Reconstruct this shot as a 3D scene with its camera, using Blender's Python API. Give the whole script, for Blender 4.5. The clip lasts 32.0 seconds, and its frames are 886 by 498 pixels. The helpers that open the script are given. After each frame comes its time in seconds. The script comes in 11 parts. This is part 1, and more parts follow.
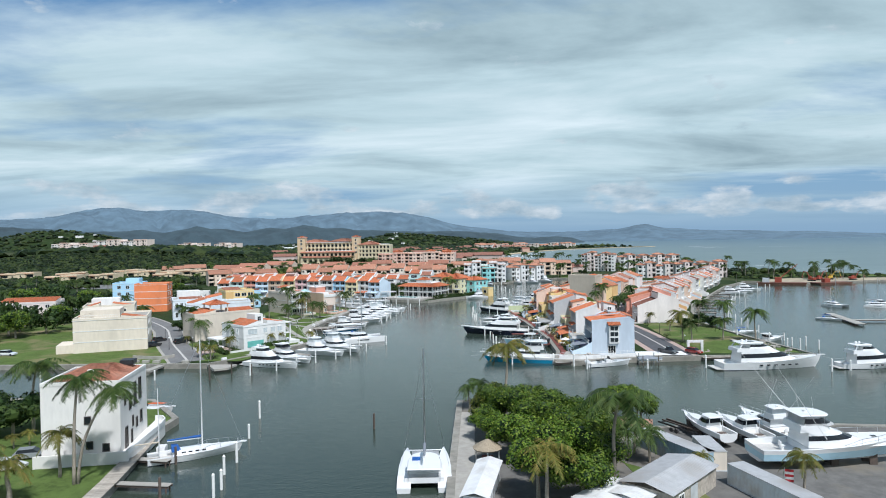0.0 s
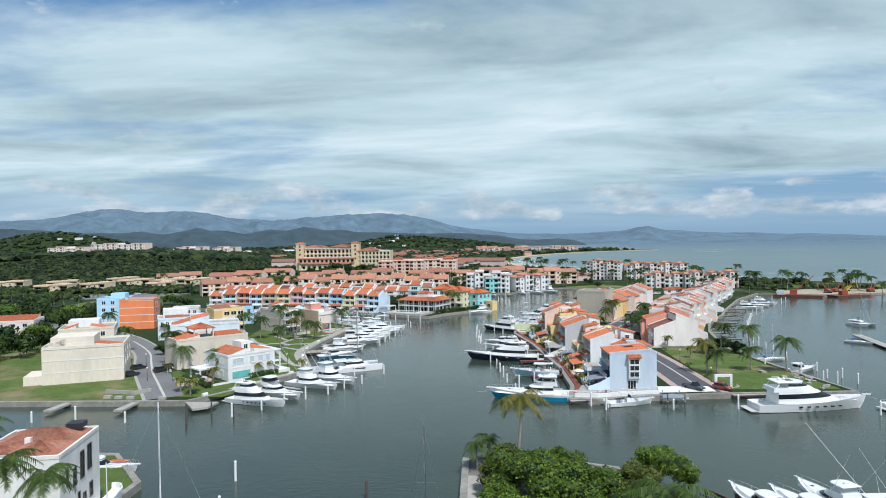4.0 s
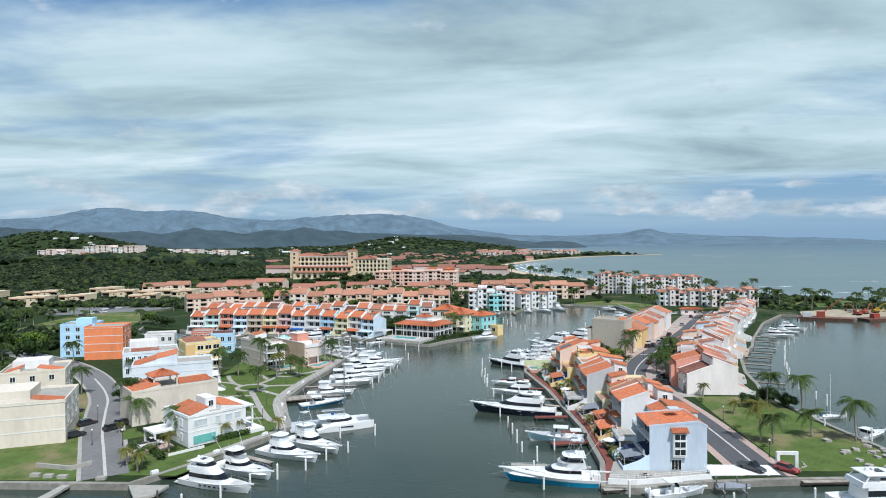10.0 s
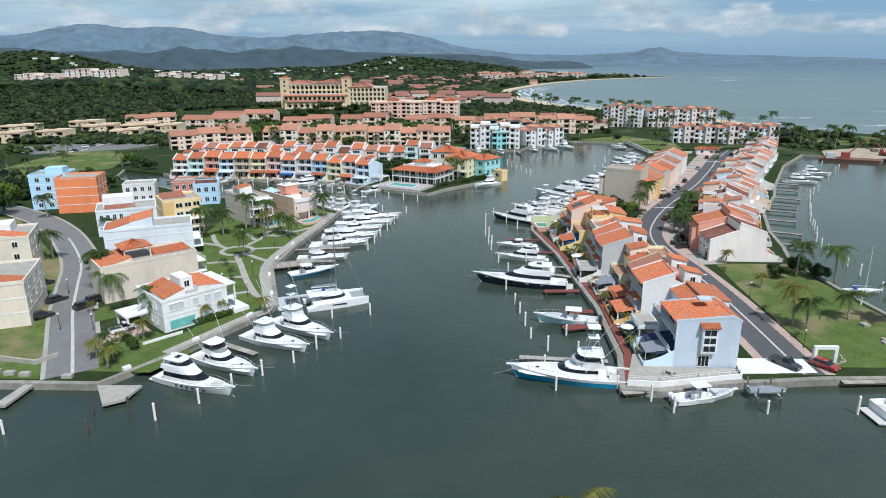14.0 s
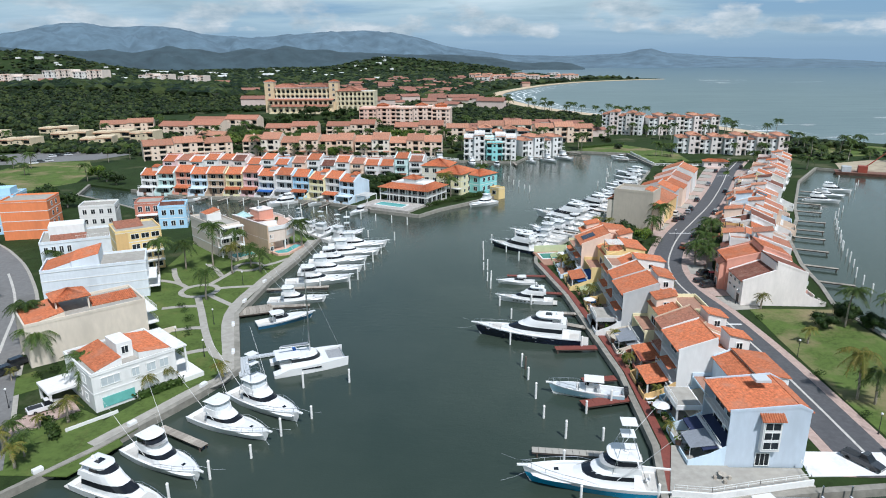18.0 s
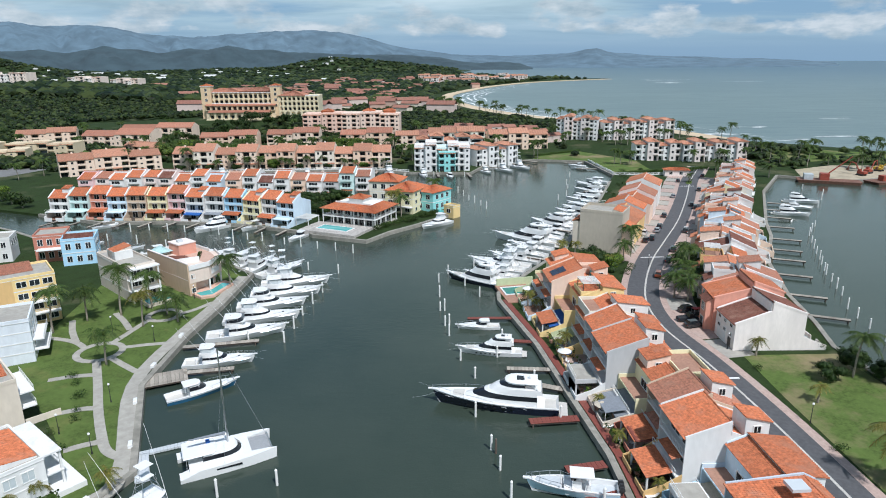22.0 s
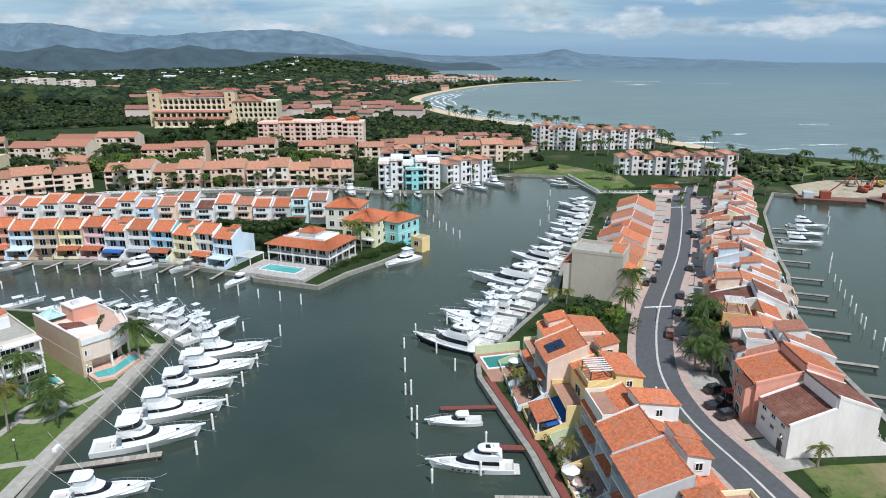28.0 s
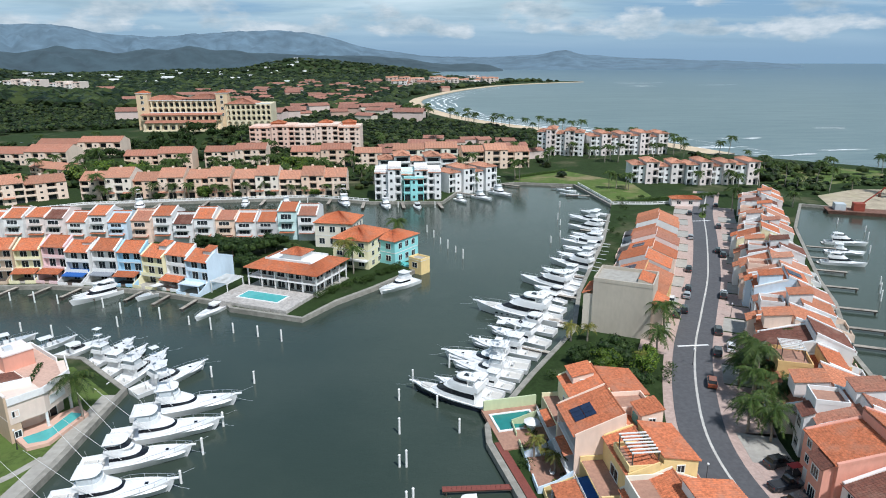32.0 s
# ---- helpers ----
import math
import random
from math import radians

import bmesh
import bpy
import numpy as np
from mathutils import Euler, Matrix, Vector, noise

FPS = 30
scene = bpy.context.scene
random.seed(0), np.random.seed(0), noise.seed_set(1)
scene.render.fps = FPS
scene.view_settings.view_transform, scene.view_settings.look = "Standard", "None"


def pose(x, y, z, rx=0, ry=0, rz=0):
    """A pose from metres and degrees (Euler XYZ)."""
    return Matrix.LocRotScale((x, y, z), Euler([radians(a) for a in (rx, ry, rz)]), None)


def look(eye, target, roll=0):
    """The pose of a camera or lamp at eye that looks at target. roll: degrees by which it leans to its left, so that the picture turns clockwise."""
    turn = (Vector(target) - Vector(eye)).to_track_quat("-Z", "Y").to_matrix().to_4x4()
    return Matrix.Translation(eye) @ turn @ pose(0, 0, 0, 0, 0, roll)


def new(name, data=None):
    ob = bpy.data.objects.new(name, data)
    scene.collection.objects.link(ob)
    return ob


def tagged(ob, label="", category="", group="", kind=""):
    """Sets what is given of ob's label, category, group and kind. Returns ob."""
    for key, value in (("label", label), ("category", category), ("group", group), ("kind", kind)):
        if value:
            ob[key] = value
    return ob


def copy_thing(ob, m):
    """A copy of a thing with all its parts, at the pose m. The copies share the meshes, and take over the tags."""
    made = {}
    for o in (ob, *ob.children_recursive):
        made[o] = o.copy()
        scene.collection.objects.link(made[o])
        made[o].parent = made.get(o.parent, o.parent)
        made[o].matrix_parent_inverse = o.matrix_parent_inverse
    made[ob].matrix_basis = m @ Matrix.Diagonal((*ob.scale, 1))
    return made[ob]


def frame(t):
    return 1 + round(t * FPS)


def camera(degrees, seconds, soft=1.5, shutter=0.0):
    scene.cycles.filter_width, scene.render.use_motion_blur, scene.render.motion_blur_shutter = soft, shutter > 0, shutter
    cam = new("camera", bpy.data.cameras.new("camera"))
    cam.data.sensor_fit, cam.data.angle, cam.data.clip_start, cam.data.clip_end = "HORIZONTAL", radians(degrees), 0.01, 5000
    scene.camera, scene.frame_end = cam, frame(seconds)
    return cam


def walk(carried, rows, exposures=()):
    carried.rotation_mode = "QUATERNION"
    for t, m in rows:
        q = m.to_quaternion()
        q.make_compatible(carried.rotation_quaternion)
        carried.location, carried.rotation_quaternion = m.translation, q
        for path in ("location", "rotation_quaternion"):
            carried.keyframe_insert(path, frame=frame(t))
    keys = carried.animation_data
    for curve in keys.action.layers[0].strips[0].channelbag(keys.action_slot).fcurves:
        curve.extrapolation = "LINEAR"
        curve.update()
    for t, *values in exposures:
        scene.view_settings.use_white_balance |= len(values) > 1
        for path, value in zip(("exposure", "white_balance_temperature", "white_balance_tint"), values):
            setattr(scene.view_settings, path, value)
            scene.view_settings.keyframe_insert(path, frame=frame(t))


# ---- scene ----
cam = camera(69.0, 32.0, soft=1.0)
PATH = [
    (0, (2.978, 14.61, 32.201), (2.901, 16.609, 32.171), -0.9),
    (1, (2.923, 18.229, 33.612), (2.844, 20.228, 33.582), -1.0),
    (2, (2.782, 21.93, 35.191), (2.703, 23.928, 35.159), -1.0),
    (3, (2.616, 26.056, 36.438), (2.535, 28.054, 36.408), -1.0),
    (3.5, (2.32, 28.187, 36.914), (2.239, 30.185, 36.888), -0.9),
    (5.5, (1.224, 36.513, 40.396), (1.146, 38.512, 40.367), -0.7),
    (6, (1.13, 38.892, 40.802), (1.051, 40.89, 40.775), -0.6),
    (7, (0.69, 43.624, 42.015), (0.612, 45.623, 41.988), -0.5),
    (8, (0.489, 48.288, 43.358), (0.412, 50.287, 43.33), -0.6),
    (9, (0.4, 53.216, 44.833), (0.321, 55.214, 44.805), -0.6),
    (10, (0.114, 58.487, 46.761), (0.035, 60.485, 46.734), -0.4),
    (10.5, (0.095, 61.4, 47.652), (0.015, 63.398, 47.627), -0.5),
    (11, (0.087, 64.098, 48.583), (0.006, 66.095, 48.51), -0.6),
    (11.5, (0.147, 66.789, 49.466), (0.063, 68.78, 49.289), -0.5),
    (12, (-0.045, 69.412, 50.491), (-0.128, 71.39, 50.207), -0.5),
    (12.5, (-0.227, 71.977, 51.553), (-0.309, 73.937, 51.163), -0.5),
    (13, (-0.702, 74.453, 52.487), (-0.781, 76.39, 51.995), -0.5),
    (13.5, (-0.966, 77.252, 53.363), (-1.044, 79.169, 52.798), -0.4),
    (14, (-1.076, 80.385, 54.104), (-1.154, 82.301, 53.538), -0.4),
    (14.5, (-1.179, 83.479, 54.605), (-1.257, 85.395, 54.038), -0.5),
    (16.5, (-2.069, 96.179, 56.253), (-2.144, 98.095, 55.686), -0.4),
    (17, (-2.322, 99.448, 56.464), (-2.39, 101.365, 55.897), -0.2),
    (18, (-2.498, 105.556, 57.124), (-2.548, 107.473, 56.558), -0.2),
    (19, (-2.556, 111.776, 57.827), (-2.583, 113.694, 57.26), -0.3),
    (20, (-2.509, 117.709, 58.546), (-2.5, 119.626, 57.978), -0.3),
    (21, (-2.508, 123.972, 59.108), (-2.456, 125.889, 58.54), -0.3),
    (22, (-2.251, 130.311, 59.762), (-2.155, 132.226, 59.194), -0.3),
    (23, (-1.973, 136.283, 60.514), (-1.832, 138.195, 59.946), -0.2),
    (23.5, (-1.765, 139.342, 60.771), (-1.608, 141.253, 60.202), -0.1),
    (24, (-1.479, 142.293, 61.041), (-1.314, 144.204, 60.474), -0.2),
    (25, (-0.872, 148.197, 61.797), (-0.69, 150.106, 61.229), -0.2),
    (25.5, (-0.378, 151.268, 62.051), (-0.191, 153.176, 61.483), -0.2),
    (27.5, (0.449, 163.206, 62.654), (0.638, 165.114, 62.085), -0.0),
    (28, (0.707, 166.149, 62.725), (0.895, 168.057, 62.156), -0.1),
    (29, (1.392, 172.012, 62.892), (1.578, 173.92, 62.321), 0.0),
    (30, (1.864, 178.019, 62.964), (2.05, 179.927, 62.393), 0.1),
    (31, (2.308, 183.848, 62.907), (2.494, 185.756, 62.337), 0.1),
    (32, (2.746, 189.285, 62.505), (2.932, 191.194, 61.939), -0.1),
]
walk(cam, [(t, look(eye, target, roll)) for t, eye, target, roll in PATH], exposures=[(0.0, -0.14, 5950.0, 10.0), (10.0, -0.10, 5950.0, 10.0), (13.0, -0.14, 6000.0, 10.0), (20.0, -0.16, 6000.0, 10.0), (28.0, -0.10, 6000.0, 10.0), (32.0, -0.10, 6000.0, 10.0)])

# ---- world, sun ----
SUN_EL, SUN_AZ = radians(57), radians(152)
world = bpy.data.worlds.new("world")
scene.world = world
world.use_nodes = True
wt = world.node_tree
wt.nodes.clear()


def wn(kind, **kw):
    n = wt.nodes.new(kind)
    for k, v in kw.items():
        n.inputs[k].default_value = v
    return n


def wlink(a, b):
    wt.links.new(a, b)


w_out = wn("ShaderNodeOutputWorld")
w_bg = wn("ShaderNodeBackground")
sky = wn("ShaderNodeTexSky")
sky.sky_type, sky.sun_disc = "NISHITA", False
sky.sun_elevation, sky.sun_rotation = SUN_EL, SUN_AZ
sky.air_density, sky.dust_density, sky.ozone_density = 1.0, 0.8, 2.0
w_co = wn("ShaderNodeTexCoord")
w_sep = wn("ShaderNodeSeparateXYZ")
wlink(w_co.outputs["Generated"], w_sep.inputs[0])
w_zc = wn("ShaderNodeMath")
w_zc.operation = "MAXIMUM"
wlink(w_sep.outputs[2], w_zc.inputs[0])
w_zc.inputs[1].default_value = 0.0
w_za = wn("ShaderNodeMath")
w_za.operation = "ADD"
wlink(w_zc.outputs[0], w_za.inputs[0])
w_za.inputs[1].default_value = 0.10
w_dx = wn("ShaderNodeMath")
w_dx.operation = "DIVIDE"
wlink(w_sep.outputs[0], w_dx.inputs[0])
wlink(w_za.outputs[0], w_dx.inputs[1])
w_dy = wn("ShaderNodeMath")
w_dy.operation = "DIVIDE"
wlink(w_sep.outputs[1], w_dy.inputs[0])
wlink(w_za.outputs[0], w_dy.inputs[1])
w_com = wn("ShaderNodeCombineXYZ")
wlink(w_dx.outputs[0], w_com.inputs[0])
wlink(w_dy.outputs[0], w_com.inputs[1])


def wnoise(scale, detail, rough, off, sx=1.0, sy=1.0, dist=0.0):
    mp = wn("ShaderNodeMapping")
    mp.inputs["Location"].default_value = off
    mp.inputs["Scale"].default_value = (sx, sy, 1)
    wlink(w_com.outputs[0], mp.inputs[0])
    nz = wn("ShaderNodeTexNoise", Scale=scale, Detail=detail, Roughness=rough, Distortion=dist)
    wlink(mp.outputs[0], nz.inputs["Vector"])
    return nz.outputs[0]


def wramp(src, *stops):
    r = wn("ShaderNodeValToRGB")
    e = r.color_ramp.elements
    while len(e) < len(stops):
        e.new(0.5)
    for el, (p, c) in zip(e, stops):
        el.position, el.color = p, (*c, 1) if isinstance(c, tuple) else (c, c, c, 1)
    wlink(src, r.inputs[0])
    return r.outputs[0]


def wmix(fac, a, b):
    m = wn("ShaderNodeMix")
    m.data_type = "RGBA"
    if isinstance(fac, float):
        m.inputs[0].default_value = fac
    else:
        wlink(fac, m.inputs[0])
    for s, k in ((a, 6), (b, 7)):
        if isinstance(s, tuple):
            m.inputs[k].default_value = (*s, 1)
        else:
            wlink(s, m.inputs[k])
    return m.outputs[2]


cover = wramp(wnoise(0.42, 9, 0.56, (3.1, 1.7, 0), 0.8, 1.25, 0.3), (0.35, 0.0), (0.48, 1.0))
shade = wramp(wnoise(0.75, 8, 0.58, (7.3, 2.2, 0), 0.7, 1.3, 0.4), (0.30, (5.0, 6.6, 7.1)), (0.50, (8.6, 10.7, 11.0)), (0.70, (12.2, 13.7, 13.8)))
hor = wramp(w_sep.outputs[2], (0.0, (4.5, 7.3, 10.2)), (0.10, (4.0, 6.9, 9.8)), (0.35, (2.4, 5.0, 8.6)), (0.75, (0.9, 2.1, 4.6)))
blue = wmix(0.25, hor, sky.outputs[0])
# the high cloud thins out towards the horizon, where a bank of cumulus stands over the hills
thin = wramp(w_sep.outputs[2], (0.012, 0.0), (0.10, 1.0), (0.42, 1.0), (0.66, 0.22))
cov2 = wn("ShaderNodeMath")
cov2.operation = "MULTIPLY"
wlink(cover, cov2.inputs[0])
wlink(thin, cov2.inputs[1])
clouded = wmix(cov2.outputs[0], blue, shade)
w_len = wn("ShaderNodeMath")
w_len.operation = "ARCTAN2"
wlink(w_sep.outputs[0], w_len.inputs[0])
wlink(w_sep.outputs[1], w_len.inputs[1])
w_c2 = wn("ShaderNodeCombineXYZ")
wlink(w_len.outputs[0], w_c2.inputs[0])
wlink(w_sep.outputs[2], w_c2.inputs[1])
mp2 = wn("ShaderNodeMapping")
mp2.inputs["Scale"].default_value = (1.0, 2.4, 1)
wlink(w_c2.outputs[0], mp2.inputs[0])
cum = wn("ShaderNodeTexNoise", Scale=9.0, Detail=7.0, Roughness=0.55)
wlink(mp2.outputs[0], cum.inputs["Vector"])
band = wramp(w_sep.outputs[2], (0.015, 0.0), (0.04, 0.20), (0.065, 0.14), (0.10, 0.0))
cadd = wn("ShaderNodeMath")
cadd.operation = "ADD"
wlink(cum.outputs[0], cadd.inputs[0])
wlink(band, cadd.inputs[1])
cmask = wramp(cadd.outputs[0], (0.63, 0.0), (0.72, 1.0))
puff = wn("ShaderNodeTexNoise", Scale=16.0, Detail=6.0, Roughness=0.6)
wlink(mp2.outputs[0], puff.inputs["Vector"])
puffed = wramp(puff.outputs[0], (0.34, (5.4, 6.9, 7.8)), (0.50, (8.6, 9.6, 10.0)), (0.64, (11.8, 12.2, 12.2)))
final = wmix(cmask, clouded, wmix(0.75, clouded, puffed))
wlink(final, w_bg.inputs[0])
w_bg.inputs[1].default_value = 0.070
wlink(w_bg.outputs[0], w_out.inputs[0])

sun = new("sun", bpy.data.lights.new("sun", "SUN"))
sun.data.energy, sun.data.angle, sun.data.color = 4.9, radians(2.5), (1.0, 0.965, 0.92)
sv = Vector((math.sin(SUN_AZ) * math.cos(SUN_EL), math.cos(SUN_AZ) * math.cos(SUN_EL), math.sin(SUN_EL)))
sun.matrix_world = look((sv * 500)[:], (0, 0, 0))


# ---- materials ----
def nodes_of(m):
    m.use_nodes = True
    t = m.node_tree
    return t, t.nodes["Principled BSDF"]


def mixed(t, fac, a, b, mode="MIX"):
    m = t.nodes.new("ShaderNodeMix")
    m.data_type, m.blend_type = "RGBA", mode
    for s, k in ((fac, 0), (a, 6), (b, 7)):
        if isinstance(s, (int, float)):
            m.inputs[k].default_value = s
        elif isinstance(s, tuple):
            m.inputs[k].default_value = (*s, 1)
        else:
            t.links.new(s, m.inputs[k])
    return m.outputs[2]


def noised(t, scale, detail=4, lo=0.35, hi=0.65, space="Object", stretch=None, rough=0.6):
    co = t.nodes.new("ShaderNodeTexCoord")
    src = co.outputs[space]
    if stretch:
        mp = t.nodes.new("ShaderNodeMapping")
        mp.inputs["Scale"].default_value = stretch
        t.links.new(src, mp.inputs[0])
        src = mp.outputs[0]
    n = t.nodes.new("ShaderNodeTexNoise")
    n.inputs["Scale"].default_value, n.inputs["Detail"].default_value = scale, detail
    n.inputs["Roughness"].default_value = rough
    t.links.new(src, n.inputs["Vector"])
    mr = t.nodes.new("ShaderNodeMapRange")
    mr.inputs[1].default_value, mr.inputs[2].default_value = lo, hi
    t.links.new(n.outputs[0], mr.inputs[0])
    return mr.outputs[0]


def bumped(t, b, height, dist, strength=0.5):
    n = t.nodes.new("ShaderNodeBump")
    n.inputs["Strength"].default_value, n.inputs["Distance"].default_value = strength, dist
    t.links.new(height, n.inputs["Height"])
    t.links.new(n.outputs[0], b.inputs["Normal"])


def tone(c, k):
    return tuple(min(1.0, v * k) for v in c)


MATS = {}


def surface(name, col, rough=0.7, metal=0.0, grain=3.0, amount=0.12, stain=0.3, stain_col=None, bump=0.01, spread=0.0, stretch=None, space="Object", coat=0.0):
    """A surface with fine grain, larger stains, relief, and some spread from piece to piece."""
    if name in MATS:
        return MATS[name]
    m = bpy.data.materials.new(name)
    t, b = nodes_of(m)
    base = mixed(t, noised(t, grain, 5, space=space, stretch=stretch), tone(col, 1 - amount), tone(col, 1 + amount))
    base = mixed(t, noised(t, stain, 4, 0.52, 0.78, space=space, stretch=stretch), base, stain_col or tone(col, 0.78))
    if spread:
        oi = t.nodes.new("ShaderNodeObjectInfo")
        hs = t.nodes.new("ShaderNodeHueSaturation")
        mr = t.nodes.new("ShaderNodeMapRange")
        mr.inputs[3].default_value, mr.inputs[4].default_value = 1 - spread, 1 + spread
        t.links.new(oi.outputs["Random"], mr.inputs[0])
        t.links.new(mr.outputs[0], hs.inputs["Value"])
        t.links.new(base, hs.inputs["Color"])
        base = hs.outputs[0]
    t.links.new(base, b.inputs["Base Color"])
    b.inputs["Roughness"].default_value, b.inputs["Metallic"].default_value = rough, metal
    b.inputs["Coat Weight"].default_value = coat
    if bump:
        bumped(t, b, noised(t, grain * 4, 4, 0.2, 0.8, space=space), bump)
    MATS[name] = m
    return m


def stucco(col):
    return surface("stucco_%d_%d_%d" % tuple(int(v * 99) for v in col), col, 0.85, 0, 1.2, 0.05, 0.16, tone(col, 0.84), 0.02, stretch=(1, 1, 0.35))


WHITE, CREAM, BEIGE, TAN = (0.75, 0.745, 0.73), (0.76, 0.71, 0.60), (0.68, 0.60, 0.50), (0.60, 0.46, 0.34)
PALEBLUE, SKYBLUE, GREYBLUE, TEAL = (0.62, 0.74, 0.84), (0.42, 0.66, 0.84), (0.53, 0.60, 0.68), (0.30, 0.66, 0.66)
YELLOW, PALEYEL, OCHRE, PINK = (0.80, 0.60, 0.28), (0.80, 0.74, 0.48), (0.70, 0.46, 0.20), (0.80, 0.56, 0.56)
SALMON, ORANGE, REDBRN, PALEPINK = (0.72, 0.34, 0.25), (0.80, 0.25, 0.10), (0.50, 0.20, 0.14), (0.78, 0.68, 0.64)
PEACH, GREY, GREENY, APRICOT = (0.78, 0.60, 0.47), (0.52, 0.52, 0.52), (0.52, 0.58, 0.36), (0.82, 0.62, 0.50)
ROOF, ROOF2, ROOF_DARK, ROOF_OLD = (0.455, 0.142, 0.060), (0.43, 0.165, 0.085), (0.15, 0.055, 0.036), (0.36, 0.155, 0.098)


def tile_mat(col, name):
    if name in MATS:
        return MATS[name]
    m = bpy.data.materials.new(name)
    t, b = nodes_of(m)
    base = mixed(t, noised(t, 2.2, 4, space="Object"), tone(col, 0.66), tone(col, 1.28))
    base = mixed(t, noised(t, 0.35, 5, 0.5, 0.75), base, mixed(t, 0.5, col, (0.30, 0.20, 0.15)))
    oi = t.nodes.new("ShaderNodeObjectInfo")
    hs = t.nodes.new("ShaderNodeHueSaturation")
    mr = t.nodes.new("ShaderNodeMapRange")
    mr.inputs[3].default_value, mr.inputs[4].default_value = 0.82, 1.15
    t.links.new(oi.outputs["Random"], mr.inputs[0])
    t.links.new(mr.outputs[0], hs.inputs["Value"])
    t.links.new(base, hs.inputs["Color"])
    t.links.new(hs.outputs[0], b.inputs["Base Color"])
    b.inputs["Roughness"].default_value = 0.8
    bumped(t, b, noised(t, 6, 3, 0.2, 0.8), 0.02)
    MATS[name] = m
    return m


TILE = tile_mat(ROOF, "clay_tile")
TILE_PALE = tile_mat(ROOF2, "clay_tile_pale")
TILE_DARK = tile_mat(ROOF_DARK, "clay_tile_dark")
TILE_OLD = tile_mat(ROOF_OLD, "clay_tile_worn")
TILE_ROSE = tile_mat((0.28, 0.125, 0.088), "clay_tile_rose")
TILE_SALMON = tile_mat((0.42, 0.20, 0.125), "clay_tile_salmon")
GLASS = surface("window_glass", (0.022, 0.028, 0.032), 0.06, 0, 0.5, 0.3, 0.2, (0.012, 0.012, 0.015), 0, 0.4)
GLASS_PALE = surface("shuttered_glass", (0.50, 0.55, 0.57), 0.3, 0, 1, 0.1, 0.5, None, 0)
GLASS_AQUA = surface("aqua_glass", (0.16, 0.46, 0.42), 0.08, 0, 0.5, 0.1, 0.2, None, 0)
for dark_glass in (GLASS, GLASS_AQUA):
    dark_glass.node_tree.nodes["Principled BSDF"].inputs["Specular IOR Level"].default_value = 0.28
FRAME = surface("white_frame", (0.78, 0.78, 0.76), 0.5, 0, 4, 0.04, 0.5, None, 0)
DARKFRAME = surface("dark_frame", (0.06, 0.05, 0.045), 0.5, 0, 4, 0.1, 0.5, None, 0)
TRIM = surface("white_trim", (0.75, 0.745, 0.73), 0.75, 0, 3, 0.04, 0.4, None, 0.005)
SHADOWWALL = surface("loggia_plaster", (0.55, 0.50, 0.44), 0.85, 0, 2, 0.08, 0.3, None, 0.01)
CONCRETE = surface("concrete", (0.36, 0.34, 0.30), 0.85, 0, 0.8, 0.12, 0.12, (0.30, 0.28, 0.25), 0.02)
QUAY = surface("quay_concrete", (0.27, 0.255, 0.22), 0.9, 0, 0.7, 0.2, 0.1, (0.15, 0.14, 0.115), 0.03)
PAVER = surface("pink_paver", (0.42, 0.31, 0.265), 0.85, 0, 1.5, 0.14, 0.2, (0.42, 0.34, 0.30), 0.02)
REDDECK = surface("red_deck", (0.20, 0.055, 0.04), 0.7, 0, 3, 0.15, 0.3, None, 0.01)
TERRACOTTA = surface("terracotta_floor", (0.36, 0.20, 0.14), 0.8, 0, 2, 0.14, 0.3, None, 0.01)
ASPHALT = surface("asphalt", (0.085, 0.085, 0.09), 0.85, 0, 1.2, 0.15, 0.07, (0.075, 0.075, 0.08), 0.01)
ASPHALT_OLD = surface("old_asphalt", (0.175, 0.172, 0.168), 0.88, 0, 1.0, 0.12, 0.09, (0.13, 0.125, 0.12), 0.01)
LINE = surface("road_line", (0.50, 0.48, 0.44), 0.8, 0, 1.5, 0.15, 0.3, None, 0)
SAND = surface("beach_sand", (0.56, 0.44, 0.30), 0.9, 0, 0.1, 0.12, 0.02, (0.44, 0.34, 0.22), 0.03)
YARD = surface("yard_gravel", (0.135, 0.13, 0.12), 0.95, 0, 0.5, 0.2, 0.12, (0.22, 0.19, 0.14), 0.03)
BLUEWALL = surface("blue_grey_sheet", (0.30, 0.42, 0.50), 0.6, 0, 1.0, 0.1, 0.3, (0.38, 0.40, 0.40), 0.01)
SHEETWHITE = surface("white_sheet_roof", (0.66, 0.66, 0.65), 0.5, 0, 1.0, 0.06, 0.3, (0.48, 0.46, 0.43), 0.01)
SOLE = surface("pale_deck", (0.56, 0.54, 0.50), 0.6, 0, 4, 0.06, 0.4, None, 0.003)
STRAW = surface("thatch_straw", (0.34, 0.28, 0.20), 0.95, 0, 6, 0.25, 0.6, (0.22, 0.18, 0.13), 0.04)
DIRT = surface("bare_earth", (0.38, 0.32, 0.23), 0.95, 0, 0.3, 0.18, 0.07, (0.38, 0.34, 0.20), 0.03)
WOOD = surface("weathered_wood", (0.36, 0.32, 0.27), 0.8, 0, 2.0, 0.2, 0.3, (0.20, 0.17, 0.14), 0.02, 0.25)
DARKWOOD = surface("dark_wood", (0.10, 0.075, 0.06), 0.7, 0, 2.0, 0.2, 0.3, None, 0.02, 0.2)
TEAK = surface("teak_deck", (0.42, 0.33, 0.24), 0.6, 0, 4.0, 0.15, 0.5, None, 0.003)
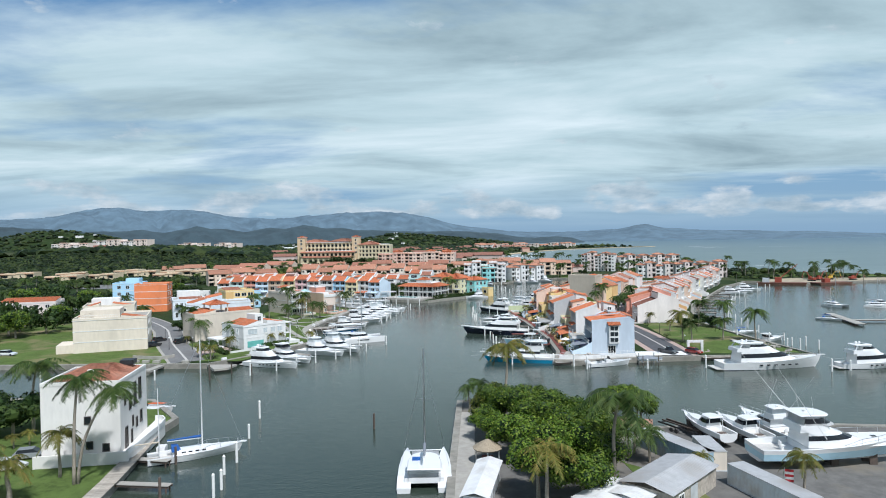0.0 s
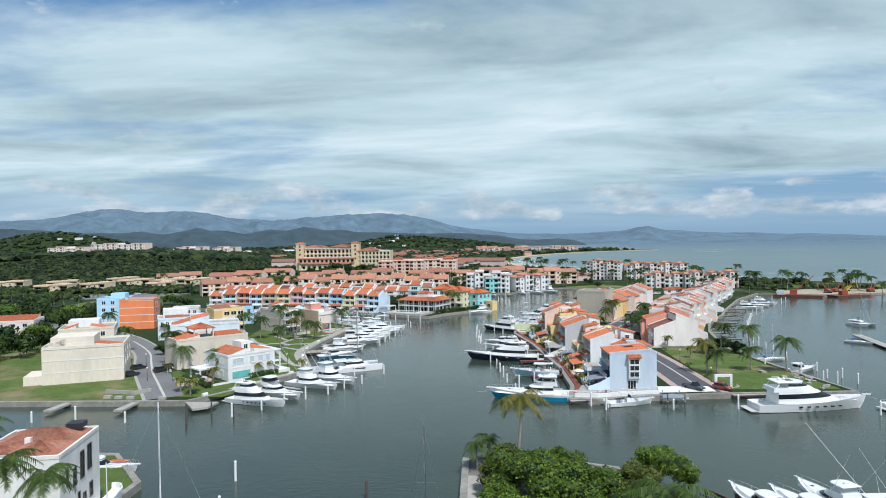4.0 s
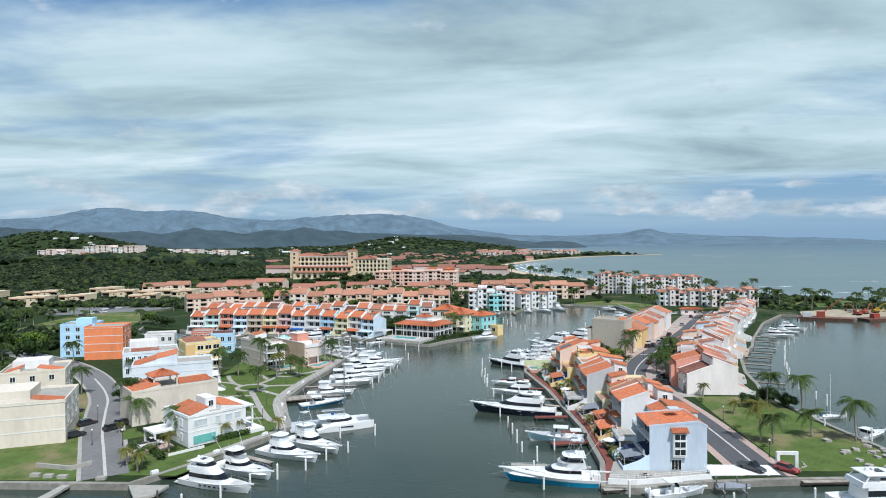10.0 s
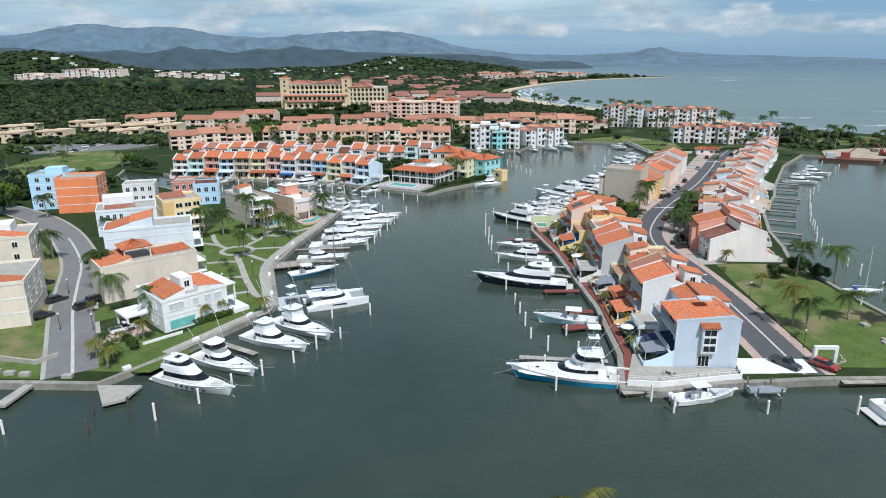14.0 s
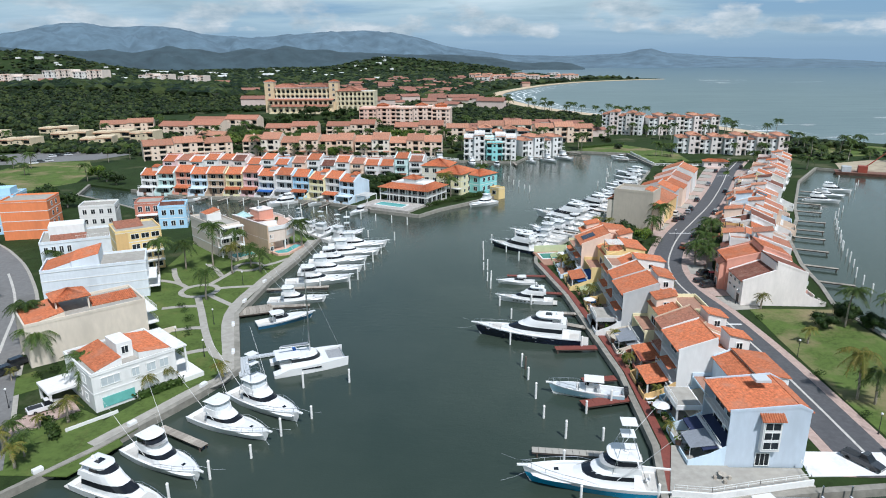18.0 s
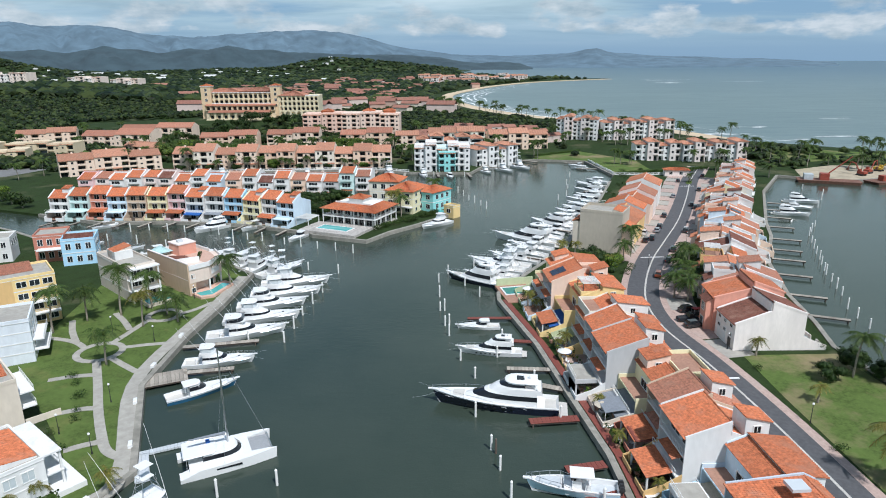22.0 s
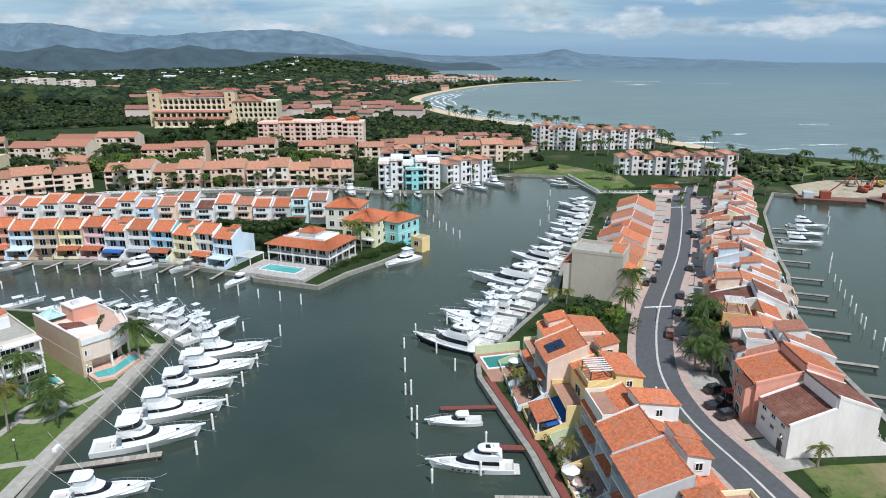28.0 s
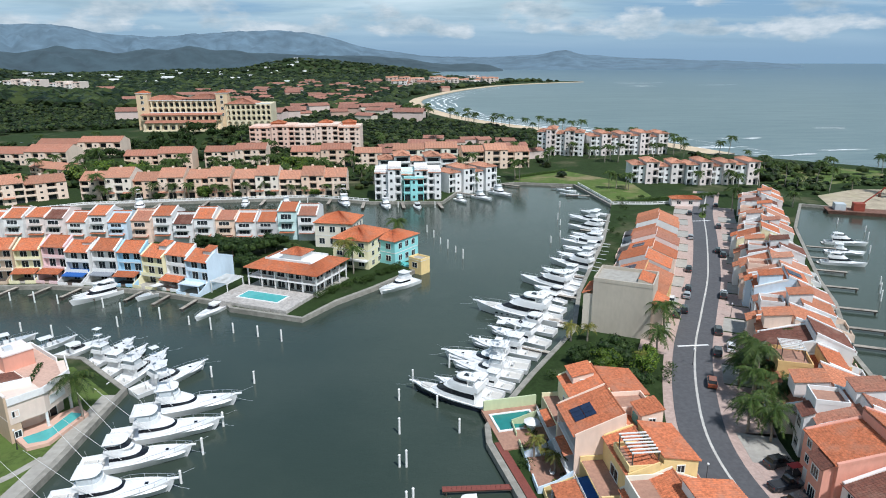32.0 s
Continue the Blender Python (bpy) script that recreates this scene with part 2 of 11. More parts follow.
PILEWHITE = surface("white_pile_sleeve", (0.80, 0.79, 0.76), 0.55, 0, 1.5, 0.06, 0.6, (0.60, 0.57, 0.50), 0.003)
BLACK = surface("black_rubber", (0.03, 0.03, 0.032), 0.5, 0, 3, 0.2, 0.5, None, 0)
STEEL = surface("bright_metal", (0.62, 0.63, 0.64), 0.3, 1.0, 3, 0.05, 0.5, None, 0)
GEL = surface("white_gelcoat", (0.77, 0.77, 0.765), 0.22, 0, 0.5, 0.02, 0.3, (0.76, 0.76, 0.75), 0, 0.03, coat=0.3)
GEL_PALE = surface("pale_blue_gelcoat", (0.45, 0.66, 0.76), 0.22, 0, 0.5, 0.03, 0.3, None, 0, coat=0.3)
GEL_BLUE = surface("bright_blue_gelcoat", (0.02, 0.27, 0.46), 0.2, 0, 0.5, 0.04, 0.3, None, 0, coat=0.3)
GEL_NAVY = surface("navy_gelcoat", (0.012, 0.016, 0.035), 0.18, 0, 0.5, 0.1, 0.3, None, 0, coat=0.4)
GEL_GREY = surface("grey_gelcoat", (0.55, 0.58, 0.60), 0.25, 0, 0.5, 0.04, 0.3, None, 0)
CANVAS_BLUE = surface("blue_canvas", (0.02, 0.10, 0.34), 0.9, 0, 4, 0.12, 0.6, None, 0.005)
CANVAS_NAVY = surface("navy_canvas", (0.02, 0.03, 0.08), 0.9, 0, 4, 0.12, 0.6, None, 0.005)
CANVAS_GREY = surface("grey_canvas", (0.22, 0.24, 0.27), 0.9, 0, 4, 0.12, 0.6, None, 0.005)
CANVAS_TAN = surface("tan_canvas", (0.55, 0.48, 0.38), 0.9, 0, 4, 0.1, 0.6, None, 0.005)
SMOKED = surface("smoked_glass", (0.014, 0.016, 0.02), 0.05, 0, 0.5, 0.2, 0.3, None, 0)
SOLAR = surface("solar_cell", (0.02, 0.03, 0.06), 0.12, 0, 2, 0.2, 0.5, None, 0)
POOLW = surface("pool_water", (0.10, 0.42, 0.41), 0.06, 0, 0.8, 0.1, 0.4, None, 0.004)
BARK = surface("palm_bark", (0.30, 0.26, 0.21), 0.9, 0, 4, 0.2, 0.6, None, 0.03, 0.15)
METALROOF = surface("grey_sheet_roof", (0.46, 0.46, 0.46), 0.5, 0.2, 1.0, 0.1, 0.25, (0.34, 0.31, 0.28), 0.01)
CONTAINER = surface("pale_container", (0.60, 0.63, 0.64), 0.5, 0, 1.0, 0.06, 0.3, (0.45, 0.40, 0.34), 0.005)
ROCK = surface("rubble", (0.36, 0.33, 0.29), 0.95, 0, 0.8, 0.2, 0.3, None, 0.06)


def leafy(name, a, b2, c, scale=1.2, rnd=True, rough=0.55, gap_shade=0.0):
    m = bpy.data.materials.new(name)
    t, b = nodes_of(m)
    base = mixed(t, noised(t, scale, 3), a, b2)
    # darker noise patches paint the shade of gaps between the leaves
    if gap_shade:
        base = mixed(t, noised(t, gap_shade, 4, 0.42, 0.60), tone(a, 0.35), base)
    gi = t.nodes.new("ShaderNodeNewGeometry")
    mr = t.nodes.new("ShaderNodeMapRange")
    mr.inputs[1].default_value, mr.inputs[2].default_value = 0.45, 1.0
    t.links.new(gi.outputs["Random Per Island"], mr.inputs[0])
    base = mixed(t, mr.outputs[0], base, c)
    if rnd:
        oi = t.nodes.new("ShaderNodeObjectInfo")
        hs = t.nodes.new("ShaderNodeHueSaturation")
        m2 = t.nodes.new("ShaderNodeMapRange")
        m2.inputs[3].default_value, m2.inputs[4].default_value = 0.75, 1.25
        t.links.new(oi.outputs["Random"], m2.inputs[0])
        t.links.new(m2.outputs[0], hs.inputs["Value"])
        t.links.new(base, hs.inputs["Color"])
        base = hs.outputs[0]
    t.links.new(base, b.inputs["Base Color"])
    b.inputs["Roughness"].default_value = rough
    b.inputs["Specular IOR Level"].default_value = 0.15
    MATS[name] = m
    return m


PALMLEAF = leafy("palm_frond", (0.020, 0.042, 0.008), (0.042, 0.074, 0.015), (0.085, 0.115, 0.028))
PALMLEAF_Y = leafy("palm_frond_yellow", (0.06, 0.08, 0.014), (0.12, 0.12, 0.022), (0.18, 0.14, 0.035))
LEAF = leafy("broad_leaf", (0.040, 0.085, 0.010), (0.085, 0.145, 0.017), (0.17, 0.22, 0.03))
LEAF_OLIVE = leafy("olive_leaf", (0.06, 0.085, 0.014), (0.11, 0.13, 0.022), (0.17, 0.17, 0.035))
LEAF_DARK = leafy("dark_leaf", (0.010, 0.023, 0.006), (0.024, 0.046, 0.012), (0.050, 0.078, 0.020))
LEAF_BRIGHT = leafy("bright_leaf", (0.12, 0.17, 0.03), (0.18, 0.22, 0.04), (0.10, 0.14, 0.03))
FOREST = leafy("forest_canopy", (0.012, 0.025, 0.006), (0.028, 0.050, 0.012), (0.062, 0.084, 0.024), 0.02, gap_shade=0.32)
HEDGE = leafy("hedge_leaf", (0.02, 0.042, 0.009), (0.038, 0.068, 0.014), (0.055, 0.085, 0.02))


def grass_mat(name, green, dry, dry_lo, dry_hi, scale=0.06):
    m = bpy.data.materials.new(name)
    t, b = nodes_of(m)
    g = mixed(t, noised(t, 1.5, 5), tone(green, 0.75), tone(green, 1.25))
    g = mixed(t, noised(t, 0.22, 4, 0.4, 0.7), g, tone(green, 1.35))
    g = mixed(t, noised(t, scale, 6, dry_lo, dry_hi, rough=0.65), g, dry)
    t.links.new(g, b.inputs["Base Color"])
    b.inputs["Roughness"].default_value = 0.95
    b.inputs["Specular IOR Level"].default_value = 0.15
    bumped(t, b, noised(t, 9, 4, 0.2, 0.8), 0.06)
    MATS[name] = m
    return m


GRASS = grass_mat("lawn_grass", (0.078, 0.115, 0.030), (0.17, 0.17, 0.06), 0.55, 0.8, 0.12)
GRASS_DRY = grass_mat("dry_lawn", (0.080, 0.118, 0.030), (0.25, 0.20, 0.115), 0.48, 0.66, 0.06)
EARTH = grass_mat("mixed_ground", (0.022, 0.038, 0.011), (0.17, 0.155, 0.095), 0.56, 0.8, 0.03)


def water_mat():
    m = bpy.data.materials.new("water")
    t, b = nodes_of(m)
    co = t.nodes.new("ShaderNodeTexCoord")
    sep = t.nodes.new("ShaderNodeSeparateXYZ")
    t.links.new(co.outputs["Object"], sep.inputs[0])
    # marina water is dark green, the open sea towards the north-east paler and bluer
    ad = t.nodes.new("ShaderNodeMath")
    ad.operation = "MULTIPLY_ADD"
    t.links.new(sep.outputs[0], ad.inputs[0])
    ad.inputs[1].default_value = 0.9
    t.links.new(sep.outputs[1], ad.inputs[2])
    mr = t.nodes.new("ShaderNodeMapRange")
    mr.inputs[1].default_value, mr.inputs[2].default_value = 690, 860
    t.links.new(ad.outputs[0], mr.inputs[0])
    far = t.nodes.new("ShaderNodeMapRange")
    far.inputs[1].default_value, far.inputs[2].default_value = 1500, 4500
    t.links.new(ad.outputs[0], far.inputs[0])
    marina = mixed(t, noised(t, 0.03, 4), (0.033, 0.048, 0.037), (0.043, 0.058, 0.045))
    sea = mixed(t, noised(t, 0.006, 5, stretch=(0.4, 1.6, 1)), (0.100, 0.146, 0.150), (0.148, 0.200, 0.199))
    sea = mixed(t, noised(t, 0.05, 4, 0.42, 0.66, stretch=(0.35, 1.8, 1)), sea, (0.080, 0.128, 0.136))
    # distance tint painted in: the sea turns darker and bluer towards the horizon
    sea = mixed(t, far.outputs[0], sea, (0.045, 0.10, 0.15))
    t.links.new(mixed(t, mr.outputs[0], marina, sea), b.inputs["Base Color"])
    ro = t.nodes.new("ShaderNodeMapRange")
    ro.inputs[3].default_value, ro.inputs[4].default_value = 0.045, 0.34
    t.links.new(mr.outputs[0], ro.inputs[0])
    t.links.new(ro.outputs[0], b.inputs["Roughness"])
    b.inputs["IOR"].default_value = 1.33
    h = t.nodes.new("ShaderNodeMath")
    h.operation = "ADD"
    t.links.new(noised(t, 0.55, 4, 0.2, 0.8, stretch=(1, 1.5, 1)), h.inputs[0])
    t.links.new(noised(t, 2.2, 3, 0.0, 1.0, stretch=(1, 1.6, 1)), h.inputs[1])
    bumped(t, b, h.outputs[0], 0.055, 0.4)
    return m


WATER = water_mat()


# ---- mesh helpers ----
class Mesh:
    """Collects faces for one mesh."""

    def __init__(self):
        self.v, self.f = [], []

    def add(self, vs, fs):
        n = len(self.v)
        self.v += [tuple(p) for p in vs]
        self.f += [tuple(n + i for i in f) for f in fs]
        return self

    def box(self, x0, x1, y0, y1, z0, z1):
        vs = [(x0, y0, z0), (x1, y0, z0), (x1, y1, z0), (x0, y1, z0), (x0, y0, z1), (x1, y0, z1), (x1, y1, z1), (x0, y1, z1)]
        return self.add(vs, [(3, 2, 1, 0), (4, 5, 6, 7), (0, 1, 5, 4), (1, 2, 6, 5), (2, 3, 7, 6), (3, 0, 4, 7)])

    def loft(self, rings, cap0=True, cap1=True):
        n = len(rings[0])
        vs = [p for r in rings for p in r]
        fs = []
        for k in range(len(rings) - 1):
            for i in range(n):
                j = (i + 1) % n
                fs.append((k * n + i, k * n + j, (k + 1) * n + j, (k + 1) * n + i))
        if cap0:
            fs.append(tuple(range(n))[::-1])
        if cap1:
            fs.append(tuple((len(rings) - 1) * n + i for i in range(n)))
        return self.add(vs, fs)

    def prism(self, pts, z0, z1):
        return self.loft([[(x, y, z0) for x, y in pts], [(x, y, z1) for x, y in pts]])

    def side(self, pts, y0, y1):
        """A profile in x and z, drawn out along y."""
        return self.loft([[(x, y1, z) for x, z in pts], [(x, y0, z) for x, z in pts]])

    def turned(self):
        """Swaps x and y."""
        self.v = [(y, x, z) for x, y, z in self.v]
        self.f = [f[::-1] for f in self.f]
        return self

    def tube(self, pts, r0, r1=None, n=6):
        r1 = r0 if r1 is None else r1
        rings = []
        pts = [Vector(p) for p in pts]
        for i, p in enumerate(pts):
            d = (pts[min(i + 1, len(pts) - 1)] - pts[max(i - 1, 0)]).normalized()
            a = d.orthogonal().normalized() if abs(d.z) < 0.99 else Vector((1, 0, 0))
            b = d.cross(a).normalized()
            r = r0 + (r1 - r0) * i / max(1, len(pts) - 1)
            rings.append([p + a * r * math.cos(2 * math.pi * k / n) + b * r * math.sin(2 * math.pi * k / n) for k in range(n)])
        return self.loft(rings)

    def mesh(self, name, mat, smooth=False):
        me = bpy.data.meshes.new(name)
        me.from_pydata(self.v, [], self.f)
        me.materials.append(mat)
        if smooth:
            me.polygons.foreach_set("use_smooth", [True] * len(me.polygons))
        me.update()
        return me


def thing(name, m, label="", category="", group="", kind=""):
    ob = new(name)
    ob.matrix_basis = m
    ob.empty_display_size = 0.3
    return tagged(ob, label, category, group, kind)


def part(name, mesh, material, parent, label="", smooth=False):
    me = mesh.mesh(name, material, smooth) if isinstance(mesh, Mesh) else mesh
    ob = new(name, me)
    ob.parent = parent
    if label:
        ob["label"] = label
    return ob


def solid(name, mesh, material, label="", category="", group="", kind="", smooth=False, m=None):
    ob = new(name, mesh.mesh(name, material, smooth))
    if m is not None:
        ob.matrix_basis = m
    return tagged(ob, label, category, group, kind)


def ribbon(pts, half):
    """Left and right edges of a band round a polyline."""
    L, R = [], []
    for i, p in enumerate(pts):
        a, b = Vector(pts[max(i - 1, 0)]), Vector(pts[min(i + 1, len(pts) - 1)])
        d = (b - a).normalized()
        n = Vector((-d.y, d.x))
        h = half[i] if isinstance(half, (list, tuple)) else half
        L.append((p[0] + n.x * h, p[1] + n.y * h))
        R.append((p[0] - n.x * h, p[1] - n.y * h))
    return L, R


def smoothed(pts, k=6):
    """A smooth line through the points (Catmull-Rom)."""
    out = []
    P = [Vector(p) for p in pts]
    for i in range(len(P) - 1):
        p0, p1, p2, p3 = P[max(i - 1, 0)], P[i], P[i + 1], P[min(i + 2, len(P) - 1)]
        for s in range(k):
            t = s / k
            out.append(0.5 * ((2 * p1) + (p2 - p0) * t + (2 * p0 - 5 * p1 + 4 * p2 - p3) * t * t + (3 * p1 - p0 - 3 * p2 + p3) * t ** 3))
    out.append(P[-1])
    return [tuple(p) for p in out]


def band(pts, half, z0, z1):
    m = Mesh()
    L, R = ribbon(pts, half)
    for i in range(len(pts) - 1):
        vs = [(*L[i], z1), (*R[i], z1), (*R[i + 1], z1), (*L[i + 1], z1), (*L[i], z0), (*R[i], z0), (*R[i + 1], z0), (*L[i + 1], z0)]
        m.add(vs, [(0, 1, 2, 3), (4, 0, 3, 7), (1, 5, 6, 2)])
    return m


def flat(pts, z0, z1):
    """A level slab of any outline."""
    bm = bmesh.new()
    f = bm.faces.new([bm.verts.new((x, y, z1)) for x, y in pts])
    f.normal_update()
    if f.normal.z < 0:
        f.normal_flip()
    top = [f]
    ex = bmesh.ops.extrude_face_region(bm, geom=top)
    down = [g for g in ex["geom"] if isinstance(g, bmesh.types.BMVert)]
    for v in down:
        v.co.z = z0
    bmesh.ops.recalc_face_normals(bm, faces=bm.faces[:])
    bmesh.ops.triangulate(bm, faces=[g for g in bm.faces if len(g.verts) > 4])
    m = Mesh()
    m.add([v.co[:] for v in bm.verts], [[v.index for v in g.verts] for g in bm.faces]) if not bm.verts.index_update() else None
    bm.free()
    return m


# ---- water and land ----
def water_sheet():
    m = Mesh()
    radii = [0, 150, 400, 800, 1300, 2000, 2800, 3600, 4300, 4800]
    n = 48
    m.v.append((0, 200, 0))
    for r in radii[1:]:
        rise = 30 * max(0, (r - 2500) / 2300) ** 2
        m.v += [(r * math.cos(2 * math.pi * k / n), 200 + r * math.sin(2 * math.pi * k / n), rise) for k in range(n)]
    for k in range(n):
        m.f.append((0, 1 + k, 1 + (k + 1) % n))
    for j in range(len(radii) - 2):
        a, b = 1 + j * n, 1 + (j + 1) * n
        for k in range(n):
            m.f.append((a + k, b + k, b + (k + 1) % n, a + (k + 1) % n))
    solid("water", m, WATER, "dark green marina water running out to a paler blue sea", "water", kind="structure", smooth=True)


water_sheet()
LAND_W = [(-2600, 177.5), (-64.6, 177.5), (-56.8, 189), (-48, 206), (-44.3, 215), (-53.5, 242), (-52.5, 265), (-50, 283), (-48, 307), (-62, 322), (-98, 331), (-125, 346), (-146, 362), (-168, 376), (-176, 400), (-150, 388), (-120, 373), (-93, 372), (-63, 365), (-38.5, 352.5), (-36.7, 349), (-17.6, 340), (-10, 351), (0, 361), (16, 380), (12, 397), (5, 408), (-8, 428), (-25, 438), (-80, 443), (-140, 447), (-160, 455), (-152, 468), (-128, 480), (-80, 484), (-28, 486), (-2, 474), (30, 471), (38, 490), (50, 505), (71, 514), (100.6, 505), (103, 457)]
LAND_R = [(96, 440), (80, 401), (56, 351), (47, 326), (32, 305), (20, 287), (19.5, 282), (24, 255), (25.7, 235), (27.5, 215), (27.2, 191), (24.8, 178), (31, 177.5), (43, 180.5), (60, 182.5), (92, 184), (89, 205), (87, 225), (86, 250), (90, 263), (94, 281), (104, 309), (120, 336), (128, 354), (158, 411), (186, 450), (214, 433), (262, 444), (330, 428), (420, 392), (640, 340)]
COAST = [(640, 400), (420, 462), (310, 512), (288, 545), (232, 600), (205, 680), (168, 745), (122, 815), (82, 920), (60, 1060), (60, 1200), (95, 1340), (180, 1563), (304, 1773), (440, 1900), (568, 1988), (560, 2030), (430, 2060), (330, 2200), (210, 2700), (250, 3300), (150, 4300), (-2600, 4300)]
solid("ground", flat(LAND_W + LAND_R + COAST, -3, 1.0), EARTH, "green and dry coastal ground of the marina town", "ground", kind="structure")
solid("ground", flat([(-41, -60), (-43, 92), (-46, 105), (-49.5, 122), (-49.5, 127), (-60, 140), (-120, 143), (-900, 143), (-900, -60)], -3, 1.0), GRASS, "lawn round the waterside house", "ground", kind="structure")
solid("ground", flat([(0.4, -60), (0.4, 100), (1, 138), (9, 140), (28, 132), (29, 120), (63, 121), (72, 120), (300, 118), (300, -60)], -3, 1.0), YARD, "dark gravel ground of the boatyard", "ground", kind="structure")


def quay(pts, name="quay"):
    """A concrete cap along the water, with a low fender beam."""
    m = Mesh()
    L, R = ribbon(pts, 0.55)
    for i in range(len(pts) - 1):
        a, b, c, d = R[i], R[i + 1], L[i + 1], L[i]
        vs = [(*a, -0.5), (*b, -0.5), (*c, -0.5), (*d, -0.5), (*a, 1.22), (*b, 1.22), (*c, 1.22), (*d, 1.22)]
        m.add(vs, [(4, 5, 6, 7), (0, 1, 5, 4), (1, 2, 6, 5), (2, 3, 7, 6), (3, 0, 4, 7)])
    solid(name, m, QUAY, "stained grey concrete quay edge", "quay", kind="structure")


quay([(-330, 177.5)] + LAND_W[1:15])
quay(LAND_W[15:32])
quay(LAND_W[32:43])
quay(LAND_R[0:26])
quay(LAND_R[25:29])
quay([(-41, -10), (-43, 92), (-46, 105), (-49.5, 122), (-49.5, 127), (-60, 140), (-120, 143)])
quay([(0.4, -10), (0.4, 100), (1, 138), (9, 140), (28, 132), (29, 120), (63, 121), (72, 120), (200, 119)])

# roads, pavements and lawns
ROAD_R = smoothed([(57, 184), (57.2, 205), (57, 225), (55.8, 245), (53.8, 262), (55.5, 278), (61.5, 295), (70.5, 314), (82, 334), (98, 362), (118, 402), (134, 436), (148, 462), (158, 480)])
ROAD_L = smoothed([(-71, 181), (-80, 196), (-89, 211), (-98, 228), (-106, 243), (-118, 260), (-135, 280), (-158, 300), (-200, 325), (-260, 350)])
solid("pavement", band(ROAD_R, 5.8, 0.9, 1.05), PAVER, "pinkish paved strip beside the road", "pavement", kind="structure")
solid("road", band(ROAD_R, 4.0, 0.9, 1.09), ASPHALT, "dark grey asphalt street between two rows of houses", "road", kind="structure")
solid("road_line", band([(x + 0.5, y) for x, y in ROAD_R], 0.22, 1.0, 1.10), LINE, "pale worn line along the street", "road marking", kind="structure")
solid("pavement", band(ROAD_L, 5.0, 0.9, 1.05), CONCRETE, "pale concrete pavement", "pavement", kind="structure")
solid("road", band(ROAD_L, 4.2, 0.9, 1.09), ASPHALT_OLD, "worn grey asphalt cul-de-sac", "road", kind="structure")
solid("road_line", band(ROAD_L[:34], 0.3, 1.0, 1.10), LINE, "pale gutter along the cul-de-sac", "road marking", kind="structure")
for bx, by in ((55.9, 238), (71, 315), (128, 425)):
    solid("road_line", Mesh().box(bx - 3.6, bx + 3.6, by - 0.3, by + 0.3, 1.0, 1.104), TRIM, "white stop line across the street", "road marking", kind="structure")

solid("lawn", flat([(63.5, 187), (90, 187), (87.5, 205), (85.6, 225), (84.5, 247), (65, 247.5), (64, 230), (63.4, 205)], 0.9, 1.05), GRASS_DRY, "green lawn with dry worn patches", "lawn", kind="structure")
solid("lawn", flat([(-55, 191), (-47.4, 207), (-45.2, 214.6), (-55, 241), (-54.3, 265), (-52, 283), (-50, 305), (-62, 318), (-88, 318), (-83, 250), (-66, 232), (-52.5, 214), (-61, 194)], 0.9, 1.05), GRASS, "mown green lawn behind the quay", "lawn", kind="structure")
solid("lawn", flat([(-330, 179), (-76, 179), (-84, 199), (-108, 240), (-160, 296), (-330, 320)], 0.9, 1.04), GRASS_DRY, "patchy lawn beside the houses", "lawn", kind="structure")
solid("lawn", flat([(104, 458), (102, 506), (72, 516), (74, 525), (108, 545), (131, 505), (128, 473)], 0.9, 1.05), GRASS_DRY, "open green round the head of the basin", "lawn", kind="structure")
solid("bare_lot", flat([(-240, 385), (-200, 372), (-185, 405), (-196, 440), (-215, 470), (-250, 475)], 0.9, 1.06), GRASS_DRY, "rough vacant lot with dry grass", "lot", kind="structure")
solid("car_park", flat([(-262, 455), (-215, 478), (-205, 500), (-262, 520), (-300, 480)], 0.9, 1.08), ASPHALT_OLD, "grey car park", "car park", kind="structure")
solid("car_park", flat([(-300, 690), (-140, 672), (-120, 720), (-250, 760), (-330, 740)], 0.9, 1.5), ASPHALT_OLD, "grey car park before the hotel", "car park", kind="structure")

solid("lawn", flat([(14, 126), (27, 124), (27, 131.2), (10, 138.4), (8, 134)], 0.9, 1.05), GRASS, "small green lawn behind the trees", "lawn", kind="structure")
solid("lawn", flat([(26, 84), (33, 84), (30, 98), (24, 104)], 0.9, 1.04), GRASS_DRY, "rough grass between the sheds", "lawn", kind="structure")
solid("quay_walk", band([(2.2, 60), (2.2, 100), (2.5, 130)], 1.25, 0.95, 1.12), CONCRETE, "grey concrete walk along the boatyard quay", "walkway", kind="structure")
solid("lawn", flat([(-71.5, 182), (-57.5, 182), (-53.5, 190), (-61, 197.5), (-66.5, 200.5), (-70.5, 196)], 0.9, 1.062), GRASS, "mown lawn before the white house", "lawn", kind="structure")
solid("drive", flat([(-76.5, 191.5), (-73.8, 188.5), (-65.5, 199.5), (-70.5, 204.5)], 0.9, 1.075), PAVER, "pinkish paved drive beside the white house", "drive", kind="structure")
solid("lawn", flat([(-86, 209), (-80.5, 203.5), (-76.5, 207.5), (-82, 213.5)], 0.9, 1.068), GRASS, "small lawn beside the cul-de-sac", "lawn", kind="structure")
solid("road_island", flat([(133 + 1.6 * math.cos(q * 0.524) + 2.2 * math.sin(q * 0.524), 434 + 4.8 * math.sin(q * 0.524)) for q in range(12)], 1.0, 1.22), GRASS, "planted island at the head of the street", "island", kind="structure")
# garden paths
PATHS = []


def path(pts, half=0.7, name="garden_path"):
    PATHS.append(name)
    solid(name, band(smoothed(pts, 5), half, 0.95, 1.085 + 0.005 * len(PATHS)), CONCRETE, "pale concrete garden path", "path", kind="structure")


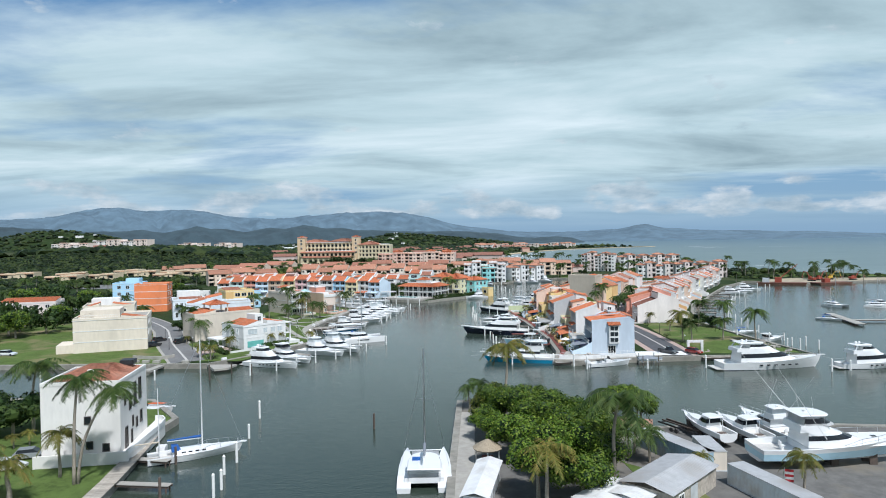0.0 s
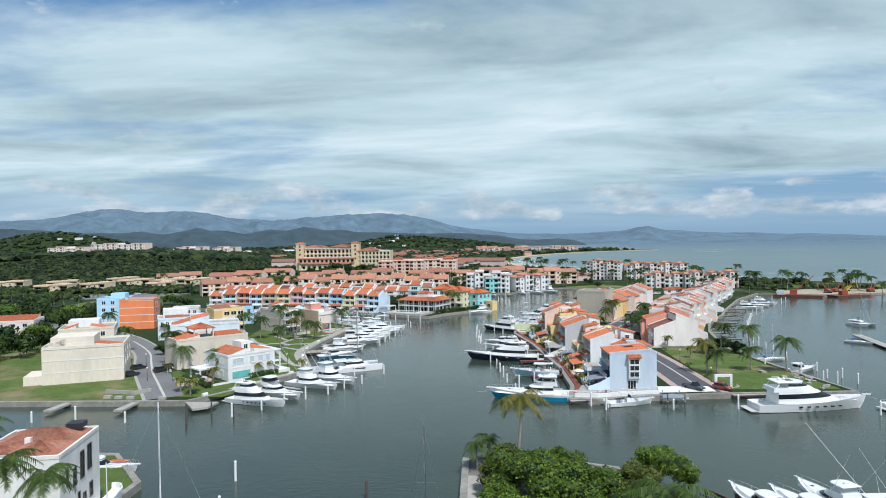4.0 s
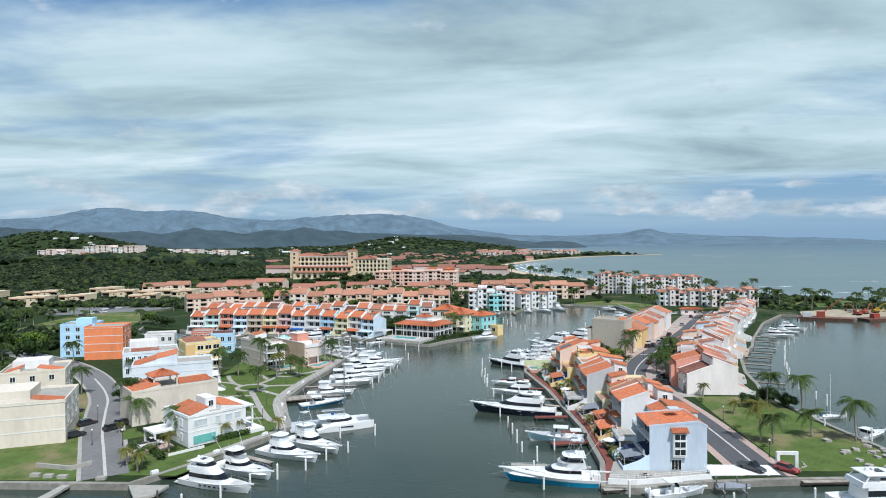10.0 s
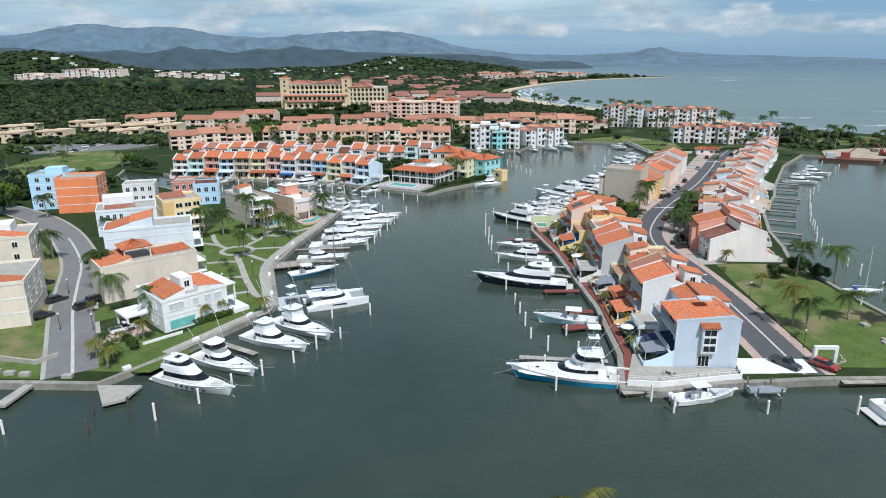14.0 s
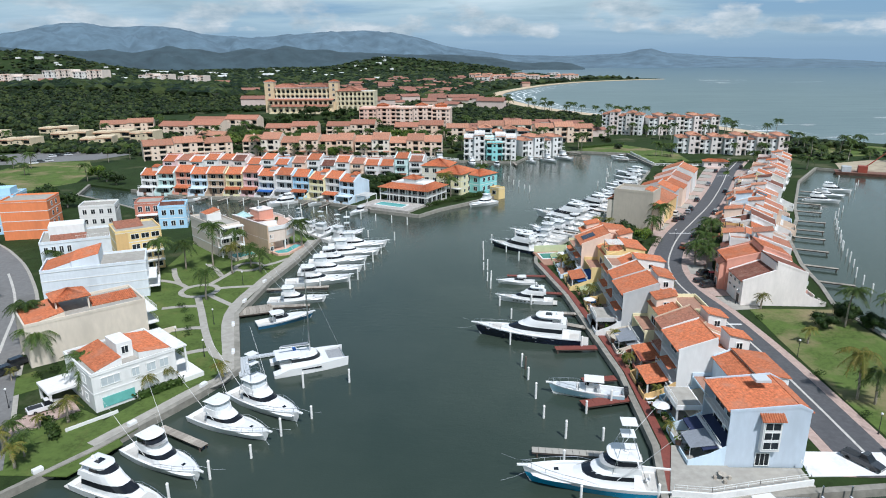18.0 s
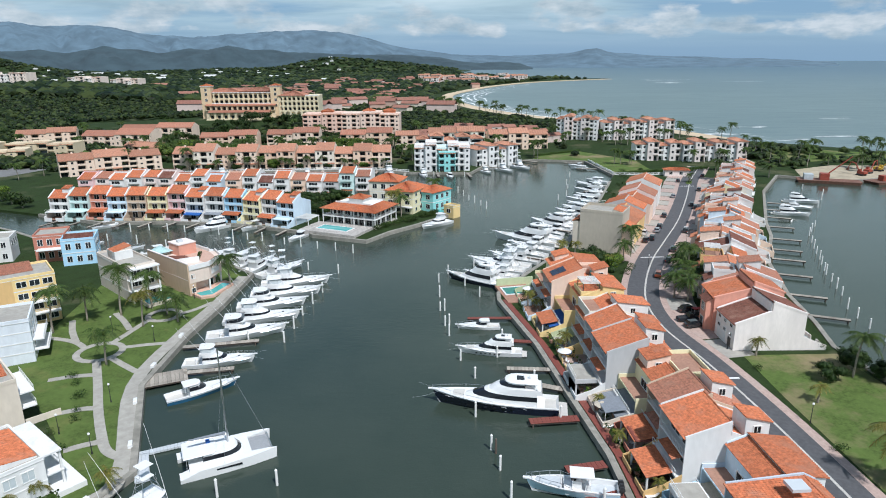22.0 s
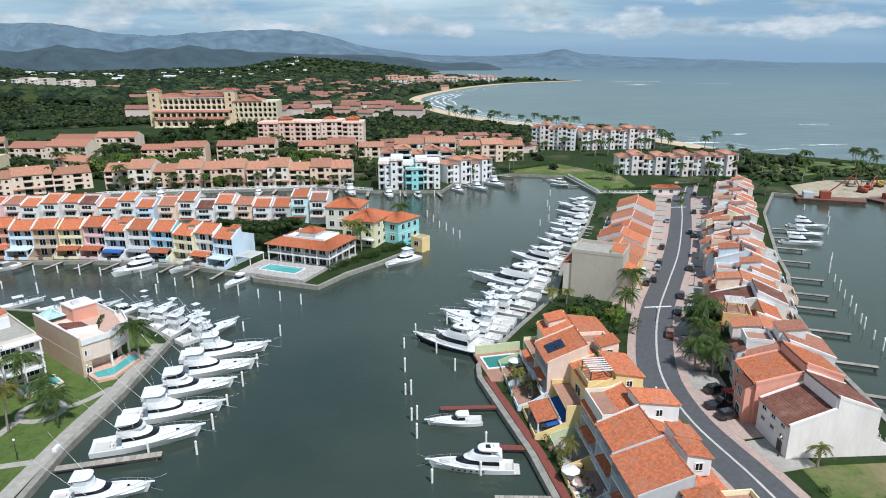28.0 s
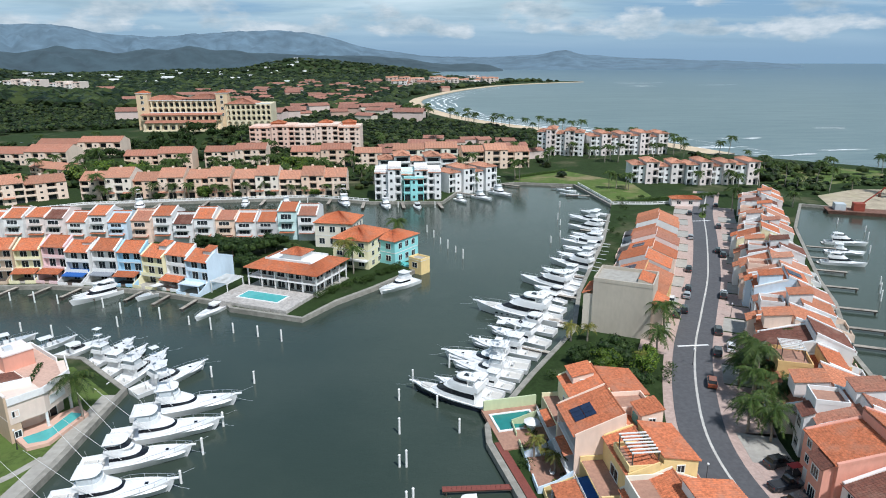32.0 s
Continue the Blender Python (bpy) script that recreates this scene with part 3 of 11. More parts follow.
path([(-58, 189.5), (-49.4, 206), (-46, 214.6), (-55, 242), (-54.2, 265), (-51.7, 283), (-50, 305)], 1.35, "quay_walk")
path([(-66.6, 252.6), (-62, 243), (-57.4, 233), (-53.6, 225.6), (-50.7, 220.8), (-47.4, 218.6)], 0.8)
path([(-71.6, 259), (-76.3, 263), (-83.8, 265.6)])
path([(-75.4, 262.6), (-79, 268.4), (-82.2, 275)])
path([(-64.6, 259), (-60, 260.2), (-54.6, 261)])
path([(-64.8, 254.6), (-60, 250.4), (-55.9, 247)])
path([(-67.4, 261.2), (-66, 267), (-64.6, 273.6)])
path([(-66.4, 268.6), (-70, 274), (-74, 279)])
path([(-58.6, 277.4), (-55.4, 280.4), (-52.6, 285)])
path([(-72.2, 245), (-68, 246.4), (-63.6, 246.8)])
path([(-64.3, 232.4), (-60.6, 233.8), (-57.8, 234)])
path([(-57.4, 221), (-55, 222.4), (-52.4, 223.4)])


def ring_path(cx, cy, r):
    pts = [(cx + r * math.cos(a * math.pi / 12), cy + r * math.sin(a * math.pi / 12)) for a in range(25)]
    solid("garden_path", band(pts, 0.7, 0.95, 1.14 + 0.0005 * r), CONCRETE, "round concrete garden path", "path", kind="structure")


ring_path(-68, 257.2, 4.4)
ring_path(-61.8, 277, 3.6)
solid("quay_walk", band([(23.6 + 2.0, 180), (28.7, 191), (29, 215), (27.2, 235), (25.4, 255), (21, 282)], 0.7, 0.95, 1.12), REDDECK, "dull red painted quay walk", "walkway", kind="structure")

# hills: three ridges one behind the other
def height(x, y):
    h = 0.0
    for cx, cy, a, sx, sy in ((-560, 1120, 20, 260, 230), (-160, 745, 9, 130, 70), (-900, 700, 22, 300, 260), (-1750, 2700, 92, 330, 260), (-330, 3150, 56, 230, 220), (-30, 3300, 30, 220, 200), (-1400, 1500, 16, 420, 400), (-900, 3300, 14, 420, 300)):
        h += a * math.exp(-((x - cx) / sx) ** 2 - ((y - cy) / sy) ** 2)
    return h


def hill_ground():
    m = Mesh()
    nx, ny = 70, 70
    for j in range(ny + 1):
        y = 520 + 3780 * (j / ny) ** 1.3
        for i in range(nx + 1):
            x = -2600 + 3000 * i / nx
            m.v.append((x, y, height(x, y) - 0.8))
    for j in range(ny):
        for i in range(nx):
            m.f.append((j * (nx + 1) + i, j * (nx + 1) + i + 1, (j + 1) * (nx + 1) + i + 1, (j + 1) * (nx + 1) + i))
    solid("hills", m, EARTH, "low wooded hills inland", "hill", kind="structure", smooth=True)


hill_ground()


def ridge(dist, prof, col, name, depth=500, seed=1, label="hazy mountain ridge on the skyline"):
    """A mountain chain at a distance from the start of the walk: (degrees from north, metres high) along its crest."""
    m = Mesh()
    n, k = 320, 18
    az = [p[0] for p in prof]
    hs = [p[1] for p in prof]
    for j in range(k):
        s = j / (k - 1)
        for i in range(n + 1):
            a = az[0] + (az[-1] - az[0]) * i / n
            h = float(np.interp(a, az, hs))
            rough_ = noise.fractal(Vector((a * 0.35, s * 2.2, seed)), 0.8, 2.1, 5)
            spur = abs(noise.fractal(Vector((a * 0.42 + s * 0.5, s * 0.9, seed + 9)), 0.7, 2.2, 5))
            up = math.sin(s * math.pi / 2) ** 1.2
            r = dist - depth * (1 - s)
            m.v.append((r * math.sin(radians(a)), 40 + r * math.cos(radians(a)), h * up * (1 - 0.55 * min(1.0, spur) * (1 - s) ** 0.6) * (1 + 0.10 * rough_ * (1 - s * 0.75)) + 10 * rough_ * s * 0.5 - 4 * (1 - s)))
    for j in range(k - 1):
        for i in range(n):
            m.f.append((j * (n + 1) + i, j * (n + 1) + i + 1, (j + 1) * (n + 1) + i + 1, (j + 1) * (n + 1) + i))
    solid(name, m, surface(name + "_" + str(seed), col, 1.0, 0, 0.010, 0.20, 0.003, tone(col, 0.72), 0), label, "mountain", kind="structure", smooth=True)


# Distance haze is put into both ridges' blue-grey base colours
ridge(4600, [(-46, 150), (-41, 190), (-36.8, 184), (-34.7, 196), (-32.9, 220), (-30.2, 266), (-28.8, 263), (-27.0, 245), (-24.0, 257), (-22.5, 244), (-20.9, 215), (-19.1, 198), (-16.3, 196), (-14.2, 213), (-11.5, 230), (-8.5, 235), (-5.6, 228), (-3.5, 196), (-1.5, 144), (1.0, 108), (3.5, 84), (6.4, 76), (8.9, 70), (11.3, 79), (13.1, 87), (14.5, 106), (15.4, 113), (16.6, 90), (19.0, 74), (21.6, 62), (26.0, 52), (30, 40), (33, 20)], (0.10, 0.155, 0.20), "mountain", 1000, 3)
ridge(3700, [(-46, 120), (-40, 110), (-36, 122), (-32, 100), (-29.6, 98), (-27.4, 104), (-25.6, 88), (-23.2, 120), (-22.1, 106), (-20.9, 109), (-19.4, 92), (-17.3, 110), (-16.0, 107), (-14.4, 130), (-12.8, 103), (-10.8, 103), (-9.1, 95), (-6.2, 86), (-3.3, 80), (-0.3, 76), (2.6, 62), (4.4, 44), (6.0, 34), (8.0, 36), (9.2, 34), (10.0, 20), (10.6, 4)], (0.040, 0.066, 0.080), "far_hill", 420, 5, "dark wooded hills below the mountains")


# ---- houses ----
def pantiles(m, a, b, c, d, rib=0.34, row=0.0):
    """Barrel tiles over a slope: a, b along the eave, d, c along the ridge."""
    a, b, c, d = (Vector(p) for p in (a, b, c, d))
    n = max(3, int((b - a).length / rib))
    rows = max(1, int(((d - a).length + (c - b).length) / 2 / row)) if row else 1
    up = (b - a).cross(d - a).normalized()
    prof = ((0.0, 0.0), (0.16, 0.07), (0.34, 0.105), (0.52, 0.07), (0.68, 0.0))
    offs = [((k + s) / n, h) for k in range(n) for s, h in prof] + [(1.0, 0.0)]
    w = len(offs)
    vs, base = [], len(m.v)
    for r in range(rows):
        s0, s1 = r / rows, (r + 1) / rows
        for s, lift in ((s0, 0.045 if rows > 1 else 0.0), (s1, 0.0)):
            for u, h in offs:
                p = a.lerp(b, u).lerp(d.lerp(c, u), s) + up * (h + lift)
                vs.append(p[:])
    lines = 2 * rows
    fs = [(k * w + i, k * w + i + 1, (k + 1) * w + i + 1, (k + 1) * w + i) for k in range(lines - 1) for i in range(w - 1)]
    # boards under the tiles close the slope from below
    lo, q = -0.07 * up, lines * w
    vs += [(p + lo)[:] for p in (a, b, c, d)]
    fs += [(q + 3, q + 2, q + 1, q), (q, q + 1, w - 1, 0), (q + 2, q + 3, (lines - 1) * w, lines * w - 1), (q + 1, q + 2, lines * w - 1, w - 1), (q + 3, q, 0, (lines - 1) * w)]
    m.add(vs, fs)
    return m


PANE = {}
WHOLE = [True]


def window(parent, wall, u, v, z, w, h, glass=None, frame_mat=None, bars=1, label=""):
    """A window on the wall of a thing. wall: the axis it looks along, '-x', '+x', '-y' or '+y', and u the place of that wall on the axis."""
    key = (wall, round(w, 2), round(h, 2), bars, (glass or GLASS).name, (frame_mat or FRAME).name)
    if key not in PANE:
        def lay(m, s0, s1, z0, z1, d0, d1):
            if wall[1] == "x":
                g = 1 if wall[0] == "+" else -1
                m.box(min(g * d0, g * d1), max(g * d0, g * d1), s0, s1, z0, z1)
            else:
                g = 1 if wall[0] == "+" else -1
                m.box(s0, s1, min(g * d0, g * d1), max(g * d0, g * d1), z0, z1)
        f, p = Mesh(), Mesh()
        lay(p, -w / 2, w / 2, 0, h, -0.05, 0.03)
        t = 0.09
        for s0, s1, z0, z1 in ((-w / 2 - t, -w / 2 + 0.02, -t, h + t), (w / 2 - 0.02, w / 2 + t, -t, h + t), (-w / 2 + 0.02, w / 2 - 0.02, -t, 0.03), (-w / 2 + 0.02, w / 2 - 0.02, h - 0.03, h + t)):
            lay(f, s0, s1, z0, z1, -0.02, 0.10)
        for k in range(1, bars + 1):
            c = -w / 2 + w * k / (bars + 1)
            lay(f, c - 0.035, c + 0.035, 0.03, h - 0.03, 0.0, 0.07)
        PANE[key] = (p.mesh("window", glass or GLASS), f.mesh("frame", frame_mat or FRAME))
        # far windows are one shell: a frame with panes between its bars
        g = 1 if wall[0] == "+" else -1
        us = [-w / 2 - t, -w / 2]
        for k in range(1, bars + 1):
            c = -w / 2 + w * k / (bars + 1)
            us += [c - 0.05, c + 0.05]
        us += [w / 2, w / 2 + t]
        zs = [-t, 0, h, h + t]
        put = (lambda a_, d_, z_: (g * d_, a_, z_)) if wall[1] == "x" else (lambda a_, d_, z_: (a_, g * d_, z_))
        vs = [put(a_, 0.09, z_) for z_ in zs for a_ in us] + [put(a_, -0.05, z_) for z_ in (zs[0], zs[-1]) for a_ in (us[0], us[-1])]
        nu = len(us)
        fs = [(j * nu + i, j * nu + i + 1, (j + 1) * nu + i + 1, (j + 1) * nu + i) for j in range(3) for i in range(nu - 1)]
        pane_ = [0 if j == 1 and i % 2 == 1 else 1 for j in range(3) for i in range(nu - 1)]
        q = 4 * nu
        fs += [tuple(range(nu - 1, -1, -1)) + (q, q + 1), tuple(range(3 * nu, 4 * nu)) + (q + 3, q + 2), (0, nu, 2 * nu, 3 * nu, q + 2, q), (4 * nu - 1, 3 * nu - 1, 2 * nu - 1, nu - 1, q + 1, q + 3)]
        pane_ += [1] * 4
        whole = bpy.data.meshes.new("window")
        whole.from_pydata(vs, [], fs)
        whole.materials.append(glass or GLASS)
        whole.materials.append(frame_mat or FRAME)
        whole.polygons.foreach_set("material_index", pane_)
        bmw = bmesh.new()
        bmw.from_mesh(whole)
        bmesh.ops.recalc_face_normals(bmw, faces=bmw.faces[:])
        bmw.to_mesh(whole)
        bmw.free()
        PANE[key] += (whole,)
    pm, fm, one = PANE[key]
    ob = part("window", pm if WHOLE[0] else one, None, parent, label)
    ob.location = (u, v, z) if wall[1] == "x" else (v, u, z)
    if WHOLE[0]:
        part("frame", fm, None, ob)
    return ob


def rail(x, y0, y1, z, h=1.0, along="y", n=None):
    """A railing with a top rail and bars."""
    m = Mesh()
    n = n or max(2, int(abs(y1 - y0) / 0.5))
    if along == "y":
        m.box(x - 0.03, x + 0.03, y0, y1, z + h - 0.06, z + h)
        m.box(x - 0.02, x + 0.02, y0, y1, z + 0.08, z + 0.13)
        for k in range(n + 1):
            y = y0 + (y1 - y0) * k / n
            m.box(x - 0.02, x + 0.02, y - 0.02, y + 0.02, z, z + h - 0.06)
    else:
        m.box(y0, y1, x - 0.03, x + 0.03, z + h - 0.06, z + h)
        m.box(y0, y1, x - 0.02, x + 0.02, z + 0.08, z + 0.13)
        for k in range(n + 1):
            y = y0 + (y1 - y0) * k / n
            m.box(y - 0.02, y + 0.02, x - 0.02, x + 0.02, z, z + h - 0.06)
    return m


def townhouse(x, y, ang, w, d, h, col, roof=TILE, label="", group="row of waterside townhouses", front=5.0, ridge_at=0.5, pitch=0.36, floors=3, fine=0.0, second=0.0, patio=True, awning=None, terrace=0.0, solar=False, detail=2, patio_col=None, wing=None, ends="", recess=1.5, front_seen=True, rear_seen=True, coping=False, big_rear=False, wide=1.0, solid_rail=False, coping_mat=None, cope=0.22):
    """A narrow house. Local x runs from the waterside facade (x = 0) back to the street (x = d), y along the row, z up from the ground.
    ang turns local +x to that many degrees. front: depth of the patio. second: how far the rear half of the roof lies below the front half.
    terrace: depth of an open roof terrace at the front of the top floor."""
    m = pose(x, y, 1.0, 0, 0, ang)
    hs = thing("townhouse", m, label, "house", group)
    WHOLE[0] = detail > 1
    H = h
    zr = H + pitch * d * min(ridge_at, 1 - ridge_at) * 2 * 0.5 + 0.2
    rx = d * ridge_at
    fh = H / floors
    W = w / 2 - 0.03
    wall_mat = stucco(col)
    t = 0.22
    lo = recess
    x0 = terrace
    # outer walls with the gable profile, the front one set back behind the balconies
    fz = zr - (rx - x0) * (zr - H) / rx if x0 else H
    bz = H - second
    prof = [(0, -0.6), (d, -0.6), (d, bz), (rx + 0.01, zr - second), (rx, zr), (x0, fz)]
    if x0:
        prof += [(x0, H - fh * 0.72), (0, H - fh * 0.72)]
    for ya, yb in ((-W, -W + t), (W - t, W)):
        part("side_wall", Mesh().side(prof, ya, yb), wall_mat, hs)
    part("rear_wall", Mesh().box(d - t, d, -W + t, W - t, -0.6, bz - 0.05), wall_mat, hs)
    if second:
        part("ridge_wall", Mesh().box(rx, rx + t, -W + t, W - t, bz - 0.2, zr - 0.1), wall_mat, hs)
    part("front_wall", Mesh().box(lo, lo + t, -W + t, W - t, -0.6, H - 0.1 if not x0 else H - fh), wall_mat, hs)
    if x0:
        part("top_floor_wall", Mesh().box(x0, x0 + t, -W + t, W - t, H - fh, fz - 0.1), wall_mat, hs)
        part("terrace_slab", Mesh().box(0.12, x0, -W + t, W - t, H - fh - 0.25, H - fh), wall_mat, hs)
    part("plinth", Mesh().box(0.3, lo, -W + t, W - t, -0.6, 0.02), CONCRETE, hs)
    # storeys
    for k in range(1, floors):
        if x0 and k == floors - 1:
            continue
        z = k * fh
        part("balcony", Mesh().box(-0.9 if k % 2 else 0.0, lo, -W + t, W - t, z - 0.16, z), TRIM, hs)
        if solid_rail:
            part("parapet", Mesh().box(-0.9 if k % 2 else 0.0, -0.75 if k % 2 else 0.15, -W + t, W - t, z, z + 0.85), wall_mat, hs)
        else:
            part("railing", rail(-0.85 if k % 2 else 0.06, -W + t, W - t, z, 1.0), FRAME, hs)
    nb = 2 if w > 6 else 1
    for k in range(floors if front_seen else 0):
        if x0 and k == floors - 1:
            window(hs, "-x", x0, 0, k * fh + 0.1, min(2.6, w * 0.4), fh * 0.66, bars=1)
            continue
        for j in range(nb):
            yy = (j - (nb - 1) / 2) * w * 0.44
            window(hs, "-x", lo, yy, k * fh + 0.08, w * 0.44 / nb * 1.55 * wide, fh * 0.72, bars=2 if nb == 1 else 1)
    if big_rear:
        for k in range(1, floors):
            window(hs, "+x", d, -w * 0.06, k * bz / floors + 0.2, w * 0.52, bz / floors * 0.62, bars=2)
            part("balcony", Mesh().box(d - 0.02, d + 1.1, -W * 0.8, W * 0.65, k * bz / floors - 0.14, k * bz / floors), wall_mat, hs)
            part("parapet", Mesh().box(d + 1.0, d + 1.1, -W * 0.8, W * 0.65, k * bz / floors, k * bz / floors + 0.75), wall_mat, hs)
        part("hood", pantiles(Mesh(), (d + 1.5, -W * 0.85, fh * 0.95 - 0.35), (d + 1.5, W * 0.7, fh * 0.95 - 0.35), (d - 0.02, W * 0.7, fh * 0.95), (d - 0.02, -W * 0.85, fh * 0.95)), roof, hs)
    for k in range(floors if rear_seen and not big_rear else 0):
        for j in range(nb + (w > 7.5)):
            nn = nb + (w > 7.5)
            yy = (j - (nn - 1) / 2) * w * 0.30
            if k == 0:
                if j == 0:
                    gd = Mesh().box(d - 0.03, d + 0.06, -w * 0.36, w * 0.06, 0.05, 2.3)
                    for q in range(4):
                        gd.box(d + 0.06, d + 0.08, -w * 0.36 + 0.08, w * 0.06 - 0.08, 0.15 + q * 0.54, 0.58 + q * 0.54)
                    part("garage_door", gd, FRAME, hs)
                elif j == nn - 1:
                    part("door", Mesh().box(d - 0.02, d + 0.07, w * 0.20, w * 0.34, 0.05, 2.15), DARKWOOD, hs)
            else:
                window(hs, "+x", d, yy, k * bz / floors + 0.7, 1.1, min(1.25, bz / floors - 1.2), bars=1)
    if "s" in ends or "n" in ends:
        for e in ends:
            for k in range(1, floors):
                window(hs, "-y" if e == "s" else "+y", (-W if e == "s" else W), d * 0.28, k * fh + 0.8, 1.0, 1.2, bars=1)
    # roof
    o = 0.35
    sl = (zr - fz) / (rx - x0)
    rm = Mesh()
    pantiles(rm, (x0 - o, W + 0.02, fz - o * sl + 0.06), (x0 - o, -W - 0.02, fz - o * sl + 0.06), (rx, -W - 0.02, zr + 0.06), (rx, W + 0.02, zr + 0.06), row=fine)
    part("roof", rm, roof, hs)
    rm = Mesh()
    sl2 = (zr - second - bz) / (d - rx)
    pantiles(rm, (d + o, -W - 0.02, bz - o * sl2 + 0.06), (d + o, W + 0.02, bz - o * sl2 + 0.06), (rx + 0.05, W + 0.02, zr - second + 0.06), (rx + 0.05, -W - 0.02, zr - second + 0.06), row=fine)
    part("roof", rm, roof, hs)
    cap = Mesh()
    cap.tube([(rx + 0.02, -W - 0.03, zr + 0.10), (rx + 0.02, W + 0.03, zr + 0.10)], 0.14, n=8)
    part("ridge_cap", cap, roof, hs)
    if detail > 1 or coping:
        for c, e in ((-W - 0.05, -W - 0.05 + cope), (W + 0.05 - cope, W + 0.05)):
            part("coping", Mesh().side([(x0 - 0.1, fz - 0.1), (rx, zr - 0.1), (rx + 0.02, zr - second - 0.1), (d + 0.1, bz - 0.1), (d + 0.1, bz + 0.28), (rx + 0.02, zr - second + 0.42), (rx, zr + 0.42), (x0 - 0.1, fz + 0.28)], c, e), coping_mat or wall_mat, hs)
    if x0:
        part("terrace_floor", Mesh().box(0.2, x0 - 0.02, -W + t + 0.01, W - t - 0.01, H - fh + 0.001, H - fh + 0.05), TERRACOTTA, hs)
    # low tile canopy over the lower windows
    if detail > 1 and not awning:
        rm = Mesh()
        zc = fh * 2 - 0.35
        pantiles(rm, (-1.2, W * 0.35, zc - 0.5), (-1.2, -W * 0.75, zc - 0.5), (lo, -W * 0.75, zc + 0.15), (lo, W * 0.35, zc + 0.15))
        part("canopy", rm, roof, hs)
    if patio:
        ph, pc = 1.6, stucco(patio_col or col)
        for c, e in ((W - 0.16, W), (-W, -W + 0.16)):
            part("patio_wall", Mesh().side([(-front, -0.6), (0.02, -0.6), (0.02, fh * 1.15), (-front * 0.45, ph + 0.5), (-front, 1.1)], c, e), pc, hs)
        for c, e in ((-W + 0.16, -W * 0.2), (W * 0.2, W - 0.16)):
            part("patio_wall", Mesh().box(-front, -front + 0.18, c, e, -0.6, 0.9), pc, hs)
        part("patio_floor", Mesh().box(-front + 0.18, 0.29, -W + 0.17, W - 0.17, 0.0, 0.12), (TERRACOTTA, CONCRETE, DARKWOOD, PAVER, CONCRETE)[int(abs(x * 7 + y * 3)) % 5], hs)
    if awning:
        aw = Mesh()
        zc = fh * 0.95
        aw.side([(lo, zc + 0.5), (-3.0, zc - 0.35), (-3.0, zc - 0.6), (-2.96, zc - 0.6), (-2.96, zc - 0.41), (lo, zc + 0.44)], -W * 0.9, W * 0.9)
        part("awning", aw, awning, hs)
    if solar:
        slv = Vector((rx - x0, 0, zr - fz)).normalized()
        nv = Vector((-slv.z, 0, slv.x))
        for i in range(2):
            for j in range(3):
                c = Vector((x0 + 1.0, -1.7 + j * 1.15, 0))
                p0 = Vector((x0, c.y, fz)) + slv * (1.0 + i * 1.75) + nv * 0.28
                q = [p0, p0 + Vector((0, 1.08, 0)), p0 + Vector((0, 1.08, 0)) + slv * 1.65, p0 + slv * 1.65]
                sp = Mesh().add([(v - nv * 0.05)[:] for v in q] + [v[:] for v in q], [(4, 7, 6, 5), (0, 1, 5, 4), (1, 2, 6, 5), (2, 3, 7, 6), (3, 0, 4, 7), (0, 1, 2, 3)])
                part("solar_panel", sp, SOLAR, hs, "dark blue solar panel")
    WHOLE[0] = True
    return hs


def roof_deck(hs, x0, x1, y0, y1, z, col, down=3.0):
    """An open roof terrace: a box of walls with a tiled floor behind a parapet."""
    part("terrace_block", Mesh().box(x0, x1, y0, y1, z - down, z), stucco(col), hs)
    for a, b, c, e in ((x0 - 0.04, x1 + 0.04, y0 - 0.04, y0 + 0.16), (x0 - 0.04, x1 + 0.04, y1 - 0.16, y1 + 0.04), (x0 - 0.04, x0 + 0.16, y0 + 0.16, y1 - 0.16), (x1 - 0.16, x1 + 0.04, y0 + 0.16, y1 - 0.16)):
        part("parapet", Mesh().box(a, b, c, e, z, z + 0.75), stucco(col), hs)
    part("terrace_floor", Mesh().box(x0 + 0.17, x1 - 0.17, y0 + 0.17, y1 - 0.17, z, z + 0.05), TERRACOTTA, hs)


def roof_room(hs, x0, x1, y0, y1, z0, z1, col, tile=None, fall="-x"):
    part("roof_room", Mesh().box(x0, x1, y0, y1, z0, z1), stucco(col), hs)
    if tile:
        a, b, c, e = ((x0 - 0.3, y1 + 0.2, z1), (x0 - 0.3, y0 - 0.2, z1), (x1 + 0.2, y0 - 0.2, z1 + 0.9), (x1 + 0.2, y1 + 0.2, z1 + 0.9)) if fall == "-x" else ((x1 + 0.3, y0 - 0.2, z1), (x1 + 0.3, y1 + 0.2, z1), (x0 - 0.2, y1 + 0.2, z1 + 0.9), (x0 - 0.2, y0 - 0.2, z1 + 0.9))
        part("roof_room_tiles", pantiles(Mesh(), a, b, c, e, row=0.42), tile, hs)
        part("gable", Mesh().side([(x0, z1), (x1, z1), (x1, z1 + 0.86)] if fall == "-x" else [(x0, z1), (x1, z1), (x0, z1 + 0.86)], y0, y1), stucco(col), hs)
    else:
        part("roof_slab", Mesh().box(x0 - 0.12, x1 + 0.12, y0 - 0.12, y1 + 0.12, z1, z1 + 0.18), TRIM, hs)
    window(hs, "-y", y0, (x0 + x1) / 2, z1 - 1.7, 1.0, 1.1)


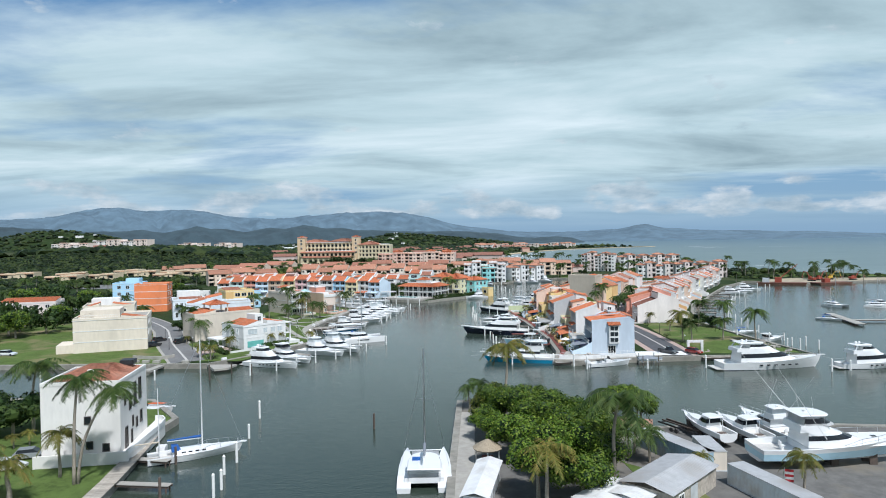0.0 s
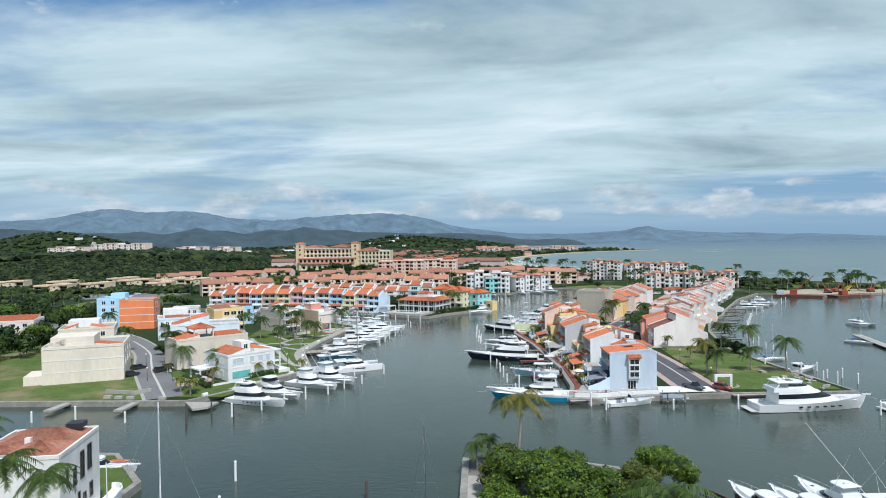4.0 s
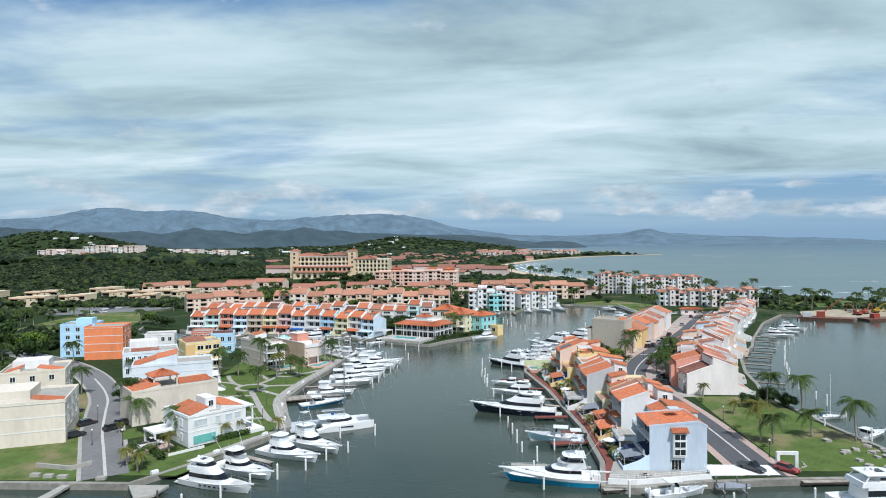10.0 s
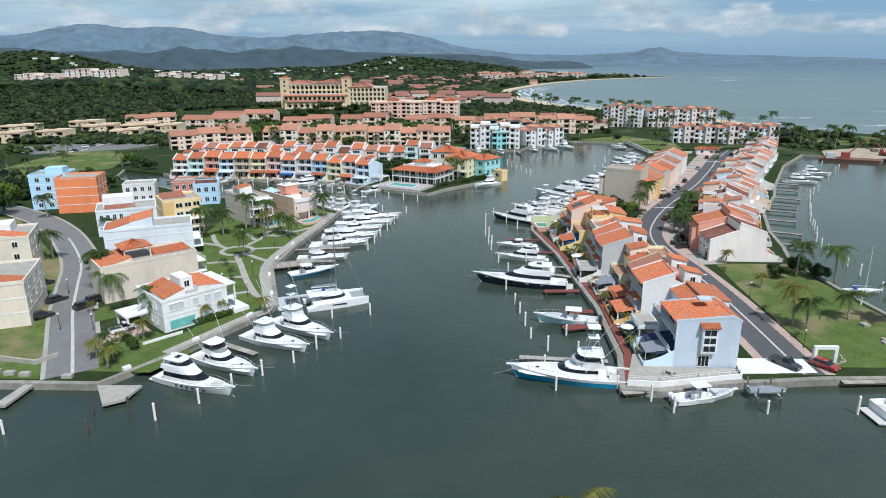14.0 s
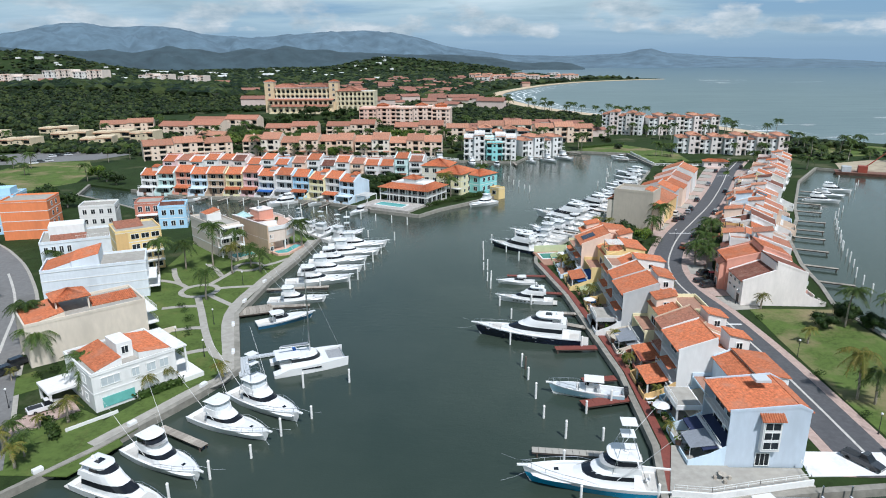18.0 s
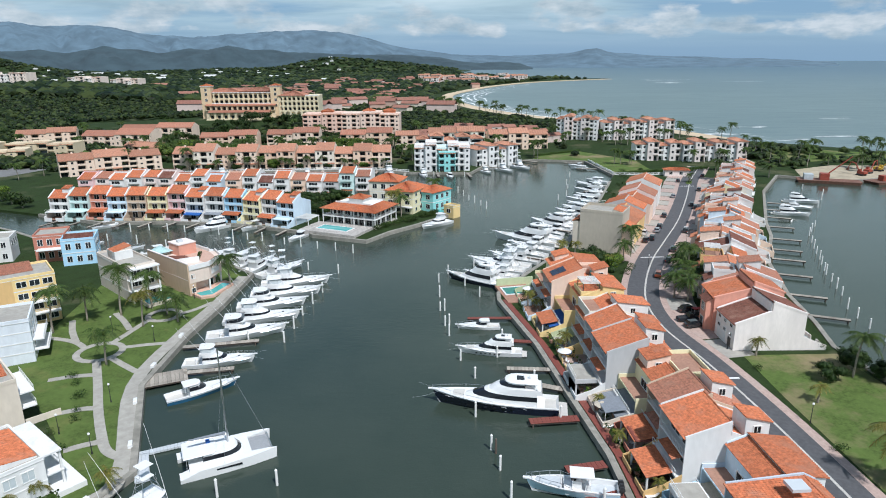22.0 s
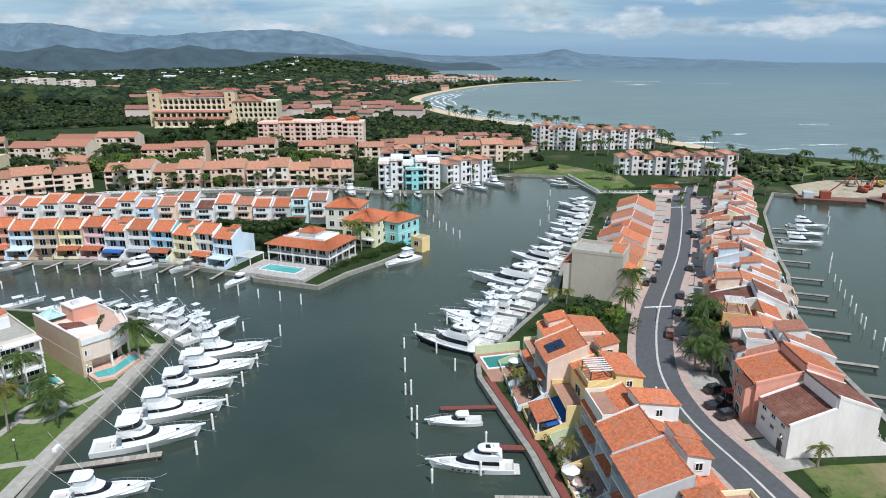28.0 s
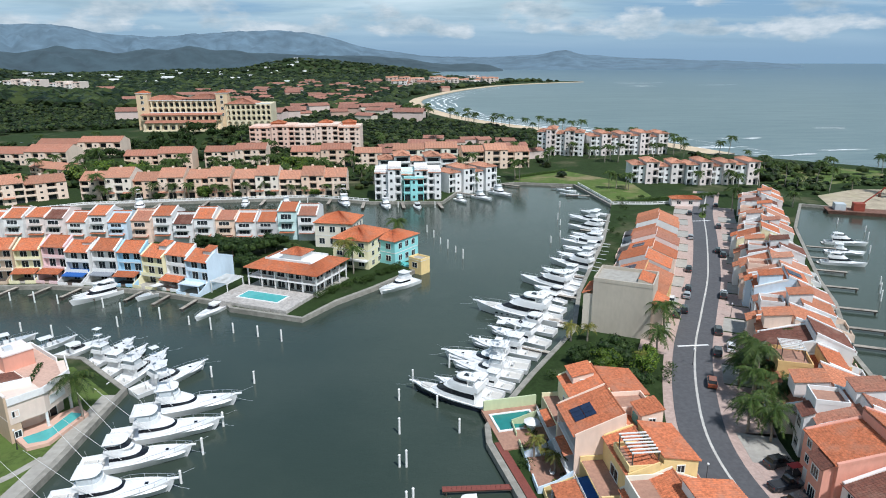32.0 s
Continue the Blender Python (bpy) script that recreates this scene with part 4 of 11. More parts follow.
def pergola(hs, x0, x1, y0, y1, z):
    for q in range(7):
        yq = y0 + (y1 - y0) * q / 6
        part("pergola_slat", Mesh().box(x0, x1, yq, yq + 0.18, z + 2.2, z + 2.35), TRIM, hs)
    for xa in (x0 + 0.1, x1 - 0.25):
        part("pergola_beam", Mesh().box(xa, xa + 0.15, y0, y1 + 0.18, z + 2.05, z + 2.2), DARKFRAME, hs)
        for yq in (y0, y1):
            part("pergola_post", Mesh().box(xa, xa + 0.15, yq, yq + 0.15, z, z + 2.05), DARKFRAME, hs)


def street_bay(hs, d, y0, y1, h, col, tile, floors=2):
    """A bay that stands out on the street side under its own tile hood."""
    part("bay", Mesh().box(d - 0.05, d + 1.5, y0, y1, -0.4, h), stucco(col), hs)
    part("bay_hood", pantiles(Mesh(), (d + 1.95, y0 - 0.25, h - 0.05), (d + 1.95, y1 + 0.25, h - 0.05), (d - 0.05, y1 + 0.25, h + 0.95), (d - 0.05, y0 - 0.25, h + 0.95), row=0.42), tile, hs)
    part("hood_cheek", Mesh().side([(d, h), (d + 1.5, h), (d, h + 0.85)], y0, y1), stucco(col), hs)
    for k in range(floors):
        window(hs, "+x", d + 1.5, (y0 + y1) / 2, 0.9 + k * h / floors, min(1.8, (y1 - y0) * 0.6), h / floors * 0.5, bars=2)
        window(hs, "-y", y0, d + 0.8, 0.9 + k * h / floors, 0.7, h / floors * 0.45, bars=0)


def gable_label(colname, extra="three storeys under a clay tile roof"):
    return colname + " stucco townhouse, " + extra


# the row on the west side of the street, facing the main channel
rng = random.Random(4)
WROW = [
    (GREYBLUE, "grey-blue", TILE, 0.0, False), (PALEBLUE, "pale blue", TILE, 3.2, False), (WHITE, "white", TILE, 0.0, False), (TAN, "brown and cream", TILE_OLD, 0.0, False), (PALEYEL, "pale yellow", TILE, 3.0, False),
    (GREY, "grey", TILE, 0.0, False), (WHITE, "white", TILE, 0.0, False), (CREAM, "cream", TILE, 0.0, False), (YELLOW, "yellow", TILE, 3.4, False), (APRICOT, "peach", TILE, 0.0, True), (PALEYEL, "pale yellow-green", TILE, 2.8, False)]
yy = 186.0
for i, (c, cn, rf, ter, sol) in enumerate(WROW):
    w = (9.6, 9.2, 9.0, 8.6, 9.0, 9.2, 9.4, 9.0, 9.4, 9.2, 9.6)[i]
    yc = yy + w / 2
    xf = float(np.interp(yc, [186, 215, 250, 290], [35.6, 34.2, 31.6, 31.2])) + (0, 2.0, -0.2, 1.6, 0.4, -1.2, 0.6, 1.4, -1.0, -1.8, -1.8)[i]
    dd = float(np.interp(yc, [186, 240, 265, 290], [11.0, 12.8, 13.0, 15.0])) + (0, 0.3, -0.5, 0.6, 0, 0.4, -0.3, 0.6, 0.8, 1.0, 2.2)[i]
    wh = townhouse(xf, yc, 0.5, w, dd, (8.9, 7.0, 9.2, 7.9, 6.9, 9.2, 8.4, 7.2, 8.0, 9.3, 8.0)[i], c, rf, cn + " stucco townhouse with clay tile roof by the quay", "townhouses by the west quay", front=5.2, ridge_at=(0.86, 0.5, 0.55, 0.5, 0.52, 0.55, 0.5, 0.5, 0.55, 0.5, 0.5)[i], pitch=0.36, fine=0.42, second=(0, 0.4, 1.6, 1.0, 0.2, 1.9, 1.5, 0.6, 1.0, 1.8, 0.9)[i], terrace=ter, solar=sol, patio_col=(PALEBLUE, SKYBLUE, OCHRE, REDBRN, BEIGE, WHITE, YELLOW, GREENY, YELLOW, PALEBLUE, GREENY)[i], awning=(CANVAS_NAVY, CANVAS_TAN, None, None, CANVAS_GREY, None, None, None, CANVAS_BLUE, None, None)[i], ends="", rear_seen=False)
    if i == 0:
        # projecting glazed bay with its own tile hood on the end wall, ground-floor window and rooflight
        part("bay", Mesh().box(4.4, 7.0, -w / 2 - 0.75, -w / 2 + 0.05, 3.1, 7.9), TRIM, wh)
        for bz in (3.5, 5.0, 6.5):
            window(wh, "-y", -w / 2 - 0.75, 5.7, bz, 2.1, 1.15, bars=1)
        part("bay_hood", pantiles(Mesh(), (4.0, -w / 2 - 1.15, 7.95), (7.4, -w / 2 - 1.15, 7.95), (7.4, -w / 2 + 0.1, 8.75), (4.0, -w / 2 + 0.1, 8.75)), TILE, wh)
        window(wh, "-y", -w / 2 + 0.03, 5.2, 0.4, 1.9, 2.0, bars=2)
        part("rooflight", Mesh().box(5.4, 7.6, 0.2, 2.2, 10.75, 11.15), GEL_GREY, wh, "raised glazed rooflight")
    if i in (5, 1):
        # flat grey annexe over the patio
        part("annexe", Mesh().box(-5.0, -0.9, -3.0, 3.2, 2.6, 3.4), stucco(GREY if i == 5 else WHITE), wh)
        part("annexe_floor", Mesh().box(-4.8, -1.1, -2.8, 3.0, 3.4, 3.44), CONCRETE, wh)
        part("railing", rail(-4.9, -3.0, 3.2, 3.4, 0.9), FRAME, wh)
        for ya in (-2.8, 2.8):
            part("column", Mesh().box(-4.8, -4.5, ya, ya + 0.3, 0, 2.6), stucco(GREY), wh)
    if i == 3:
        part("flat_canopy", Mesh().box(-4.4, -1.0, -3.6, 0.6, 2.55, 2.7), REDDECK, wh, "dark red flat canopy")
        for xa, ya in ((-4.3, -3.5), (-4.3, 0.3)):
            part("canopy_post", Mesh().box(xa, xa + 0.15, ya, ya + 0.15, 0, 2.55), DARKFRAME, wh)
    if i in (2, 6):
        part("fountain_wall", Mesh().side([(-4.6, 0), (-2.0, 0), (-2.0, 1.7), (-2.5, 2.3), (-4.1, 2.3), (-4.6, 1.7)], 3.4, 3.65), stucco(OCHRE), wh)
        part("wall_panel", Mesh().side([(-3.9, 0.7), (-2.7, 0.7), (-2.7, 1.6), (-3.3, 1.9), (-3.9, 1.6)], 3.35, 3.4), CANVAS_BLUE, wh)
    if i in (0, 4):
        part("shade_sail", Mesh().add([(-1.0, -3.8, 3.0), (-4.6, -3.6, 2.4), (-4.7, 0.4, 2.5), (-1.0, 0.6, 3.1), (-1.0, -3.8, 2.96), (-4.6, -3.6, 2.36), (-4.7, 0.4, 2.46), (-1.0, 0.6, 3.06)], [(0, 1, 2, 3), (7, 6, 5, 4), (0, 4, 5, 1), (1, 5, 6, 2), (2, 6, 7, 3), (3, 7, 4, 0)]), CANVAS_GREY, wh)
        part("shade_post", Mesh().tube([(-4.6, -3.6, 0), (-4.6, -3.6, 2.4)], 0.05, n=6), FRAME, wh)
    if i in (2, 3, 8):
        part("patio_roof", pantiles(Mesh(), (-4.6, 3.4, 2.5), (-4.6, -3.4, 2.5), (-0.9, -3.4, 3.2), (-0.9, 3.4, 3.2)), (TILE, TILE_DARK, TILE)[i % 3], wh)
        for ya in (-3.2, 3.0):
            part("column", Mesh().box(-4.4, -4.15, ya, ya + 0.25, 0, 2.5), TRIM, wh)
    hh = (8.9, 7.0, 9.2, 7.9, 6.9, 9.2, 8.4, 7.2, 8.0, 9.3, 8.0)[i]
    if i == 1:
        roof_room(wh, 6.0, 11.2, -4.4, 4.4, 6.6, 9.0, WHITE, TILE, "+x")
        part("dish", Mesh().loft([[(4.6 + r * math.cos(q * math.pi / 5), -1 + r * math.sin(q * math.pi / 5), 7.6 + z) for q in range(10)] for z, r in ((0, 0.1), (0.15, 0.4), (0.3, 0.5))]), GEL, wh, "white satellite dish")
    if i == 4:
        roof_deck(wh, 7.2, 12.4, -4.2, 4.2, 8.9, PALEYEL)
        roof_room(wh, 3.3, 7.2, 0.2, 4.2, 7.2, 9.9, APRICOT, TILE, "-x")
    if i == 7:
        roof_deck(wh, 0.4, 6.2, -4.2, 4.2, 8.7, CREAM)
        roof_room(wh, 6.2, 12.6, -4.2, 0.5, 7.6, 10.4, WHITE, TILE, "+x")
    if i == 8:
        roof_deck(wh, 3.5, 8.2, -4.4, 1.2, 9.6, YELLOW)
        pergola(wh, 3.9, 7.8, -4.0, 0.6, 9.7)
        roof_room(wh, 8.2, 13.0, -4.4, 4.4, 8.0, 10.6, YELLOW, TILE, "+x")
    if i == 9:
        roof_deck(wh, 7.8, 13.2, -0.4, 4.3, 10.3, APRICOT)
        roof_room(wh, 9.8, 13.0, -4.3, -0.6, 9.0, 11.9, APRICOT, TILE, "-x")
        part("panel", Mesh().box(9.6, 9.8, -3.0, -1.4, 9.4, 11.0), GLASS_AQUA, wh)
    if i == 10:
        roof_room(wh, 9.0, 14.8, -4.4, 4.4, 7.6, 9.9, PALEYEL, TILE, "+x")
        roof_room(wh, 4.0, 7.5, 0.6, 4.4, 8.0, 11.0, APRICOT, TILE, "-x")
    if i in (2, 3, 5, 6):
        roof_room(wh, 8.2, 11.6, (-4.2, -0.4)[i % 2], (-0.6, 3.6)[i % 2], hh - 0.6, hh + 2.0, (c, WHITE)[i % 2], TILE, "+x")
    yy += w
# the north part of that row
PTS_W2 = smoothed([(58, 322), (74, 350), (92, 385), (108, 418), (118, 436)], 8)


def along(pts, s):
    for a, b in zip(pts, pts[1:]):
        L = math.dist(a, b)
        if s <= L:
            f = s / L
            return a[0] + (b[0] - a[0]) * f, a[1] + (b[1] - a[1]) * f, math.degrees(math.atan2(b[1] - a[1], b[0] - a[0]))
        s -= L
    a, b = pts[-2], pts[-1]
    return b[0], b[1], math.degrees(math.atan2(b[1] - a[1], b[0] - a[0]))


N2 = [(BEIGE, "beige"), (YELLOW, "yellow"), (OCHRE, "ochre"), (GREY, "grey"), (APRICOT, "peach"), (PALEPINK, "pale pink"), (APRICOT, "peach"), (WHITE, "white"), (PALEPINK, "pale pink")]
s = 4.5
for i, (c, cn) in enumerate(N2):
    px, py, a = along(PTS_W2, s)
    if i == 0:
        s += 10.5
        continue
    na = a - 90
    dx, dy = math.cos(radians(na)), math.sin(radians(na))
    back = 6.5 + rng.uniform(-0.8, 0.8)
    townhouse(px - dx * back, py - dy * back, na, 9.2, 13, 8.6 + rng.uniform(-0.9, 0.9), c, rng.choice([TILE, TILE_PALE, TILE_OLD]), cn + " stucco townhouse with a tile roof by the basin", "townhouses by the basin", front=4.5, second=rng.choice([0.4, 0.7]), pitch=0.34, fine=0.0, solar=i in (2, 4), detail=1, rear_seen=False)
    s += 9.3
    if i == 3 or i == 6:
        s += 3.5

# the row on the east side of the street, facing the lagoon
PTS_E = smoothed([(72.5, 250), (74, 266), (80.5, 284), (88, 302), (97, 321), (108, 344), (122, 371), (137, 398), (152, 424), (162, 441)], 8)
E2 = [((0.83, 0.765, 0.725), "pale pink", TILE_DARK), (SALMON, "salmon red", TILE), (WHITE, "white", TILE_OLD), (PALEPINK, "pale pink", TILE_PALE), (OCHRE, "ochre yellow", TILE), (WHITE, "white", TILE), (APRICOT, "peach", TILE), (WHITE, "white", TILE_PALE), (PEACH, "peach", TILE), (PALEBLUE, "white", TILE), (APRICOT, "peach", TILE), (CREAM, "cream", TILE_PALE), (WHITE, "white", TILE), (PEACH, "peach", TILE_OLD), (PALEYEL, "pale yellow", TILE), (WHITE, "white", TILE), (APRICOT, "peach", TILE_PALE), (WHITE, "white", TILE), (PEACH, "peach", TILE), (WHITE, "white", TILE), (PALEPINK, "pale pink", TILE), (WHITE, "white", TILE_PALE)]
s = 4.0
for i, (c, cn, rf) in enumerate(E2):
    px, py, a = along(PTS_E, s)
    na = a + 90
    dx, dy = math.cos(radians(na)), math.sin(radians(na))
    back = 7.0 + rng.uniform(-1.6, 1.6)
    eh = 8.2 + rng.uniform(-1.3, 1.2) if i > 5 else (8.0, 9.4, 9.0, 7.4, 7.2, 8.6)[i]
    es = rng.choice([0.3, 0.9, 1.6, 2.2])
    rf = (rf, TILE_OLD, rf, TILE_SALMON, rf, TILE_DARK, TILE_PALE)[i % 7] if i > 4 else rf
    eh_ = townhouse(px - dx * back, py - dy * back, na, 9.3, 14.5, eh, c, rf, cn + " stucco townhouse with a tile roof by the lagoon", "townhouses by the lagoon", front=5, patio=i < 13, second=es, pitch=(0.33, 0.30, 0.36)[i % 3], fine=0.42 if i < 7 else 0.0, front_seen=False, ridge_at=rng.choice([0.45, 0.5, 0.55]), terrace=3.0 if i % 5 == 4 else 0, solar=i in (9, 13), detail=2 if i < 5 else 1, coping=True, cope=0.5, coping_mat=stucco(WHITE) if i > 1 else None)
    if i == 4:
        roof_deck(eh_, 8.6, 14.4, -4.4, 3.0, eh + 0.5, c)
        pergola(eh_, 9.4, 13.6, -3.9, 0.4, eh + 0.55)
    elif i in (2, 7, 10, 12, 15, 18, 20):
        roof_deck(eh_, 9.5, 14.4, -4.2, 0.8, eh + 0.3, c)
        roof_room(eh_, 4.2, 8.8, -4.2, 0.4, eh, eh + 2.9, WHITE, rf, "+x")
    elif i in (3, 6, 9, 13, 17, 19):
        roof_room(eh_, 8.6, 13.6, -0.4, 4.3, eh - 0.5, eh + 2.2, c, rf, "+x")
    if i > 0 and i < 16:
        street_bay(eh_, 14.5, (-4.0, 0.2, -1.8)[i % 3], (-0.4, 4.0, 1.8)[i % 3], eh - (1.0, 2.6, 1.6)[i % 3], (c, c, WHITE)[i % 3], TILE_DARK if i in (1, 2) else rf, 2)
    s += 9.4

# the front row of the middle peninsula
MINT = (0.60, 0.76, 0.74)
PROW = [(WHITE, "white"), (MINT, "pale mint"), (SALMON, "salmon red"), (PALEBLUE, "pale blue"), (TAN, "tan"), (PALEYEL, "pale green-yellow"), (PINK, "pink"), (WHITE, "white"), (WHITE, "white"), (SKYBLUE, "sky blue"), (PALEYEL, "pale yellow"), (WHITE, "white"), (PALEBLUE, "white and pale blue")]
PTS_P = [(-143, 381.5), (-120, 379.2), (-93, 377.8), (-64, 371.0), (-43, 361.0)]
s = 4.5
for i, (c, cn) in enumerate(PROW):
    px, py, a = along(PTS_P, s)
    back = (0.6, 1.2, 2.2, 0.4, 0.0, 0.5, 0.2, -0.6, 0.4, 0.6, -0.2, 0.8, -0.4)[i]
    n_ = Vector((math.cos(radians(a + 90)), math.sin(radians(a + 90))))
    ph = townhouse(px + n_.x * back, py + n_.y * back, a + 90, 7.5, 11.0, 9.0 + (-1.2, -0.4, 0.2, -0.3, 0.1, -0.2, 0.7, -0.3, 0.2, -0.2, -0.8, 0.1, -0.5)[i], c, TILE, cn + " stucco townhouse on the peninsula quay", "townhouses on the peninsula", front=4.4, second=1.2, pitch=0.46, recess=1.3, detail=1, coping=True, cope=0.5, wide=0.72, solid_rail=True, awning={7: CANVAS_BLUE, 8: CANVAS_GREY}.get(i), ridge_at=0.40, patio_col=c, rear_seen=False)
    if i in (2, 5, 6, 9, 11):
        part("lean_to_roof", pantiles(Mesh(), (-4.0, 3.4, 2.7), (-4.0, -3.4, 2.7), (-0.95, -3.4, 3.5), (-0.95, 3.4, 3.5), row=0.5), TILE, ph)
        for ya in (-3.3, 3.05):
            part("column", Mesh().box(-3.8, -3.55, ya, ya + 0.25, 0, 2.65), TRIM, ph)
    elif i in (0, 1, 3, 12):
        part("terrace_roof", Mesh().box(-3.9, -0.95, -3.4, 3.4, 2.75, 3.0), stucco(c), ph)
        part("railing", rail(-3.8, -3.3, 3.3, 3.0, 0.9), FRAME, ph)
        for ya in (-3.3, 3.05):
            part("column", Mesh().box(-3.8, -3.55, ya, ya + 0.25, 0, 2.75), stucco(c), ph)
    if i in (0, 7, 10, 12):
        roof_room(ph, 2.6, 5.4, -3.4, -0.6, 8.4, 10.9, WHITE, TILE, "-x")
    s += 7.75
P2 = [PINK, PALEPINK, WHITE, WHITE, PALEPINK, PALEPINK, WHITE, WHITE, PALEBLUE, APRICOT, WHITE, WHITE, WHITE, PEACH, WHITE, GREY, MINT, WHITE]
for i, c in enumerate(P2):
    xx = -146 + i * 7.15 + (2.6 if i > 8 else 0)
    yy2 = float(np.interp(xx, [-146, -88, -80, -20], [421, 419, 413, 411])) + (0, 1.0, -0.8, 0.5, 1.4, -0.4)[i % 6]
    townhouse(xx, yy2 + 13, -97, 6.9, 11.5, 8.0 + (0.2, -0.6, 0.5, 0.9, -0.2, 1.1, -0.9)[i % 7] + (1.2 if i > 15 else 0), c, (TILE_DARK if i in (5, 11) else TILE_OLD if i % 4 == 1 else TILE), "stucco townhouse of the rear row on the peninsula", "rear townhouses on the peninsula", front=5, second=(0.5, -0.6, 0.9)[i % 3], pitch=0.36, detail=1, solar=i == 15, front_seen=False, patio=False, coping=True, cope=0.45, big_rear=True, ridge_at=(0.5, 0.42, 0.55)[i % 3])


# ---- places of repeated things ----
PALMS_LAWN = [(-83.0, 268.0), (-78.6, 274.6), (-72.0, 277.6), (-66.4, 281.6), (-64.0, 251.3), (-57.2, 272.8), (-45.7, 210.8), (-61.4, 277.6), (-64.1, 270.5), (-51.2, 296.5), (-89.4, 223.8), (-56.6, 210.7)]
PALMS_WEST = [(-70.2, 187.5), (-66.1, 183.7), (-65.4, 195.9), (-82.9, 216.0), (-92.1, 232.9), (-116.9, 248.2), (-113.9, 272.9), (-57.0, 205.4), (-54.8, 208.8), (-67.7, 205.3), (-171.6, 288.5), (-231.7, 392.6), (-149.6, 296.4)]
PALMS_EASTLAWN = [(81.2, 237.1), (88.2, 232.5), (78.6, 209.2), (65.6, 205.8), (67.6, 247.1), (68.8, 228.2), (86.5, 205.9), (67.6, 204.2)]
PALMS_STREET = [(64.1, 281.1), (72.3, 292.7), (66.2, 277.7), (75.6, 302.7), (80.3, 297.9), (86.0, 301.7), (48.7, 261.9), (48.3, 255.2), (60.7, 311.1), (54.7, 304.8), (65.4, 318.2), (44.6, 320.3), (48.3, 319.9), (25.9, 277.3), (29.7, 253.0), (28.1, 272.8)]
PALMS_PEN = [(-9.2, 375.8), (-6.2, 373.4), (-7.9, 394.0), (-25.0, 386.2), (6.3, 392.5), (10.0, 387.3), (8.0, 402.7)]
PALMS_SOUTH = [(-48.6, 96.3), (-51.7, 97.7), (-72.2, 121.4), (-49.2, 97.7), (-53.0, 91.2), (-52.0, 91.9), (-54.5, 91.9)]
PALMS_SHORE = [(210.2, 630.9), (226.0, 596.0), (232.1, 595.3), (231.6, 572.8), (213.3, 523.4), (210.6, 511.1), (203.7, 488.9), (206.3, 483.3), (247.7, 519.8), (255.0, 525.6), (277.8, 516.6), (290.5, 528.7), (286.1, 515.8), (280.1, 503.8), (164.2, 463.4), (178.8, 444.6), (148.5, 439.8), (170.8, 503.5), (218.9, 487.3), (296.2, 542.5)]
PALMS_CONDO = [(91.2, 604.9), (93.0, 595.9), (101.5, 595.0), (104.7, 578.1), (104.0, 570.3), (125.4, 629.7), (131.9, 629.0), (140.5, 608.8), (140.6, 574.3), (146.8, 581.8), (148.7, 573.4), (47.9, 499.9), (35.7, 501.1), (74.1, 525.4)]
PALMS_FAR = [(-157.6, 492.3), (-159.8, 488.1), (-157.5, 537.8), (-137.4, 519.2), (-122.8, 488.7), (-118.3, 522.5), (-105.6, 510.7), (-84.5, 513.7), (-82.4, 529.9), (-76.8, 541.2), (-180.8, 552.1), (-182.5, 564.9), (-173.4, 557.5), (-172.0, 584.4), (-166.9, 576.8), (-129.9, 602.8), (-68.1, 604.5), (-34.4, 667.8), (-50.8, 669.5), (-12.9, 575.0), (-97.1, 674.5), (-63.1, 660.1)]
CARS_E = [(62.2, 271.4), (61.5, 266.1), (59.9, 262.4), (66.3, 297.5), (80.1, 321.3), (78.3, 312.2), (78.3, 334.9)]
CARS_E2 = [(86.4, 349.6), (112.8, 383.6), (83.6, 344.5), (78.0, 341.6), (93.3, 343.5)]
CARS_S = [(56.2, 187.2), (60.8, 187.3)]
CARS_W = [(-92.8, 206.1), (-87.0, 212.2), (-86.7, 216.1), (-71.5, 199.7), (-106.0, 227.0)]
CARS_SW = [(-61.6, 106.6), (-61.5, 101.6), (-128.4, 192.8), (-95.8, 216.1)]
CARS_LOT = [(-242.0, 461.5), (-242.0, 467.7), (-247.4, 487.6), (-245.7, 491.8), (-242.0, 494.6), (-238.5, 470.1), (-240.1, 449.7)]
CARS_HOTEL = [(-230.4, 723.5), (-228.4, 736.4), (-213.4, 734.8), (-209.4, 748.1), (-222.2, 686.7), (-190.9, 719.3), (-166.8, 669.8), (-145.8, 678.5), (-132.1, 666.1)]


# ---- boats ----
def outline(x0, x1, hw, z, nose=0.5, n=5):
    """A boat-shaped ring: square at the stern, rounded to a point at the bow."""
    pts = [(x0, -hw, z)]
    xs = x0 + (x1 - x0) * (1 - nose)
    for k in range(n + 1):
        a = math.pi / 2 * k / n
        pts.append((xs + (x1 - xs) * math.sin(a), -hw * math.cos(a) ** 0.8 if k < n else 0.0, z))
    pts += [(x, -y, z) for x, y, z in pts[-2::-1]]
    return pts


def grown(ring, k):
    cx = sum(p[0] for p in ring) / len(ring)
    return [(p[0] + (k if p[0] > cx else -k), p[1] + (k if p[1] > 0 else -k if p[1] < 0 else 0), p[2]) for p in ring]


def between(r0, r1, f, k=0.03):
    return grown([tuple(a + (b - a) * f for a, b in zip(p, q)) for p, q in zip(r0, r1)], k)


